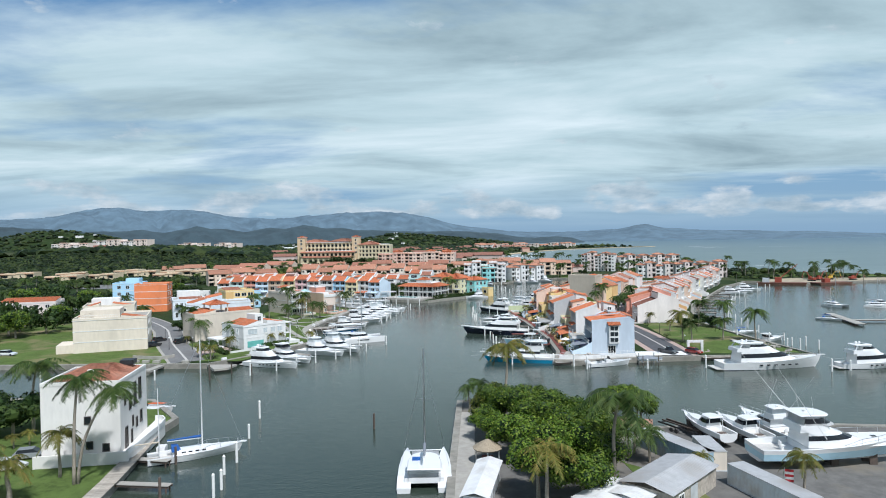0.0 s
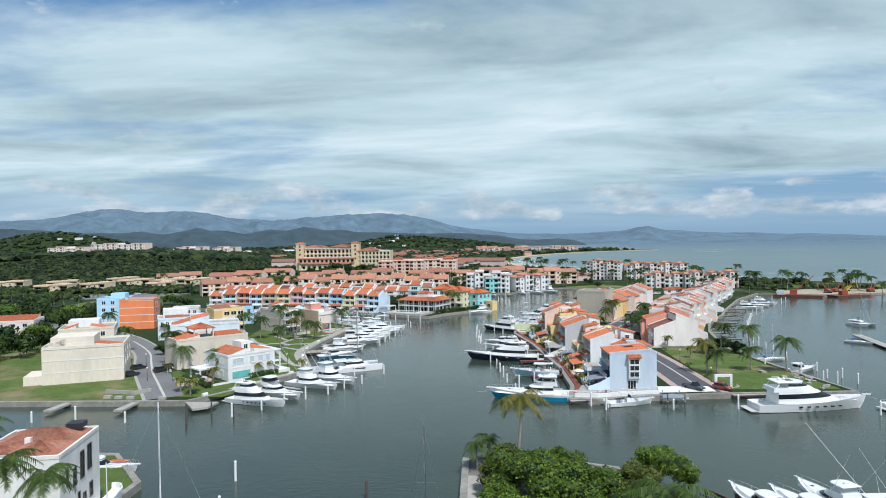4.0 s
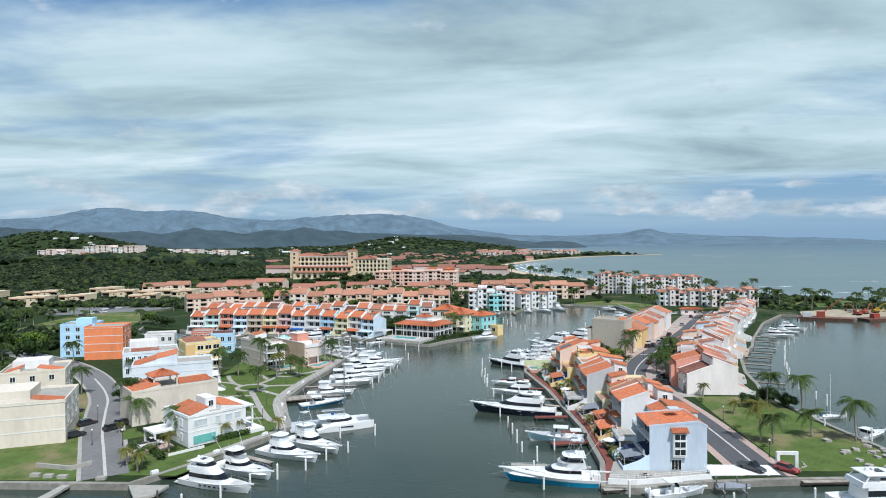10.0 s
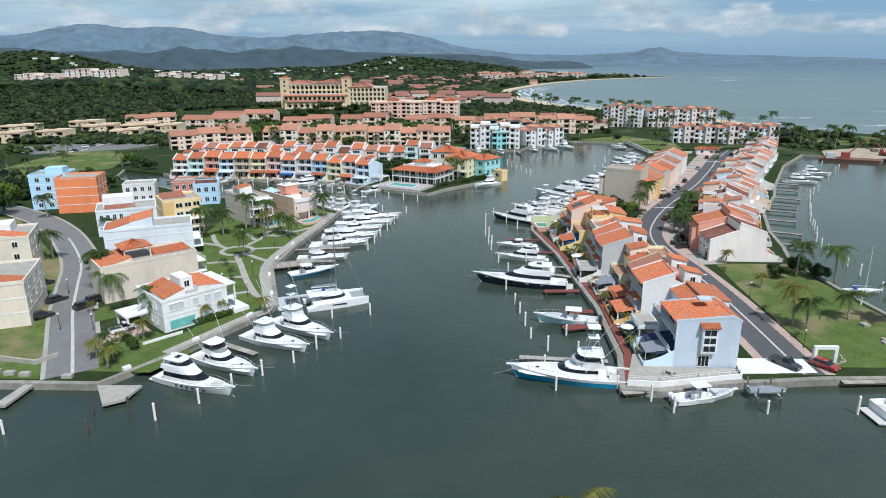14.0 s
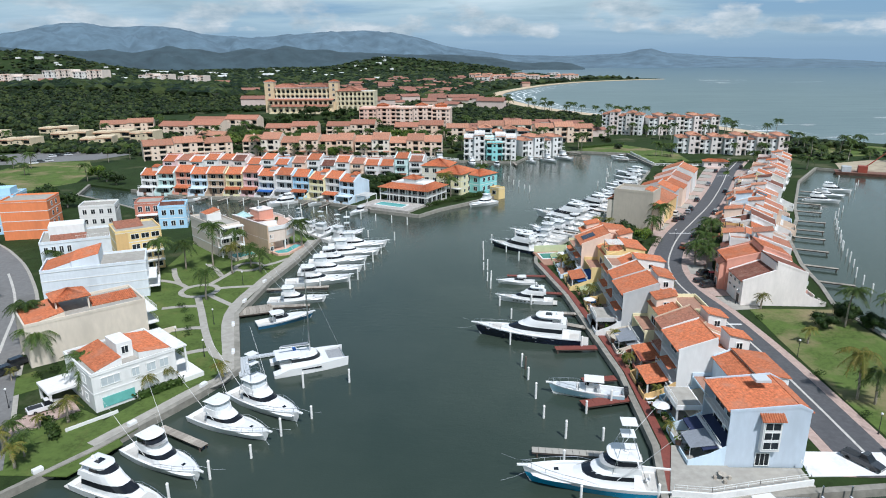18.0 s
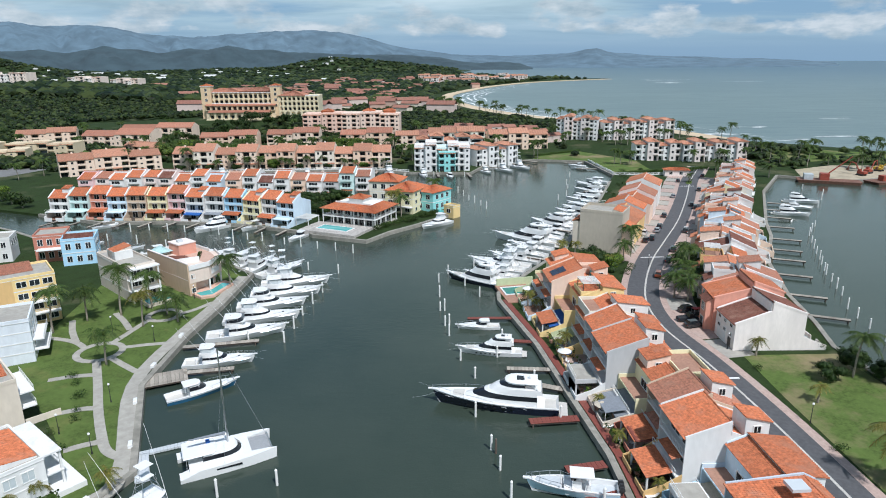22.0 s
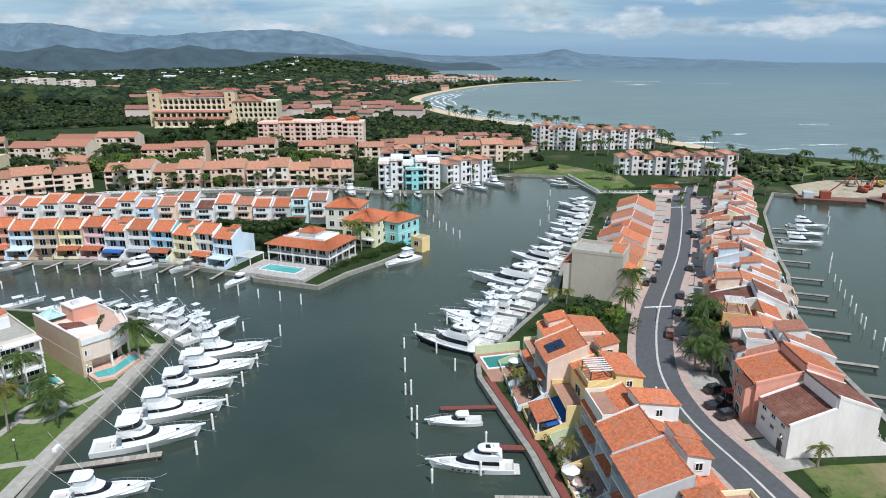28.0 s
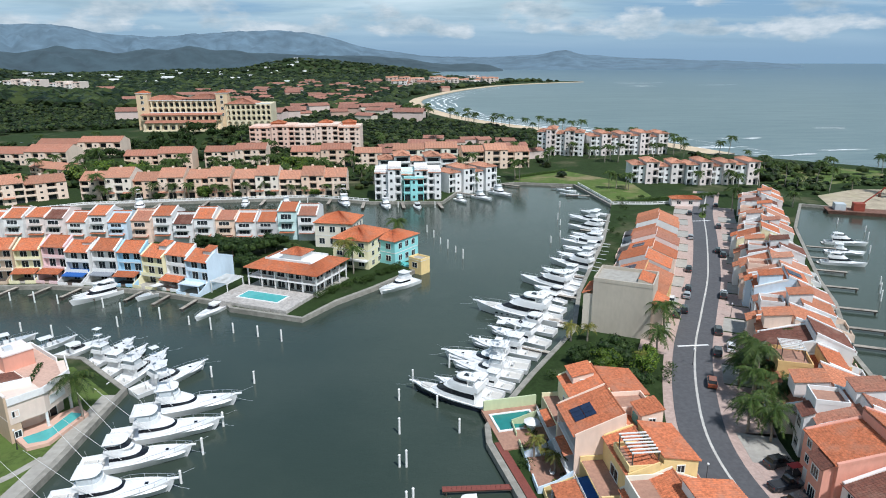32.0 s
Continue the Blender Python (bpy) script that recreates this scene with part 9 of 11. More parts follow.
part("tabletop", Mesh().loft([[(0.6 * math.cos(q * math.pi / 6), 0.6 * math.sin(q * math.pi / 6), z) for q in range(12)] for z in (0.7, 0.75)]), WOOD, ts)
part("leg", Mesh().box(-0.06, 0.06, -0.06, 0.06, 0, 0.7), DARKWOOD, ts)
for q in range(4):
    part("stool", Mesh().box(math.cos(q * 1.571) - 0.2, math.cos(q * 1.571) + 0.2, math.sin(q * 1.571) - 0.2, math.sin(q * 1.571) + 0.2, 0, 0.45), WOOD, ts)
gt = thing("gate_arch", pose(61.2, 189, 1.0), "white arched gateway beside the street", "gate")
part("pillar", Mesh().box(0, 0.6, -0.3, 0.3, 0, 2.6), TRIM, gt)
part("pillar", Mesh().box(3.6, 4.2, -0.3, 0.3, 0, 2.6), TRIM, gt)
part("lintel", Mesh().loft([[(x, -0.3, z) for x, z in ((0, 2.6), (4.2, 2.6), (4.2, 3.2), (0, 3.2))], [(x, 0.3, z) for x, z in ((0, 2.6), (4.2, 2.6), (4.2, 3.2), (0, 3.2))]]), TRIM, gt)
# gatehouse at the head of the street
gh = thing("gatehouse", pose(128, 452, 1.0, 0, 0, -10), "pink gatehouse with a tile roof", "building")
part("wall", Mesh().box(0, 12, 0, 5, -0.5, 3.2), stucco(PALEPINK), gh)
part("roof", hip(Mesh(), 0, 12, 0, 5, 3.2, 1.2, 0.6, 0.5), TILE, gh)
window(gh, "-y", 0, 3, 1.0, 1.6, 1.4)
window(gh, "-y", 0, 8, 1.0, 1.6, 1.4)
# white balustrade of the far quay and of the basin
for pts in ([(-150, 470), (-128, 481.5), (-80, 485.5), (-28, 487.5), (-3, 476)], [(104, 458), (121, 456), (140, 458)], [(104, 460), (102.5, 505)]):
    m = Mesh()
    for a, b in zip(pts, pts[1:]):
        n = int(math.dist(a, b) / 2.4)
        for k in range(n):
            p = Vector(a).lerp(Vector(b), k / n)
            m.box(p.x - 0.2, p.x + 0.2, p.y - 0.2, p.y + 0.2, 1, 2.2)
        L_, R_ = ribbon([a, b], 0.14)
        m.prism([L_[0], R_[0], R_[1], L_[1]], 1.9, 2.15)
        m.prism([L_[0], R_[0], R_[1], L_[1]], 1.0, 1.5)
    solid("balustrade", m, TRIM, "white quay balustrade", "balustrade", kind="structure")
# quay of the far bank is pale
solid("far_quay_walk", band([(-150, 472), (-128, 483.5), (-80, 487.2), (-28, 489)], 1.6, 0.9, 1.12), CONCRETE, "pale quay walk", "walkway", kind="structure")

# far town between the wood and the beach
FR = random.Random(11)
def cottage(x, y, ang, w, d, h, col, tile, z):
    c = thing("cottage", pose(x, y, z, 0, 0, ang), "distant house with a red tile roof among trees", "house", "distant houses")
    part("wall", Mesh().box(-w / 2, w / 2, -d / 2, d / 2, -2, h), stucco(col), c)
    part("roof", pantiles(pantiles(Mesh(), (-w / 2 - 0.6, -d / 2 - 0.6, h), (w / 2 + 0.6, -d / 2 - 0.6, h), (w / 2 + 0.6, 0, h + d * 0.25), (-w / 2 - 0.6, 0, h + d * 0.25), rib=3), (w / 2 + 0.6, d / 2 + 0.6, h), (-w / 2 - 0.6, d / 2 + 0.6, h), (-w / 2 - 0.6, 0, h + d * 0.25), (w / 2 + 0.6, 0, h + d * 0.25), rib=3), tile, c)
    return c


protos = [cottage(-40, 905, 10, 18, 12, 7, (0.50, 0.34, 0.27), TILE_ROSE, 1.5), cottage(0, 930, -20, 22, 12, 6, (0.66, 0.58, 0.48), TILE_ROSE, 1.5), cottage(-70, 985, 30, 26, 13, 8, (0.62, 0.50, 0.45), TILE_ROSE, 1.5)]
for i in range(44):
    u = FR.random()
    yy = 860 + 900 * u ** 1.2
    xx = FR.uniform(-120 - 240 * u, float(np.interp(yy, [820, 920, 1060, 1200, 1350, 1540], [70, 40, 20, 20, 60, 200])))
    o = copy_thing(FR.choice(protos), pose(xx, yy, 1.2 + height(xx, yy), 0, 0, FR.uniform(-40, 40)) @ Matrix.Scale(FR.uniform(0.8, 1.25), 4))
for i in range(18):
    xx, yy = FR.uniform(-10, 100), FR.uniform(580, 690)
    copy_thing(FR.choice(protos), pose(xx, yy, 1.2, 0, 0, FR.uniform(-30, 30)) @ Matrix.Scale(FR.uniform(0.55, 0.75), 4))
for i in range(12):
    xx, yy = FR.uniform(-760, -180), FR.uniform(880, 1400)
    copy_thing(FR.choice(protos), pose(xx, yy, 1.2 + height(xx, yy), 0, 0, FR.uniform(-30, 30)) @ Matrix.Scale(FR.uniform(0.8, 1.2), 4))
for i in range(26):
    u = FR.random()
    xx, yy = 10 + 330 * u + FR.uniform(-25, 0), 1600 + 260 * u + FR.uniform(10, 330)
    block(xx, yy, FR.uniform(-25, 25), FR.uniform(24, 40), 15, FR.uniform(9, 15), 4, 6, FR.choice([(0.72, 0.68, 0.64), (0.66, 0.58, 0.52), (0.62, 0.48, 0.42)]), "distant white condominium on the headland", base=1, roof=FR.choice(["gable", "flat"]), split=2, ww=2.4, trim=False, group="headland condominiums")
for i in range(22):
    xx, yy = FR.uniform(-260, 60), FR.uniform(1150, 2000)
    copy_thing(FR.choice(protos), pose(xx, yy, 1.2 + height(xx, yy), 0, 0, FR.uniform(-40, 40)) @ Matrix.Scale(FR.uniform(0.8, 1.3), 4))
far_protos = [cottage(-700, 2050, 12, 24, 14, 8, WHITE, SHEETWHITE, 1.5), cottage(-640, 2320, -12, 40, 16, 7, (0.7, 0.68, 0.64), SHEETWHITE, 1.5)]
for i in range(60):
    a_ = radians(FR.uniform(-33, -1))
    r_ = FR.uniform(2000, 3100) if i % 3 else FR.uniform(2900, 3200)
    xx, yy = r_ * math.sin(a_), r_ * math.cos(a_)
    copy_thing(FR.choice(far_protos), pose(xx, yy, 1.0 + height(xx, yy), 0, 0, FR.uniform(-30, 30)) @ Matrix.Scale(FR.uniform(0.35, 0.8), 4))


# ---- plants ----
def palm(h, fronds, spread, leaf=PALMLEAF, seed=0, lean=0.5, label="tall coconut palm with drooping green fronds"):
    R = random.Random(seed)
    p = thing("palm_tree", Matrix(), label, "palm", "palm trees")
    bend = [(lean * (k / 8) ** 2, 0.12 * math.sin(k), h * k / 8) for k in range(9)]
    part("trunk", Mesh().tube([(0, 0, -0.6)] + bend[1:], 0.24, 0.13, n=7), BARK, p, smooth=True)
    top = Vector(bend[-1])
    m = Mesh()
    for i in range(fronds):
        a = 2 * math.pi * i / fronds * 2.4 + R.uniform(-0.2, 0.2)
        up = R.uniform(-0.25, 0.95)
        L = spread * R.uniform(0.8, 1.1)
        rib = []
        n = 6
        for k in range(n + 1):
            s = k / n
            r = L * (s * 0.92)
            z = L * (up * s * 0.85 - 0.75 * s * s)
            rib.append(top + Vector((math.cos(a) * r, math.sin(a) * r, z)))
        side = Vector((-math.sin(a), math.cos(a), 0))
        for k in range(n):
            p0, p1 = rib[k], rib[k + 1]
            wd = L * 0.26 * math.sin(math.pi * (0.12 + 0.86 * (k + 0.5) / n)) + 0.06
            for sgn in (-1, 1):
                # leaflets hang from the rib, three to a step, with gaps between
                for q in range(4):
                    f0, f1 = q / 4, q / 4 + 0.23
                    b0, b1 = p0.lerp(p1, f0), p0.lerp(p1, f1)
                    tip = p0.lerp(p1, f0 + 0.42) + side * sgn * wd + Vector((0, 0, -wd * R.uniform(0.35, 0.9)))
                    m.add([b0[:], b1[:], tip[:]], [(0, 1, 2)])
            m.add([p0[:], (p0 + side * 0.03)[:], (p1 + side * 0.03)[:], p1[:]], [(0, 1, 2, 3)])
    part("crown", m, leaf, p)
    return p


def tree(h, r, leaf=LEAF, seed=0, per=34, size=0.42, name="tree", label="broad leafy tree with a dense green crown", trunk=True, core=True):
    R = random.Random(seed)
    t = thing(name, Matrix(), label, "tree" if name == "tree" else "shrub", "trees" if name == "tree" else "shrubs")
    blobs = []
    for i in range(11):
        a = i * 2.4
        rr = r * math.sqrt((i + 0.3) / 11) * 0.78
        blobs.append((rr * math.cos(a), rr * math.sin(a), h - r * 0.55 + R.uniform(-0.35, 0.25) * r - rr * 0.25, r * R.uniform(0.34, 0.52)))
    if trunk:
        m = Mesh().tube([(0, 0, -0.5), (0.1, 0, h * 0.3), (0, 0.1, h * 0.62)], 0.3, 0.16, n=7)
        for b in blobs[:7]:
            m.tube([(0.05, 0, h * 0.35), (b[0] * 0.5, b[1] * 0.5, h * 0.5), (b[0], b[1], b[2])], 0.13, 0.04, n=5)
        part("trunk", m, BARK, t)
    part("crown", leaf_cloud(R, blobs, per, size), leaf, t)
    if not trunk or not core:
        return t
    # solid dark blobs fill the crown, shade between its leaves put into their colour
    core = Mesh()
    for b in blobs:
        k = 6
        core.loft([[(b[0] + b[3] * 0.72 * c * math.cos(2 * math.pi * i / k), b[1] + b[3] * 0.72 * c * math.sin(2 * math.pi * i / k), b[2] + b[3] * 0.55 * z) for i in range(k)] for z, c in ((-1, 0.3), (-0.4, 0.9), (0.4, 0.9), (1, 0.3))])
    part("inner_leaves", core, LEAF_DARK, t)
    return t


VR = random.Random(21)
PALMS = [palm(9.5, 22, 4.2, PALMLEAF, 1, 0.8), palm(8.0, 21, 4.0, PALMLEAF, 2, -0.5), palm(11.0, 23, 4.4, PALMLEAF, 3, 1.2), palm(6.2, 20, 3.7, PALMLEAF, 4, 0.2), palm(3.8, 15, 2.3, PALMLEAF_Y, 5, 0.1, "short yellow-green palm in a garden"), palm(9.0, 19, 4.0, PALMLEAF_Y, 6, 0.6, "coconut palm with yellowing wind-blown fronds")]
used = set()


def put_palm(k, x, y, z=1.0, s=1.0, rot=None):
    m = pose(x, y, z, 0, 0, VR.uniform(0, 360) if rot is None else rot) @ Matrix.Scale(s * VR.uniform(0.9, 1.12), 4)
    if k not in used:
        used.add(k)
        PALMS[k].matrix_basis = m
        return PALMS[k]
    o = copy_thing(PALMS[k], m)
    o.matrix_basis = m
    return o


for i, (x, y) in enumerate(PALMS_LAWN):
    put_palm((0, 1, 2, 0, 1, 3, 4, 3, 5, 1, 0, 4)[i % 12], x, y)
for i, (x, y) in enumerate(PALMS_WEST):
    put_palm((4, 4, 4, 3, 3, 1, 3, 4, 4, 3, 1, 0, 1)[i % 13], x, y)
for i, (x, y) in enumerate(PALMS_EASTLAWN):
    put_palm((0, 1, 3, 5, 4, 4, 1, 3)[i % 8], x, y)
for i, (x, y) in enumerate(PALMS_STREET):
    put_palm((3, 0, 3, 1, 3, 1, 4, 4, 3, 4, 1, 4, 4, 4, 4, 4)[i % 16], x, y)
for i, (x, y) in enumerate(PALMS_PEN):
    put_palm((5, 1, 3, 3, 3, 4, 1)[i % 7], x, y)
# the pair of tall palms and the small ones before the south-west house
PALMS.append(palm(13.0, 24, 3.7, PALMLEAF, 11, 0.6, "tall coconut palm on the lawn before a house"))
PALMS.append(palm(12.4, 24, 3.7, PALMLEAF, 12, 4.6, "tall leaning coconut palm before a house"))
PALMS.append(palm(6.4, 20, 3.4, PALMLEAF_Y, 13, 0.1, "small yellow-green coconut palm on a lawn"))
put_palm(6, -48.8, 96.3, 1, 1.0, 20)
put_palm(7, -48.4, 96.5, 1, 1.0, 8)
put_palm(8, -52.4, 98.9, 1, 1.0, 0)
for x, y, k, sc in ((-70.0, 119, 0, 1.2), (-53.4, 90.6, 4, 1.5), (-56.2, 89.6, 4, 1.6), (-59, 92, 4, 1.2), (-66, 112.5, 4, 0.6), (-67.5, 111, 4, 0.5)):
    put_palm(k, x, y, 1, sc)
for i, (x, y) in enumerate(PALMS_SHORE + PALMS_CONDO + PALMS_FAR):
    put_palm((0, 1, 2, 3)[i % 4], x, y, 1.0, 1.05)
# the lone palm over the channel and palms of the boatyard
put_palm(5, 9.5, 133, 1, 1.25, 40)
put_palm(0, 20.6, 95, 1, 1.12)
put_palm(8, 11.6, 88.5, 1, 1.25)
put_palm(8, 42.4, 92, 1, 0.82)
put_palm(4, 33.2, 99.2, 1, 0.8)
for x, y in ((25, 105), (26.5, 107.5), (27.5, 104), (23.5, 108), (29.5, 125.5), (31, 123.5), (2.8, 133), (4.5, 135.5)):
    put_palm(3, x, y, 1, 0.72)
# belt of palms behind the beach and the eastern spit
for i in range(46):
    u = i / 45
    yy = 600 + 380 * u
    xx = float(np.interp(yy, [600, 680, 745, 815, 920, 980], [215, 185, 150, 104, 62, 50])) + VR.uniform(-26, 2)
    put_palm(VR.choice((0, 1, 2)), xx, yy, 1, 1.15)
for i in range(26):
    xx = 215 + 190 * VR.random()
    yy = float(np.interp(xx, [215, 300, 420], [455, 440, 418])) + VR.uniform(-16, 26)
    put_palm(VR.choice((0, 1, 2, 3)), xx, yy, 1, 1.0)
for i in range(36):
    xx, yy = VR.uniform(-330, 90), VR.uniform(515, 700)
    put_palm(VR.choice((0, 1, 2)), xx, yy, 1 + max(0, height(xx, yy) - 0.5), 1.05)
for i in range(16):
    put_palm(VR.choice((0, 1, 3)), VR.uniform(-300, -180), VR.uniform(330, 480), 1, 1.0)

TREES = [tree(7.5, 4.2, LEAF, 1, 62, 0.36), tree(6.0, 3.4, LEAF, 2, 62, 0.36), tree(7.0, 4.6, LEAF_DARK, 3, 36, 0.46), tree(6.5, 3.8, LEAF_BRIGHT, 4, 22, 0.45, label="bright yellow-green leafy tree"), tree(1.7, 1.3, HEDGE, 5, 60, 0.22, "shrub", "rounded green garden shrub", False)]
TREES += [tree(8.2, 4.6, LEAF, 21, 130, 0.30), tree(7.0, 4.0, LEAF, 22, 130, 0.30), tree(6.6, 3.4, LEAF_OLIVE, 23, 130, 0.28, label="yellow-green leafy tree on the shore"), tree(7.0, 4.4, LEAF_DARK, 31, 13, 0.85, core=False)]
used_t = set()


def put_tree(k, x, y, z=1.0, s=1.0, sz=1.0):
    m = pose(x, y, z, 0, 0, VR.uniform(0, 360)) @ Matrix.Diagonal((s, s, s * sz, 1))
    if k not in used_t:
        used_t.add(k)
        TREES[k].matrix_basis = m
        return
    copy_thing(TREES[k], m).matrix_basis = m


# dense trees of the south-east shore
for x, y, s, k in ((8.5, 119, 1.0, 5), (13, 112, 1.08, 5), (12, 123, 0.95, 6), (17, 105, 1.05, 5), (18, 116, 1.0, 6), (14.5, 98, 1.05, 5), (19, 97, 0.95, 6), (9.5, 105, 1.0, 6), (11, 92, 0.95, 5), (16, 90, 0.9, 6), (5.6, 114, 0.75, 6), (7, 127, 0.95, 7), (5.2, 122, 0.85, 7), (15.5, 126, 0.85, 6), (24.2, 118.8, 0.95, 7), (29.5, 127, 0.85, 6), (31.5, 123.5, 0.7, 5), (22, 108, 0.75, 6)):
    put_tree(k, x, y, 1, s)
# dark trees west of the houses
for x, y, s, k in ((-160, 242, 1.2, 8), (-165, 252, 1.35, 8), (-158, 262, 1.2, 0), (-172, 262, 1.3, 8), (-166, 274, 1.3, 8), (-178, 276, 1.2, 8), (-176, 248, 1.2, 8), (-186, 290, 1.3, 8), (-200, 305, 1.3, 8), (-212, 312, 1.3, 8), (-196, 322, 1.2, 0), (-222, 345, 1.3, 8), (-233, 360, 1.2, 8), (-152, 250, 0.9, 8), (-172, 408, 1.0, 8), (-163, 400, 0.9, 8), (-180, 415, 1.0, 0), (-158, 352, 1.1, 8), (-162, 336, 1.0, 8)):
    put_tree(k, x, y, 1, s)
for x, y, s, k in ((-72, 117, 1.1, 2), (-78, 112, 1.2, 2), (-82, 122, 1.1, 2), (-70, 126, 0.9, 2), (-90, 108, 1.2, 2), (-96, 120, 1.1, 2)):
    put_tree(k, x, y, 1, s)
for x, y, s, k in ((-150, 226, 1.2, 0), (-156, 231, 1.35, 8), (-146, 236, 1.2, 8), (-160, 222, 1.2, 8), (-168, 236, 1.4, 8), (-152, 214, 1.1, 0), (-142, 246, 1.2, 8), (-180, 262, 1.4, 8), (-190, 292, 1.5, 8), (-198, 300, 1.5, 0), (-206, 330, 1.5, 8), (-214, 344, 1.5, 8), (-192, 310, 1.4, 8), (-170, 300, 1.3, 8), (-176, 312, 1.3, 0)):
    put_tree(k, x, y, 1, s, 1.2)
# gardens
for x, y, s, k in ((47, 304, 0.8, 0), (51, 308, 0.9, 2), (55, 303, 0.7, 0), (43, 309, 0.6, 2), (50, 297, 0.75, 2), (58, 309, 0.6, 1), (-12, 377, 0.6, 2), (-36, 377, 0.8, 2), (-40, 384, 0.7, 2), (-52, 404, 0.8, 2), (-44, 402, 0.8, 2), (-58, 408, 0.7, 2), (-100, 240, 0.6, 2), (-88, 232, 0.5, 2), (-152, 330, 1.1, 2), (-163, 345, 1.2, 2), (-172, 362, 1.1, 2), (-182, 335, 1.2, 2), (-78, 489, 0.9, 0), (76, 236, 0.6, 2), (83, 240, 0.7, 2), (86, 235, 0.6, 2), (-28, 487.5, 0.6, 0)):
    put_tree(k, x, y, 1, s)
for i in range(26):
    put_tree(3, -128 + 4.4 * i + VR.uniform(-2, 2), 530 + VR.uniform(-6, 14), 1, VR.uniform(0.7, 1.1)) if i % 3 else put_tree(0, -128 + 4.4 * i, 536, 1, 1.0)
for i in range(40):
    put_tree(8, VR.uniform(-330, -130), VR.choice((VR.uniform(648, 668), VR.uniform(762, 800))), 1.0, VR.uniform(0.9, 1.5))
# shrubs
SHRUBS = [(-57, 205), (-56, 206.2), (-55, 207.4), (-54, 208.6), (-68.5, 195.5), (-67.3, 194.2), (-66, 193), (-64.8, 196.5), (-70, 199), (-78, 213), (-80, 211), (-62, 226), (-60, 230), (-61, 233), (-63, 238), (-66, 243), (-68, 246), (-60, 218), (-58, 221), (24, 275), (25.5, 279.6), (28, 281), (30, 276), (63.5, 200), (63.4, 214), (64.8, 241), (80, 251), (83, 249.5), (66, 252), (64.5, 262), (48, 315), (52, 314), (45, 303), (41, 305)]
for x, y in SHRUBS:
    put_tree(4, x, y, 1.0, VR.uniform(0.7, 1.15))
for i in range(60):
    u = VR.random()
    px, py, a = along([(80, 408), (96, 440), (104, 460)], 60 * u)
    put_tree(4, px + 6 + VR.uniform(-2, 2), py + VR.uniform(-2, 2), 1, 0.8) if i % 3 == 0 else None
for i in range(50):
    xx = VR.uniform(-16, 8)
    yy = float(np.interp(xx, [-16, 0, 8], [349, 366, 374])) + VR.uniform(1.5, 6)
    put_tree(4, xx, yy, 1, VR.uniform(0.8, 1.3))
for i in range(26):
    put_tree(4, VR.uniform(106, 170), VR.uniform(462, 470), 1, VR.uniform(0.8, 1.3))


for i in range(26):
    yk = 190 + i * 3.9
    xk = float(np.interp(yk, [186, 215, 250, 290], [30.8, 30.0, 27.8, 27.6])) + VR.uniform(-0.4, 2.2)
    if i % 3 == 1:
        put_palm(4, xk, yk, 1.1, 0.62)
    else:
        put_tree(4, xk, yk, 1.1, VR.uniform(0.45, 0.8))
for x, y in ((70, 290), (72.5, 286), (75, 294), (69, 284), (74, 299), (78, 302), (71.5, 297)):
    put_palm(3, x, y, 1, 1.05)
for x, y in ((44, 300), (41, 296.5), (38, 300), (46.5, 305), (53, 312), (56.5, 314), (49, 313), (45, 311), (42, 307), (58, 300), (60.5, 304), (36, 303)):
    put_tree(4, x, y, 1, VR.uniform(0.9, 1.4))


for x, y in ((132, 431.5), (133.6, 434), (135, 437)):
    put_tree(4, x, y, 1.2, 0.8)
put_palm(3, 133.4, 434.6, 1.2, 0.7)
# trees and palms between the apartment blocks and before the hotel
for i in range(34):
    put_tree(8, VR.uniform(-190, -20), VR.uniform(606, 630), 1.0 + max(0, height(-100, 618) - 0.5), VR.uniform(0.8, 1.25))
for i in range(34):
    xx, yy = VR.uniform(-170, -40), VR.uniform(662, 724)
    put_tree(8, xx, yy, 1.0 + max(0, height(xx, yy) - 0.8), VR.uniform(0.9, 1.4))
for i in range(22):
    xx = -130 + i * 5.6 + VR.uniform(-2, 2)
    (put_palm(VR.choice((1, 3)), xx, 489.6, 1, 0.85) if i % 3 else put_tree(2, xx, 489.2, 1, 0.55))
for i in range(22):
    put_palm(VR.choice((0, 1, 3)), -140 + i * 6.6 + VR.uniform(-2, 2), 518 + VR.uniform(-4, 12), 1, 1.0)
for i in range(30):
    put_tree(VR.choice((3, 3, 0, 8)), VR.uniform(-160, -4), VR.uniform(517, 558), 1, VR.uniform(1.2, 1.65))
for i in range(44):
    put_palm(VR.choice((0, 1, 2)), VR.uniform(-165, -6), VR.uniform(519, 556), 1, VR.uniform(0.85, 1.1))
for x, y in ((-36, 398), (-40, 394), (-33, 402), (-46, 396)):
    put_tree(2, x, y, 1, 0.95)
for x, y, k in ((-70.5, 190.5, 3), (-66.5, 186.5, 3), (-69, 194, 4), (-84, 209.5, 4)):
    put_palm(k, x, y, 1, 0.62)
for i in range(22):
    put_tree(8, VR.uniform(10, 100), VR.uniform(585, 640), 1, VR.uniform(0.8, 1.2))
for i in range(14):
    put_palm(VR.choice((0, 1, 2)), VR.uniform(104, 200), VR.uniform(586, 602) if i % 2 else VR.uniform(484, 496), 1, 0.9)


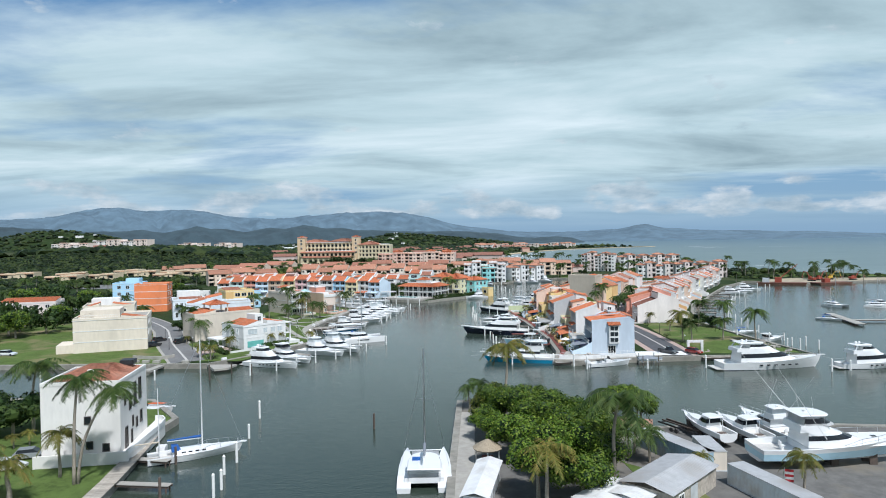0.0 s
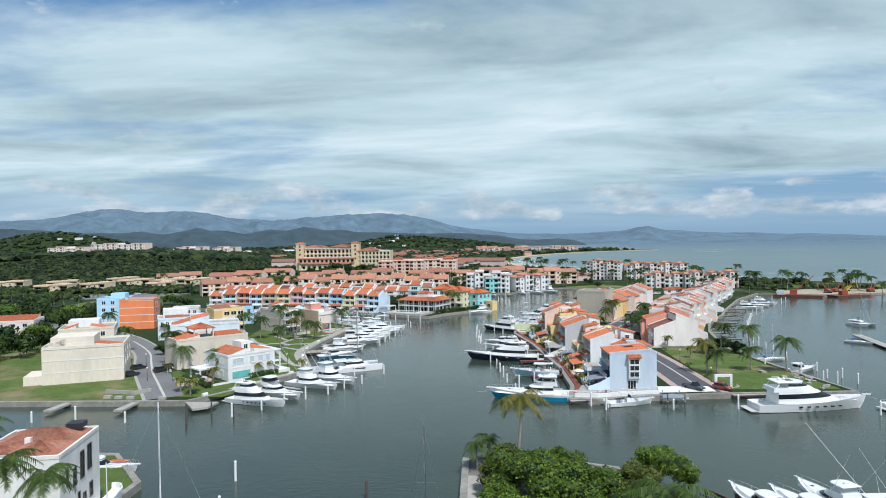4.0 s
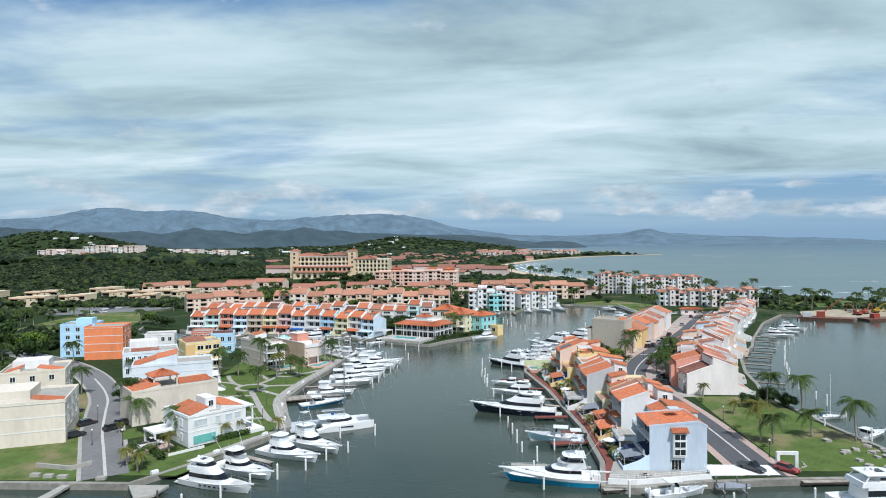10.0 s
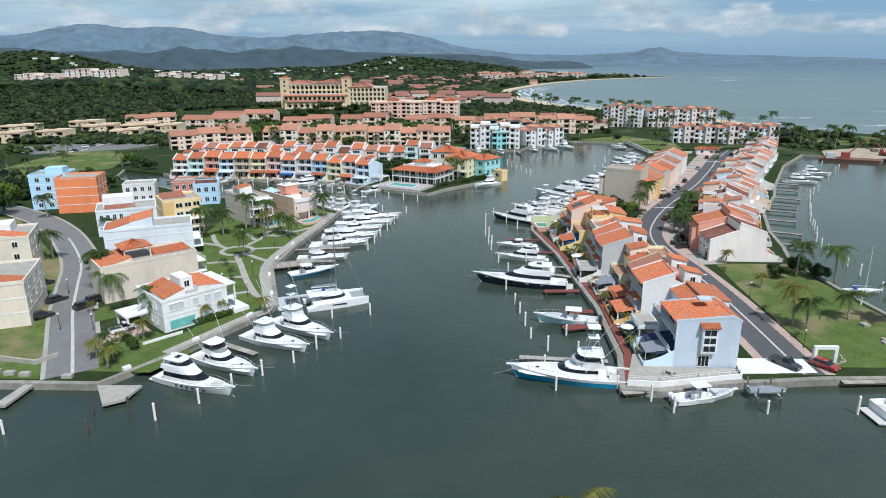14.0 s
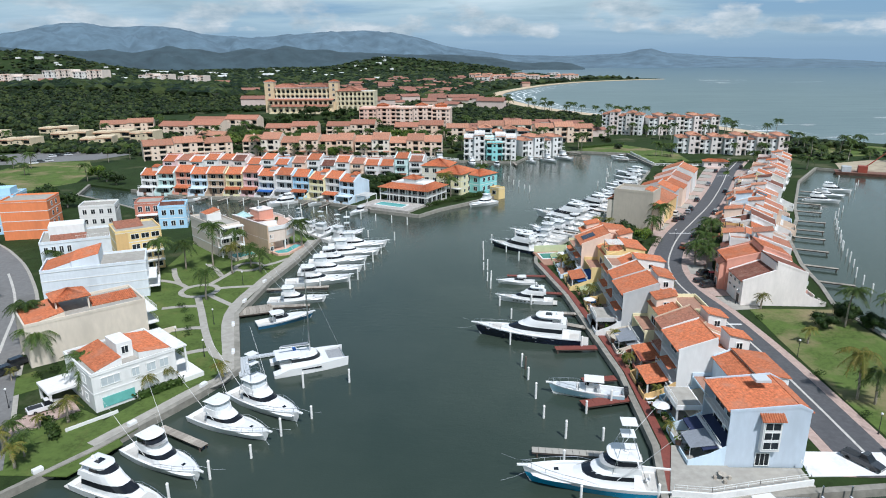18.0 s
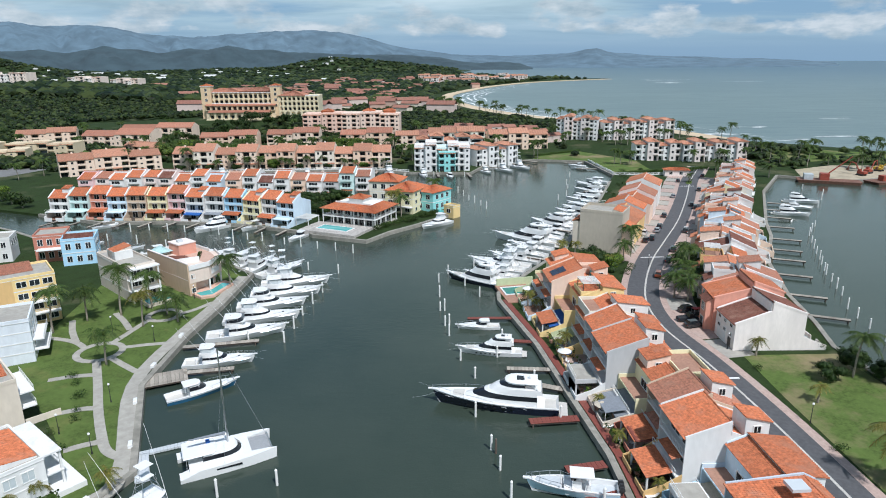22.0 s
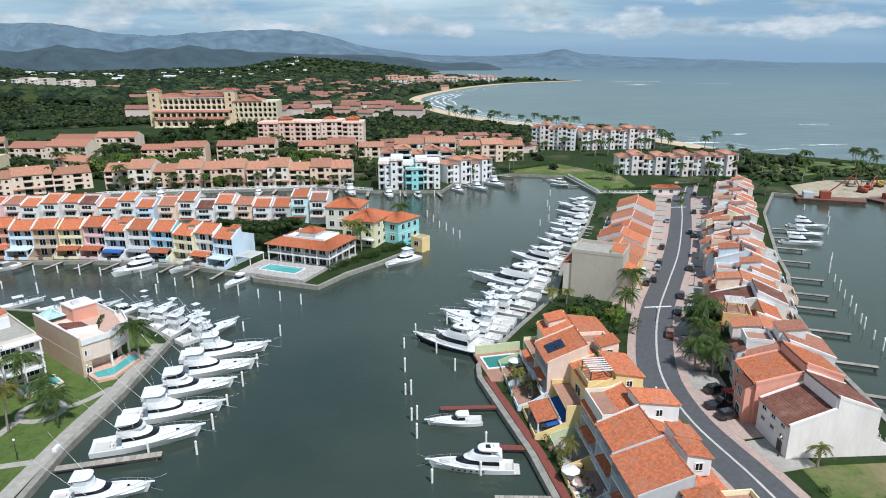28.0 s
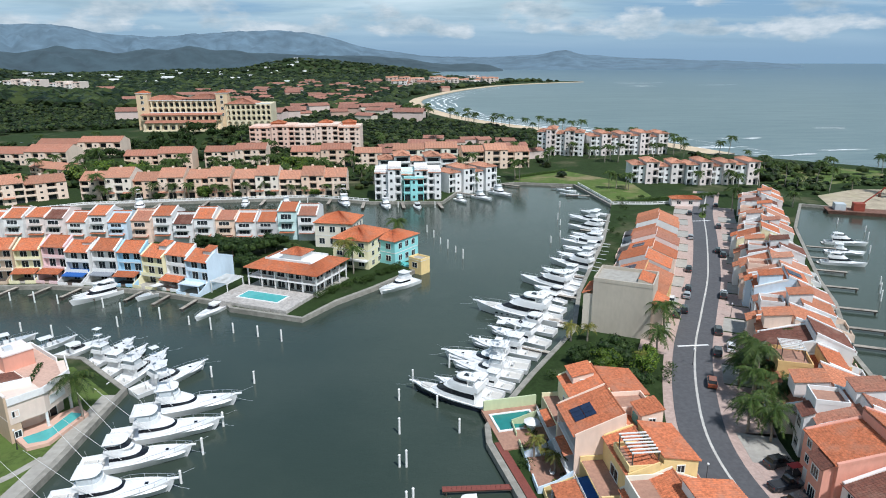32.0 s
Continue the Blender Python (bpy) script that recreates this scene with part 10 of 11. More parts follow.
# ---- woods: thousands of crowns as one sheet of foliage each ----
def wood(name, n, place, rmin, rmax, seed, leaf=FOREST, label="dense dark green wood on the hills", squash=0.8, sub=1):
    R = random.Random(seed)
    ico = [(0, 0, 1)] + [(0.89 * math.cos(a * 1.2566), 0.89 * math.sin(a * 1.2566), 0.45) for a in range(5)] + [(0.95 * math.cos(a * 1.2566 + 0.63), 0.95 * math.sin(a * 1.2566 + 0.63), -0.3) for a in range(5)]
    tri = [(0, 1 + i, 1 + (i + 1) % 5) for i in range(5)] + [(1 + i, 6 + i, 1 + (i + 1) % 5) for i in range(5)] + [(6 + i, 6 + (i + 1) % 5, 1 + (i + 1) % 5) for i in range(5)]
    V, F = [], []
    made = 0
    while made < n:
        q = place(R)
        if q is None:
            continue
        x, y, z = q
        made += 1
        r = R.uniform(rmin, rmax)
        for _ in range(sub):
            ox, oy, oz = (R.uniform(-0.6, 0.6) * r, R.uniform(-0.6, 0.6) * r, R.uniform(0, 0.5) * r) if sub > 1 else (0, 0, 0)
            rr = r * (R.uniform(0.45, 0.75) if sub > 1 else 1)
            b, t0 = len(V), R.uniform(0, 6.3)
            c, s_ = math.cos(t0), math.sin(t0)
            for vx, vy, vz in ico:
                k = rr * R.uniform(0.72, 1.2)
                V.append((x + ox + (vx * c - vy * s_) * k, y + oy + (vx * s_ + vy * c) * k, z + oz + r * 0.35 + vz * k * squash))
            F += [(b + i, b + j, b + l) for i, j, l in tri]
    me = bpy.data.meshes.new(name)
    me.from_pydata(V, [], F)
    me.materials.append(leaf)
    tagged(new(name, me), label, "wood", kind="stuff")


def coast_x(y):
    return float(np.interp(y, [400, 515, 600, 680, 745, 815, 920, 1060, 1200, 1350, 1540, 1800, 2083], [420, 300, 228, 200, 160, 115, 74, 50, 50, 88, 160, 310, 480]))


BUILT = [(-195, -80, 722, 775), (-92, 0, 620, 662), (-192, -10, 468, 516), (-150, 12, 560, 602), (-246, -150, 545, 666), (0, 95, 474, 588), (104, 198, 488, 645), (-300, -125, 676, 760), (-262, -190, 392, 474), (-330, -205, 478, 500), (-300, -240, 610, 650)]


def near_wood(R):
    y = 500 + 500 * R.random()
    x = R.uniform(-640, coast_x(y) - 30)
    if x > -160 and y < 500:
        return None
    if any(a - 3 < x < b + 3 and c - 4 < y < d + 3 for a, b, c, d in BUILT):
        return None
    dens = 0.9 if x < -250 or y > 690 else 0.75
    return (x, y, 0.6 + max(0.0, height(x, y) - 0.8)) if R.random() < dens else None


def west_wood(R):
    x, y = R.uniform(-620, -178), R.uniform(300, 560)
    if x > -205 and y > 352 and y < 470 or any(a - 3 < x < b + 3 and c - 4 < y < d + 3 for a, b, c, d in BUILT):
        return None
    if abs(y - (300 + (-158 - x) * 0.55)) < 9 and x > -300:
        return None
    return (x, y, 0.8)


def far_wood(R):
    y = 1000 + 3000 * R.random() ** 1.6
    half = 0.95 * y
    x = R.uniform(-min(half, 2500), coast_x(y) - 25 if y < 1988 else float(np.interp(y, [1988, 2060, 2200, 2700, 3300, 4300], [520, 400, 310, 190, 230, 140])))
    return (x, y, 0.5 + max(0.0, height(x, y) - 0.8))


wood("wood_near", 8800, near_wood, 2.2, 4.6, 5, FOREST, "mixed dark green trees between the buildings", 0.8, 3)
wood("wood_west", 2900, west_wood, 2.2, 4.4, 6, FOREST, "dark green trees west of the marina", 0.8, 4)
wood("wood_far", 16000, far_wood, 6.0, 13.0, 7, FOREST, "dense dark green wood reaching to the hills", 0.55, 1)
COTTAGES = ((-330, 508, 26), (-300, 518, 22), (-285, 548, 24), (-252, 526, 20), (-262, 560, 26), (-232, 552, 18), (-355, 560, 26), (-320, 590, 24), (-390, 540, 28))


def cottage_trees(R):
    x, y = R.uniform(-420, -205), R.uniform(500, 600)
    if any(cx - 3 < x < cx + cw + 3 and cy - 5 < y < cy + 15 for cx, cy, cw in COTTAGES):
        return None
    return (x, y, 0.8)


wood("garden_wood", 330, cottage_trees, 1.6, 3.6, 12, FOREST, "dark green trees between the cream cottages", 0.85, 4)
wood("spit_scrub", 230, lambda R: (lambda x: (x, float(np.interp(x, [196, 262, 330, 420], [486, 496, 470, 430])) + R.gauss(0, 9), 0.6))(R.choice((R.gauss(212, 9), R.gauss(262, 12), R.uniform(290, 430)))), 1.2, 2.8, 8, FOREST, "dark green scrub on the eastern spit", 0.7, 3)


# ---- cars ----
def car(col, name, L=4.6, tall=1.5, pickup=False, label="", lights=True):
    c = thing("car", Matrix(), label, "car", "parked cars")
    paint = surface("car_paint_" + name, col, 0.25, 0.1, 1, 0.03, 0.5, None, 0, coat=0.6)
    w = 0.92
    body = [[(-L / 2, s * w * 0.93, 0.35) for s in (-1, 1)] + [(-L / 2, s * w * 0.9, 0.95) for s in (1, -1)], [(-L * 0.42, s * w, 0.3) for s in (-1, 1)] + [(-L * 0.42, s * w, 1.0) for s in (1, -1)], [(0, s * w, 0.28) for s in (-1, 1)] + [(0, s * w, 1.0) for s in (1, -1)], [(L * 0.30, s * w, 0.3) for s in (-1, 1)] + [(L * 0.30, s * w * 0.97, 0.95) for s in (1, -1)], [(L / 2, s * w * 0.88, 0.36) for s in (-1, 1)] + [(L / 2, s * w * 0.82, 0.72) for s in (1, -1)]]
    part("body", Mesh().loft(body), paint, c)
    x0, x1 = (-L * 0.05, L * 0.24) if pickup else (-L * 0.42, L * 0.24)
    r0 = [(x0, -w * 0.9, 0.96), (x1, -w * 0.9, 0.96), (x1, w * 0.9, 0.96), (x0, w * 0.9, 0.96)]
    r1 = [(x0 + 0.25, -w * 0.72, tall), (x1 - 0.75, -w * 0.72, tall), (x1 - 0.75, w * 0.72, tall), (x0 + 0.25, w * 0.72, tall)]
    part("glasshouse", Mesh().loft([r0, r1]), SMOKED, c)
    part("roof", Mesh().box(x0 + 0.22, x1 - 0.7, -w * 0.74, w * 0.74, tall - 0.02, tall + 0.05), paint, c)
    if pickup:
        part("bed", Mesh().box(-L * 0.47, -L * 0.08, -w * 0.8, w * 0.8, 1.0, 1.03), BLACK, c)
    for sx in (-0.31, 0.31) if lights else ():
        for sy in (-1, 1):
            y0 = sy * (w - 0.12)
            n = 10
            part("wheel", Mesh().loft([[(L * sx + r * math.cos(2 * math.pi * k / n), y, 0.33 + r * math.sin(2 * math.pi * k / n)) for k in range(n)] for y, r in ((y0 - 0.12, 0.33), (y0 + 0.14, 0.33))]), BLACK, c)
    for sy in (-1, 1) if lights else ():
        part("headlight", Mesh().box(L / 2 - 0.06, L / 2 + 0.01, sy * w * 0.62 - 0.16, sy * w * 0.62 + 0.16, 0.58, 0.70), GEL, c)
        part("tail_light", Mesh().box(-L / 2 - 0.01, -L / 2 + 0.04, sy * w * 0.7 - 0.12, sy * w * 0.7 + 0.12, 0.70, 0.88), surface("red_lens", (0.4, 0.02, 0.02), 0.3, 0, 2, 0.1, 0.5, None, 0), c)
    return c


CARS = [car((0.03, 0.032, 0.035), "black", 4.7, 1.6, False, "black car parked by the street"), car((0.75, 0.76, 0.77), "white", 4.6, 1.6, False, "white car parked by the street"), car((0.32, 0.025, 0.02), "red", 4.5, 1.5, False, "red car parked by the street"), car((0.34, 0.36, 0.38), "silver", 4.5, 1.5, False, "silver car parked by the street"), car((0.035, 0.038, 0.045), "dark_truck", 5.5, 1.8, True, "dark grey pickup truck on a drive"), car((0.78, 0.78, 0.78), "white_truck", 5.5, 1.8, True, "white pickup truck on a drive"), car((0.25, 0.07, 0.03), "brown", 4.6, 1.6, False, "brownish red car parked by the street"), car((0.72, 0.73, 0.74), "white", 4.6, 1.6, False, "pale car in a distant car park", False), car((0.06, 0.065, 0.07), "grey", 4.6, 1.6, False, "dark car in a distant car park", False)]
used_c = set()


def park(k, x, y, a, z=1.1):
    m = pose(x, y, z, 0, 0, a)
    if k not in used_c:
        used_c.add(k)
        CARS[k].matrix_basis = m
    else:
        copy_thing(CARS[k], m).matrix_basis = m


for (x, y), k, a in zip(CARS_E, (0, 4, 0, 6, 0, 1, 0), (10, 10, 12, 65, 65, 64, 64)):
    park(k, x + (1.5 if k == 0 and y < 280 else 0), y, a)
for (x, y), k in zip(CARS_E2, (0, 0, 3, 1, 0)):
    park(k, x, y, 62)
park(4, 55.6, 187.2, -58, 1.13)
park(2, 62.2, 186.6, -55, 1.08)
for (x, y), k, a in zip(CARS_W, (0, 0, 0, 5, 0), (55, 60, 60, 45, 60)):
    park(k, x, y, a)
for i in range(16):
    park(7 if i % 3 else 8, -262 + (i % 8) * 8.2 + 2 * math.sin(i * 3.1), 700 + (i // 8) * 24, 88, 1.6)
for (x, y), k, a in zip(CARS_SW, (3, 1, 1, 0), (20, 10, 0, 60)):
    park(k, x, y, a, 1.0)
for i, (x, y) in enumerate(CARS_LOT):
    park((7, 8, 7, 8, 7, 7, 8)[i], x, y, 30 + i * 7, 1.08)
CR = random.Random(3)
for i in range(16):
    u, r = CR.random(), i % 3
    park(CR.choice((7, 8)), -285 + 150 * u, 690 + r * 18 + (1 - u) * 12, 96, 1.5)
for i in range(9):
    px, py, a = along(ROAD_R, 132 + i * 19.5)
    n = Vector((math.cos(radians(a + 90)), math.sin(radians(a + 90))))
    o = 5.0 if i % 2 else -5.0
    park(CR.choice((0, 0, 3, 0, 1, 0)), px + n.x * o, py + n.y * o, a)

# paved forecourts along the street
def forecourt(x, y, a, w, d, mat=PAVER):
    solid("forecourt", Mesh().box(0, d, -w / 2, w / 2, -0.1, 0.075), mat, "paved forecourt between street and house", "forecourt", kind="structure", m=pose(x, y, 1.0, 0, 0, a))


for i in range(24):
    px, py, a = along(ROAD_R, 66 + i * 9.4)
    n = Vector((math.cos(radians(a - 90)), math.sin(radians(a - 90))))
    forecourt(px + n.x * 5.7, py + n.y * 5.7, a - 90, 8.6, 6.5, PAVER if i % 3 else CONCRETE)
    if i > 6:
        forecourt(px - n.x * 5.7, py - n.y * 5.7, a + 90, 8.6, 5.5, PAVER if i % 2 else CONCRETE)


# ---- street lamps, hedges, yard ----
def lamp():
    l = thing("street_lamp", Matrix(), "dark iron street lamp with a globe", "street lamp", "street lamps")
    part("pole", Mesh().tube([(0, 0, -0.2), (0, 0, 3.4)], 0.07, 0.05, n=6), BLACK, l)
    part("base", Mesh().tube([(0, 0, 0), (0, 0, 0.5)], 0.14, 0.10, n=8), BLACK, l)
    part("globe", Mesh().loft([[(r * math.cos(k * math.pi / 4), r * math.sin(k * math.pi / 4), 3.4 + z) for k in range(8)] for z, r in ((0, 0.08), (0.12, 0.2), (0.28, 0.2), (0.42, 0.06))]), GEL, l)
    return l


LAMP = lamp()
LAMP.matrix_basis = pose(63.6, 222, 1)
for x, y in ((63.2, 250.5), (62.6, 195), (50.0, 268), (66.5, 306), (88, 330), (-60.5, 226), (-56.5, 236), (-58.5, 262), (-70, 268), (-58, 288), (-52.5, 220), (-85, 200), (-78, 200), (-96, 221)):
    copy_thing(LAMP, pose(x, y, 1)).matrix_basis = pose(x, y, 1)


def hedge(pts, w=0.6, h=1.2, seed=1):
    R = random.Random(seed)
    m = band(pts, w * 0.7, 0.9, 1.0 + h * 0.8)
    for a, b in zip(pts, pts[1:]):
        L = math.dist(a, b)
        for _ in range(int(L * 45)):
            p = Vector(a).lerp(Vector(b), R.random())
            o = Vector((R.uniform(-1, 1), R.uniform(-1, 1), 0)) * w
            q = Vector((p.x + o.x, p.y + o.y, 1.0 + h * R.uniform(0.15, 1.02)))
            s = 0.22
            u = Vector((R.gauss(0, 1), R.gauss(0, 1), R.gauss(0, 1))).normalized()
            v2 = u.orthogonal().normalized()
            m.add([(q - u * s)[:], (q + v2 * s)[:], (q + u * s)[:], (q - v2 * s)[:]], [(0, 1, 2, 3)])
    solid("hedge", m, HEDGE, "clipped dark green garden hedge", "hedge", "hedges")


hedge([(-57.6, 203.5), (-52.6, 209.2)], 0.9, 1.4, 2)
hedge([(-69.5, 196.5), (-64.3, 190.8)], 0.7, 1.0, 3)
hedge([(-88.5, 216), (-83, 221)], 0.8, 1.2, 4)
hedge([(105, 459.5), (128, 466), (160, 474)], 0.9, 1.3, 5)
hedge([(75, 527), (108, 547)], 0.9, 1.3, 6)

# low retaining wall by the cul-de-sac
solid("garden_wall", Mesh().prism([(-88.5, 186), (-80, 184.2), (-77.6, 187.6), (-77.9, 187.9), (-80.2, 184.7), (-88.4, 186.4)], 1.0, 1.9), CONCRETE, "low grey garden wall", "wall", kind="structure")
for x, y in ((-85, 181), (-82, 180.5), (-79, 180.2), (-71, 179.6)):
    solid("concrete_block", Mesh().box(-0.9, 0.9, -0.5, 0.5, 0, 0.6), CONCRETE, "white concrete block on the quay", "block", "concrete blocks", m=pose(x, y, 1.04, 0, 0, 4))
for i in range(7):
    px, py, a = along(LAND_W[1:8], 6 + i * 14.5)
    solid("dock_box", Mesh().loft([[(-0.7, -0.35, 0), (0.7, -0.35, 0), (0.7, 0.35, 0), (-0.7, 0.35, 0)], [(-0.7, -0.35, 0.55), (0.7, -0.35, 0.55), (0.7, 0.35, 0.55), (-0.7, 0.35, 0.55)], [(-0.62, -0.28, 0.68), (0.62, -0.28, 0.68), (0.62, 0.28, 0.68), (-0.62, 0.28, 0.68)]]), GEL, "white dock box on the quay", "dock box", "dock boxes", m=pose(px - 0.9, py + 0.4, 1.09, 0, 0, a))

# boatyard sheds and containers
def shed(x, y, a, w, d, h, roof_mat, label, wall=CONTAINER, rise=0.9):
    s = thing("shed", pose(x, y, 1.0, 0, 0, a), label, "shed", "boatyard sheds")
    part("wall", Mesh().box(0, w, 0, d, -0.1, h), wall, s)
    m = Mesh()
    n = int(w / 0.2)
    m.v = [(-0.3 + (w + 0.6) * k / n, yy, zz + (0.06 if k % 2 else 0.0)) for yy, zz in ((-0.4, h), (d / 2, h + rise), (d + 0.4, h)) for k in range(n + 1)]
    m.f = [(r * (n + 1) + k, r * (n + 1) + k + 1, (r + 1) * (n + 1) + k + 1, (r + 1) * (n + 1) + k) for r in (0, 1) for k in range(n)]
    part("roof", m, roof_mat, s)
    part("door", Mesh().box(w * 0.4, w * 0.55, -0.06, 0.02, 0, 2.1), GEL_GREY, s)
    window(s, "-y", 0, w * 0.2, 1.0, 1.2, 0.9)
    return s


shed(25.0, 86.2, 48, 12.5, 6, 2.6, METALROOF, "grey sheet-roofed shed in the boatyard", WOOD, 0.7)
shed(21.6, 85.4, 48, 9, 4.2, 2.2, SHEETWHITE, "low white sheet-roofed shed in the boatyard", CONTAINER, 0.3)
shed(17.4, 84.5, 48, 8, 3.8, 2.0, SHEETWHITE, "low white lean-to beside the trees", CONTAINER, 0.3)
shed(4.6, 86, 80, 12, 2.6, 2.4, SHEETWHITE, "small white hut under the trees", CONTAINER, 0.5)
shed(25.0, 114.5, -14, 5.5, 4, 2.2, TERRACOTTA, "small pink shed with a rusty roof", stucco(PALEPINK), 0.6)
th = thing("thatched_hut", pose(5.3, 104.2, 1.0), "round thatched shade hut by the quay walk", "hut")
part("thatch", Mesh().loft([[(r * math.cos(q * math.pi / 8), r * math.sin(q * math.pi / 8), z) for q in range(16)] for z, r in ((2.0, 2.0), (2.15, 2.1), (2.9, 0.9), (3.3, 0.1))]), STRAW, th)
for q in range(4):
    part("post", Mesh().tube([(1.6 * math.cos(q * 1.571), 1.6 * math.sin(q * 1.571), 0), (1.6 * math.cos(q * 1.571), 1.6 * math.sin(q * 1.571), 2.2)], 0.09, n=6), TRIM, th)
part("bench", Mesh().box(-0.8, 0.8, -0.5, 0.5, 0, 0.9), REDDECK, th)
tr = thing("boat_trailer", pose(34.5, 121.5, 1.0, 0, 0, -62), "black steel boat trailer in the yard", "trailer")
for sy in (-1, 1):
    part("rail", Mesh().box(0, 9, sy * 0.9 - 0.08, sy * 0.9 + 0.08, 0.7, 0.95), BLACK, tr)
    part("bunk", Mesh().box(0.5, 8, sy * 0.5 - 0.1, sy * 0.5 + 0.1, 1.1, 1.3), DARKWOOD, tr)
    for xk in (3.2, 4.2):
        part("wheel", Mesh().loft([[(xk + 0.35 * math.cos(q * math.pi / 5), y, 0.35 + 0.35 * math.sin(q * math.pi / 5)) for q in range(10)] for y in (sy * 1.2 - 0.12, sy * 1.2 + 0.12)]), BLACK, tr)
for xk in (0.4, 4, 8.4):
    part("crossbar", Mesh().box(xk, xk + 0.15, -0.9, 0.9, 0.72, 0.9), BLACK, tr)
part("drawbar", Mesh().box(9, 11, -0.1, 0.1, 0.7, 0.9), BLACK, tr)


def container(x, y, a, L, label, skin=CONTAINER):
    c = thing("shipping_container", pose(x, y, 1.0, 0, 0, a), label, "container", "containers")
    m = Mesh()
    n = int(L / 0.3)
    pts = []
    for k in range(n + 1):
        pts.append((L * k / n, -1.22 + (0.05 if k % 2 else 0)))
    for k in range(n, -1, -1):
        pts.append((L * k / n, 1.22 - (0.05 if k % 2 else 0)))
    m.prism(pts, 0.1, 2.55)
    part("body", m, skin, c)
    part("roof", Mesh().box(-0.03, L + 0.03, -1.25, 1.25, 2.55, 2.62), METALROOF, c)
    part("frame", Mesh().box(-0.05, L + 0.05, -1.26, 1.26, 0, 0.12), GEL_GREY, c)
    return c


container(36.2, 96.6, -72, 12, "long pale grey shipping container")
container(35.8, 107.6, -92, 7, "short beige shipping container", stucco(BEIGE))
container(29.0, 111.5, -65, 12.4, "long blue-grey sheet-walled store", BLUEWALL)
fl = thing("flagpole", pose(39.9, 91.7, -2.2), "flagpole with a red and white striped flag", "flag")
part("pole", Mesh().tube([(0, 0, 3.0), (0, 0, 6.9)], 0.05, 0.03, n=6), STEEL, fl)
for k in range(5):
    part("stripe", Mesh().add([(0.05, 0, 5.2 + k * 0.3), (1.2, 0.25, 5.0 + k * 0.3), (1.2, 0.25, 5.3 + k * 0.3), (0.05, 0, 5.5 + k * 0.3)], [(0, 1, 2, 3), (3, 2, 1, 0)]), surface("flag_red", (0.5, 0.04, 0.05), 0.8, 0, 3, 0.1, 0.5, None, 0) if k % 2 == 0 else TRIM, fl)
# dredging barge and crane on the lagoon
bg = thing("work_barge", pose(191, 439, 0, 0, 0, -24), "rusty work barge with a red crane", "barge")
part("hull", Mesh().loft([[(0, -4, -0.4), (26, -4, -0.4), (26, 4, -0.4), (0, 4, -0.4)], [(-1, -4.4, 1.4), (27, -4.4, 1.4), (27, 4.4, 1.4), (-1, 4.4, 1.4)]]), surface("rusty_steel", (0.20, 0.10, 0.07), 0.8, 0.3, 1, 0.25, 0.3, (0.10, 0.06, 0.05), 0.02), bg)
part("crane_cab", Mesh().box(9, 13, -2, 2, 1.4, 4.6), surface("crane_red", (0.30, 0.06, 0.035), 0.6, 0, 1, 0.15, 0.4, None, 0.01), bg)
part("crane_boom", Mesh().tube([(12, 0, 4), (22, 2, 13)], 0.35, 0.2, n=4), MATS["crane_red"], bg)
part("deck_house", Mesh().box(2, 6, -2.5, 2.5, 1.4, 4), GEL_GREY, bg)
bg2 = thing("work_barge", pose(222, 429, 0, 0, 0, 14), "rusty flat work barge with machinery", "barge")
part("hull", Mesh().loft([[(0, -4, -0.4), (22, -4, -0.4), (22, 4, -0.4), (0, 4, -0.4)], [(-1, -4.4, 1.2), (23, -4.4, 1.2), (23, 4.4, 1.2), (-1, 4.4, 1.2)]]), MATS["rusty_steel"], bg2)
part("excavator", Mesh().box(5, 9, -1.5, 1.5, 1.2, 3.8), MATS["crane_red"], bg2)
part("excavator_arm", Mesh().tube([(9, 0, 3), (13, 0, 6.5), (16, 0, 3)], 0.3, 0.2, n=5), surface("machine_yellow", (0.6, 0.38, 0.05), 0.5, 0, 1, 0.1, 0.5, None, 0), bg2)
solid("sand_lot", flat([(196, 445), (214, 434.5), (262, 445.5), (330, 430), (335, 446), (290, 472), (232, 478), (205, 466)], 0.9, 1.06), DIRT, "scrubby works yard by the lagoon", "lot", kind="structure")
solid("lawn", flat([(206, 486), (262, 500), (330, 472), (330, 492), (280, 530), (232, 560), (206, 540)], 0.9, 1.05), GRASS_DRY, "rough grass behind the beach", "lawn", kind="structure")
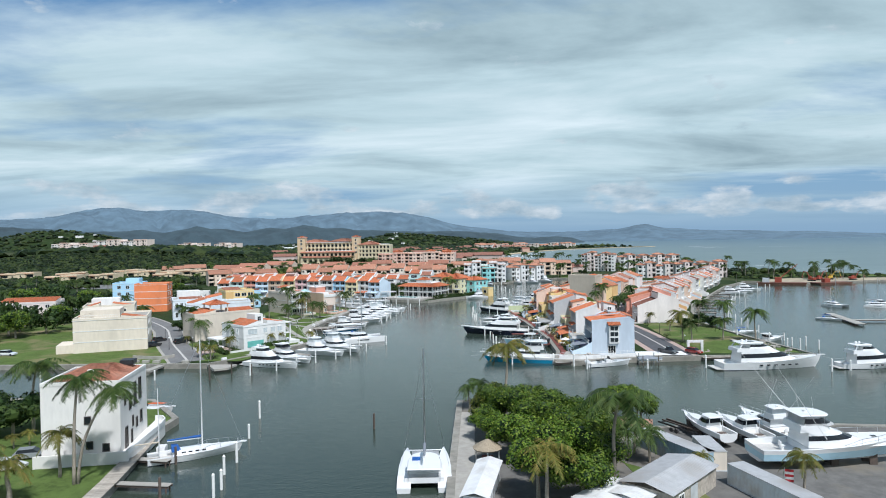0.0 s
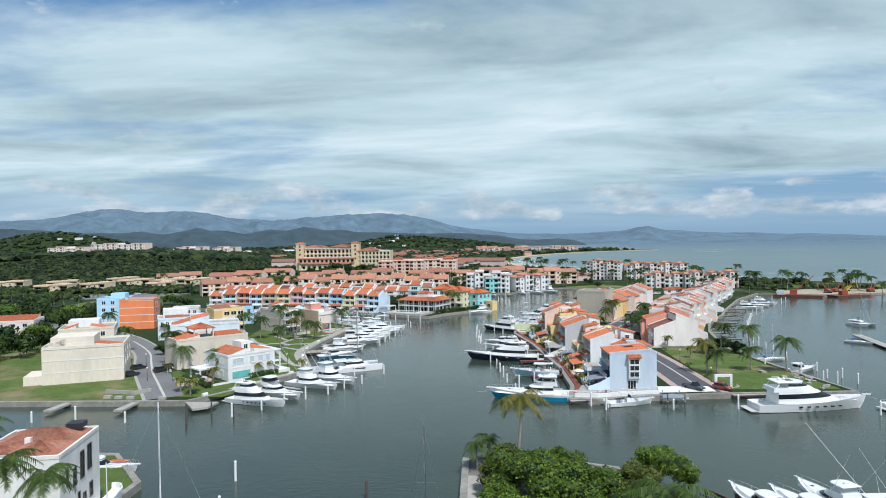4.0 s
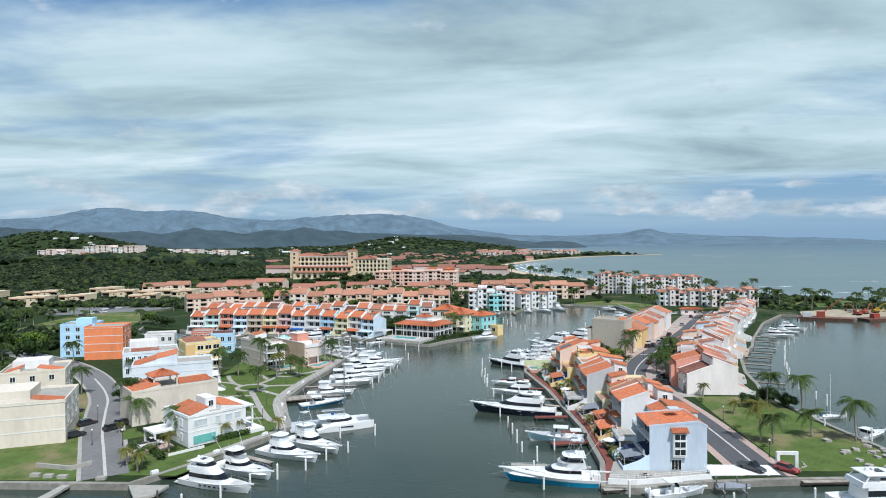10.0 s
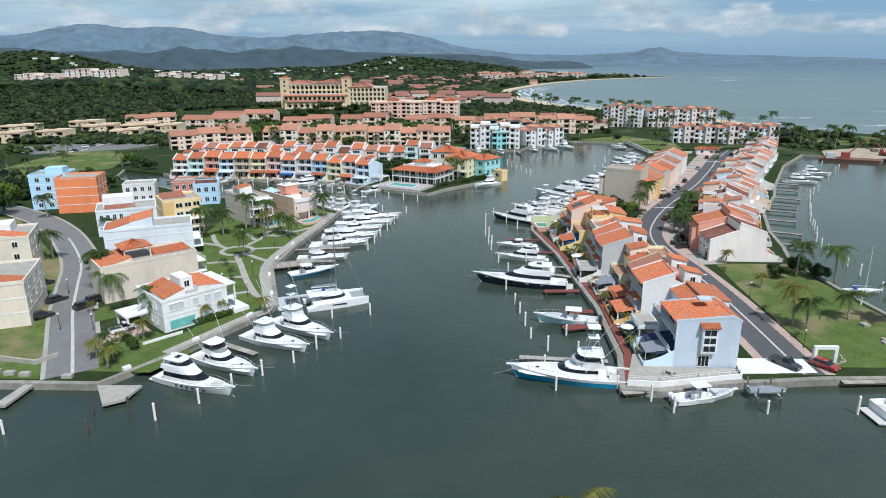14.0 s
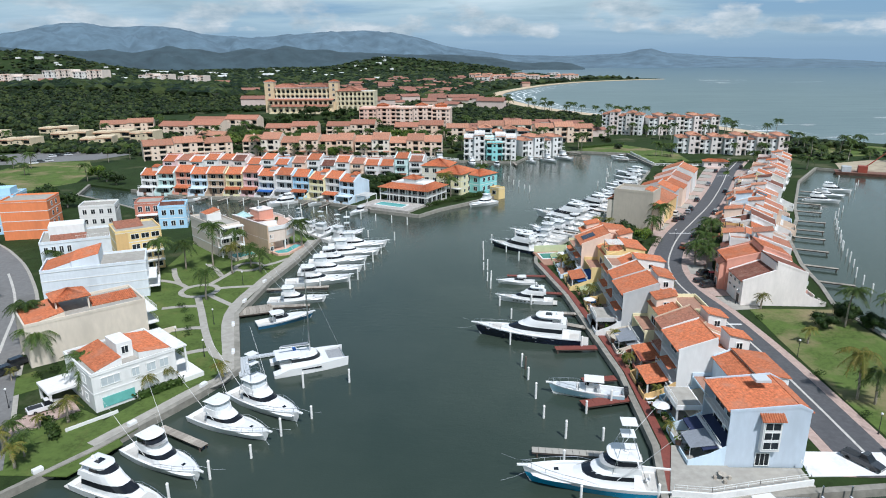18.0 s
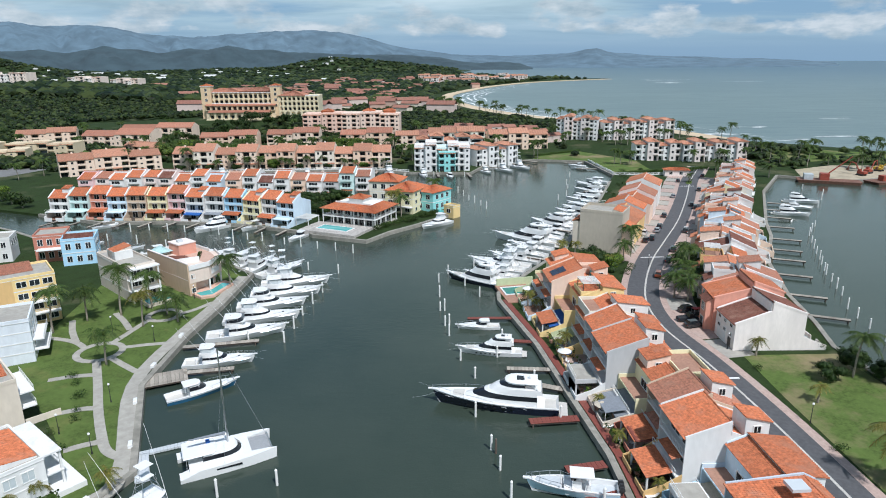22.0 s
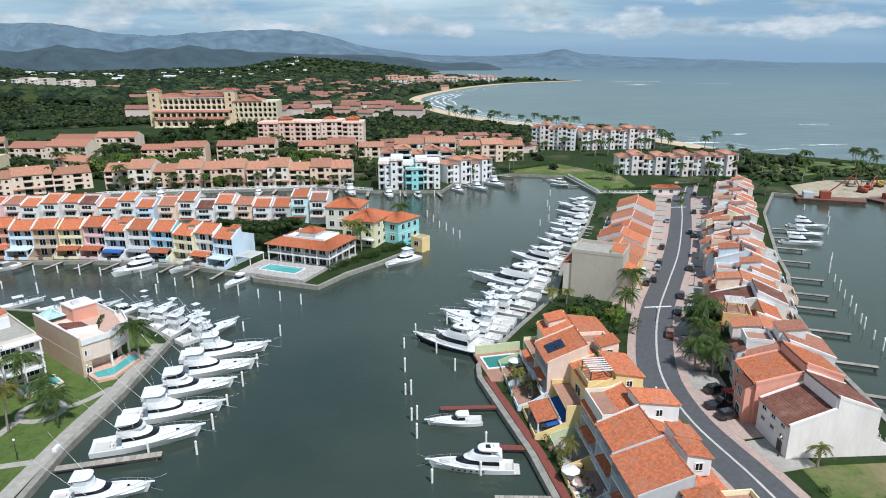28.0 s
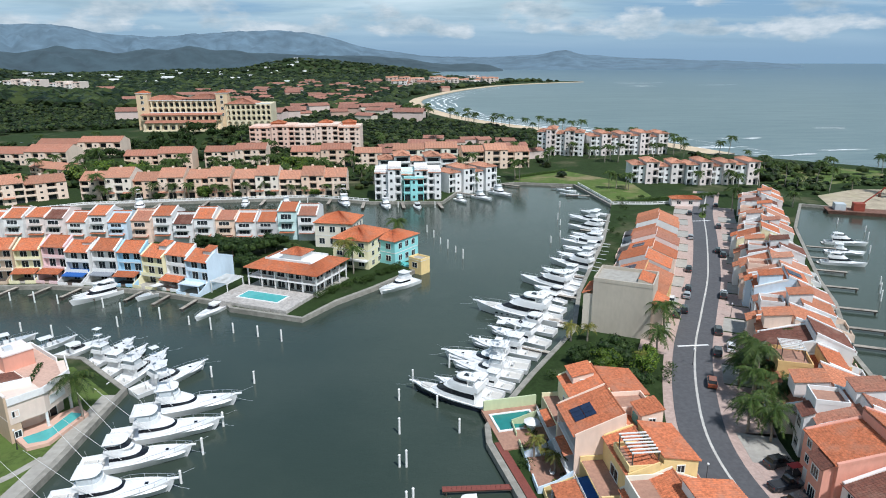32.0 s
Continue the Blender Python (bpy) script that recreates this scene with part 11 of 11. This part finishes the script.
for mx, my, ma, mk in ((236, 452, 30, "crane_red"), (246, 458, -60, "machine_yellow"), (228, 446, 110, "crane_red"), (258, 452, 10, "crane_red")):
    ex = thing("excavator", pose(mx, my, 1.06, 0, 0, ma), "tracked excavator with a raised arm in the works yard", "excavator", "excavators")
    for ya in (-1.5, 0.9):
        part("track", Mesh().side([(-2.0, 0.3), (-1.6, 0), (1.6, 0), (2.0, 0.3), (2.0, 0.6), (1.6, 0.9), (-1.6, 0.9), (-2.0, 0.6)], ya, ya + 0.6), BLACK, ex)
    part("body", Mesh().side([(-2.4, 1.0), (1.4, 1.0), (1.6, 1.9), (-0.4, 2.3), (-2.4, 2.1)], -1.4, 1.4), MATS[mk], ex)
    part("cab", Mesh().side([(-0.2, 1.9), (1.5, 1.9), (1.2, 3.2), (-0.2, 3.3)], 0.2, 1.4), MATS[mk], ex)
    part("boom", Mesh().tube([(1.3, -0.4, 1.8), (4.0, -0.4, 5.6), (6.6, -0.4, 6.2)], 0.32, 0.22, n=5), MATS[mk], ex)
    part("arm", Mesh().tube([(6.6, -0.4, 6.2), (7.8, -0.4, 2.6)], 0.22, 0.16, n=5), MATS[mk], ex)
    part("bucket", Mesh().side([(7.4, 2.6), (8.3, 2.7), (8.2, 1.6), (7.3, 1.5)], -0.9, 0.1), MATS["rusty_steel"], ex)
# docks of the lagoon
dock(144.8, 273.8, 138.1, 242, 1.6, 0.8, CONCRETE, "long grey concrete dock in the lagoon")
dock(142, 253, 170, 251, 1.2, 0.8, CONCRETE, "grey concrete dock arm in the lagoon")
# beach and surf
solid("beach", band(smoothed([(232, 600), (205, 680), (168, 745), (122, 815), (82, 920), (60, 1060), (60, 1200), (95, 1340), (180, 1563), (304, 1773), (440, 1900), (562, 1984)], 8), 9, 0.1, 1.08), SAND, "pale brown sand beach along the bay", "beach", kind="structure")


def surf():
    R = random.Random(9)
    m = Mesh()
    pts = smoothed([(240, 602), (214, 684), (178, 752), (134, 824), (95, 926), (76, 1060), (78, 1200), (116, 1336), (198, 1550), (318, 1755)], 10)
    for k in range(4):
        run = []
        for i in range(len(pts) * 3):
            px, py, a = along(pts, i * 4.3)
            n = Vector((math.cos(radians(a - 90)), math.sin(radians(a - 90))))
            off = 2 + k * 11 + 5 * noise.noise(Vector((i * 0.11, k * 3.1, 0)))
            wdt = max(0.0, (3.4 - 0.5 * k) * (0.35 + 1.6 * noise.noise(Vector((i * 0.17, k * 7.7, 4)))) + (1.2 if 700 < py < 1350 else -0.3))
            run.append(((px + n.x * off, py + n.y * off), (px + n.x * (off + wdt), py + n.y * (off + wdt)), wdt))
        for a, b in zip(run, run[1:]):
            if a[2] > 0.2 or b[2] > 0.2:
                m.add([(*a[0], 0.12), (*a[1], 0.12), (*b[1], 0.12), (*b[0], 0.12)], [(0, 1, 2, 3)])
    for bx, by, w, d in ((330, 620, 16, 3), (300, 690, 20, 3), (355, 560, 14, 2.6), (420, 760, 14, 3), (700, 1900, 60, 14), (820, 1750, 50, 10), (640, 1700, 44, 9), (250, 640, 20, 4), (275, 600, 18, 3)):
        for q in range(6):
            ox, oy = R.uniform(-1, 1) * w, R.uniform(-1, 1) * d * 1.6
            ww, dd = w * R.uniform(0.25, 0.6), d * R.uniform(0.2, 0.5)
            m.add([(bx + ox + ww * math.cos(t * 0.785), by + oy + dd * math.sin(t * 0.785) * R.uniform(0.6, 1.2), 0.14 + q * 0.004) for t in range(8)], [tuple(range(8))])
    solid("surf", m, surface("sea_foam", (0.78, 0.80, 0.80), 0.8, 0, 0.4, 0.1, 0.2, (0.55, 0.62, 0.62), 0.02), "white lines of breaking surf", "surf", kind="stuff")


surf()


# ---- furniture and gear on quays and patios ----
def potted_plant(x, y, z, seed, sc=1.0):
    R = random.Random(seed)
    p = thing("potted_plant", pose(x, y, z, 0, 0, seed * 40) @ Matrix.Scale(sc, 4), "leafy green plant in a terracotta pot on a patio", "plant", "potted plants")
    part("pot", Mesh().loft([[(r * math.cos(q * math.pi / 5), r * math.sin(q * math.pi / 5), zz) for q in range(10)] for zz, r in ((0, 0.22), (0.45, 0.32), (0.5, 0.35), (0.5, 0.28))]), TERRACOTTA, p)
    part("leaves", leaf_cloud(R, [(0, 0, 0.95, 0.5), (0.2, 0.1, 1.3, 0.35)], 110, 0.24), LEAF if seed % 2 else HEDGE, p)


def garden_chair(x, y, z, a, mat):
    c = thing("garden_chair", pose(x, y, z, 0, 0, a), "garden armchair on a patio", "chair", "garden chairs")
    part("seat", Mesh().box(-0.3, 0.3, -0.3, 0.3, 0.36, 0.46), mat, c)
    part("backrest", Mesh().side([(-0.34, 0.4), (-0.26, 0.4), (-0.36, 0.95), (-0.44, 0.95)], -0.3, 0.3), mat, c)
    for sx in (-0.26, 0.26):
        for sy in (-0.26, 0.26):
            part("leg", Mesh().box(sx - 0.03, sx + 0.03, sy - 0.03, sy + 0.03, 0, 0.36), DARKFRAME, c)


PR = random.Random(77)
for i in range(44):
    yk = 189 + i * 2.3
    xf_ = float(np.interp(yk, [186, 215, 250, 290], [35.6, 34.2, 31.6, 31.2]))
    potted_plant(xf_ - PR.choice((4.6, 4.2, 1.6)) + PR.uniform(-0.3, 0.3), yk, 1.12, i, PR.uniform(0.8, 1.4))
for i, yk in enumerate((191, 200.5, 209.5, 218, 227.5, 236, 245.5, 254, 263, 272, 281)):
    xf_ = float(np.interp(yk, [186, 215, 250, 290], [35.6, 34.2, 31.6, 31.2])) - 2.9
    for q in range(2):
        garden_chair(xf_ + 0.9 * math.cos(q * 2.6 + i), yk + 0.9 * math.sin(q * 2.6 + i), 1.12, math.degrees(q * 2.6 + i) + 180, (TRIM, CANVAS_NAVY, WOOD)[i % 3])


def parasol(x, y, col, z=1.13):
    p = thing("parasol", pose(x, y, z), "open garden parasol over a small table", "parasol", "parasols")
    part("pole", Mesh().tube([(0, 0, 0), (0, 0, 2.4)], 0.035, n=6), TRIM, p)
    part("canopy", Mesh().loft([[(r * math.cos(q * math.pi / 4), r * math.sin(q * math.pi / 4), zz) for q in range(8)] for zz, r in ((1.95, 1.45), (2.0, 1.45), (2.55, 0.06))]), col, p)
    part("tabletop", Mesh().loft([[(0.55 * math.cos(q * math.pi / 6), 0.55 * math.sin(q * math.pi / 6), zz) for q in range(12)] for zz in (0.70, 0.75)]), TRIM, p)


for x, y, c in ((30.4, 199.5, TRIM), (29.6, 226.5, CANVAS_TAN), (28.0, 247.5, TRIM), (27.6, 262.0, CANVAS_BLUE), (27.2, 284.5, TRIM), (-57.5, 214.5, CANVAS_TAN)):
    parasol(x, y, c)


def lounger(x, y, a):
    l = thing("sun_lounger", pose(x, y, 1.13, 0, 0, a), "white sun lounger on a waterside patio", "lounger", "sun loungers")
    part("bed", Mesh().box(0, 1.3, -0.3, 0.3, 0.28, 0.36), TRIM, l)
    part("backrest", Mesh().side([(1.3, 0.3), (1.9, 0.7), (1.9, 0.78), (1.28, 0.37)], -0.3, 0.3), TRIM, l)
    for xk in (0.1, 1.2):
        for yk in (-0.25, 0.2):
            part("leg", Mesh().box(xk, xk + 0.06, yk, yk + 0.06, 0, 0.28), TRIM, l)


for x, y, a in ((29.4, 203.2, 10), (29.4, 204.5, 10), (28.6, 222.4, 0), (27.6, 243, 5), (27.5, 244.3, 5), (30.3, 282, 80), (30.2, 280, 90)):
    lounger(x, y, a)
# covered skiff on a lift before the drive, with its frame
sk = thing("covered_skiff", pose(45.2, 177.4, 1.1, 0, 0, 2), "small skiff under a grey cover on a boat lift", "boat")
part("hull", Mesh().loft([[(x, -w * 0.9, 0.5), (x, -w * 0.6, 0), (x, w * 0.6, 0), (x, w * 0.9, 0.5)] for x, w in ((0, 1.0), (2, 1.1), (4.2, 0.9), (6.0, 0.15))]), GEL, sk)
part("cover", Mesh().loft([[(x, -w * 0.98, 0.45), (x, -w * 0.7, 0.7), (x, 0, h), (x, w * 0.7, 0.7), (x, w * 0.98, 0.45)] for x, w, h in ((-0.1, 1.0, 0.9), (2, 1.1, 1.25), (3, 1.05, 1.2), (4.4, 0.9, 0.85), (6.1, 0.15, 0.6))]), CANVAS_GREY, sk)
for xk in (0.8, 4.6):
    lf = thing("boat_lift", pose(45.2 + xk, 177.4, 0), "steel boat lift beam between two posts", "boat lift", "boat lifts")
    part("beam", Mesh().box(-0.12, 0.12, -1.6, 2.6, 0.85, 1.08), GEL_GREY, lf)
    for sy in (-1.5, 2.5):
        part("post", Mesh().tube([(0, sy, -1), (0, sy, 2.6)], 0.12, n=7), DARKWOOD if sy < 0 else STEEL, lf)
dock(62.5, 182.2, 72, 182.8, 1.3, 1.0, WOOD, "weathered timber jetty by the lawn", True)
dock(36.5, 179.2, 24.5, 177.4, 0.9, 0.9, CONCRETE, "grey floating dock before the terrace", False)
RB = random.Random(6)
for i in range(26):
    k = 0.3 + 0.5 * RB.random()
    vs = [(k * a * RB.uniform(0.7, 1.1), k * b * RB.uniform(0.7, 1.1), k * c * RB.uniform(0.5, 0.8)) for a in (-1, 1) for b in (-1, 1) for c in (-0.4, 1)]
    solid("boulder", Mesh().add(vs, [(0, 1, 3, 2), (4, 6, 7, 5), (0, 4, 5, 1), (2, 3, 7, 6), (0, 2, 6, 4), (1, 5, 7, 3)]), ROCK, "rough grey boulder on the shore edge", "boulder", "boulders", m=pose(RB.uniform(78, 89), RB.uniform(185, 206), 1.05, 0, 0, RB.uniform(0, 90)))
for a in range(4):
    solid("timber", Mesh().box(-1.4, 1.4, -0.1, 0.1, 0, 0.15), WOOD, "loose timber beam on the grass", "timber", "loose timbers", m=pose(66 + a * 0.5, 188.5 + a * 0.7, 1.06, 0, 0, 30 + a * 17))
# golf cart and a covered car on the forecourts of the lagoon row
gc = thing("golf_cart", pose(64.5, 268.6, 1.1, 0, 0, 8), "golf cart with a red roof on a forecourt", "golf cart")
part("body", Mesh().box(-1.2, 1.2, -0.6, 0.6, 0.3, 0.75), BLACK, gc)
part("seat", Mesh().box(-0.5, 0.1, -0.55, 0.55, 0.75, 1.2), BLACK, gc)
part("roof", Mesh().box(-1.1, 0.9, -0.65, 0.65, 1.85, 1.93), surface("cart_red", (0.42, 0.03, 0.03), 0.5, 0, 2, 0.08, 0.5, None, 0), gc)
for xk in (-1.0, 0.8):
    for sy in (-0.6, 0.55):
        part("post", Mesh().box(xk, xk + 0.05, sy, sy + 0.05, 0.7, 1.85), STEEL, gc)
        part("wheel", Mesh().loft([[(xk + 0.25 * math.cos(q * math.pi / 5), y, 0.25 + 0.25 * math.sin(q * math.pi / 5)) for q in range(10)] for y in (sy - 0.05, sy + 0.12)]), BLACK, gc)
cv = thing("covered_car", pose(65.4, 263.8, 1.1, 0, 0, 8), "car under a black cover on a forecourt", "car")
part("cover", Mesh().loft([[(-2.2, -0.9, 0), (2.2, -0.9, 0), (2.2, 0.9, 0), (-2.2, 0.9, 0)], [(-2.2, -0.9, 0.8), (2.1, -0.9, 0.7), (2.1, 0.9, 0.7), (-2.2, 0.9, 0.8)], [(-1.7, -0.7, 1.4), (0.7, -0.7, 1.45), (0.7, 0.7, 1.45), (-1.7, 0.7, 1.4)]]), BLACK, cv)
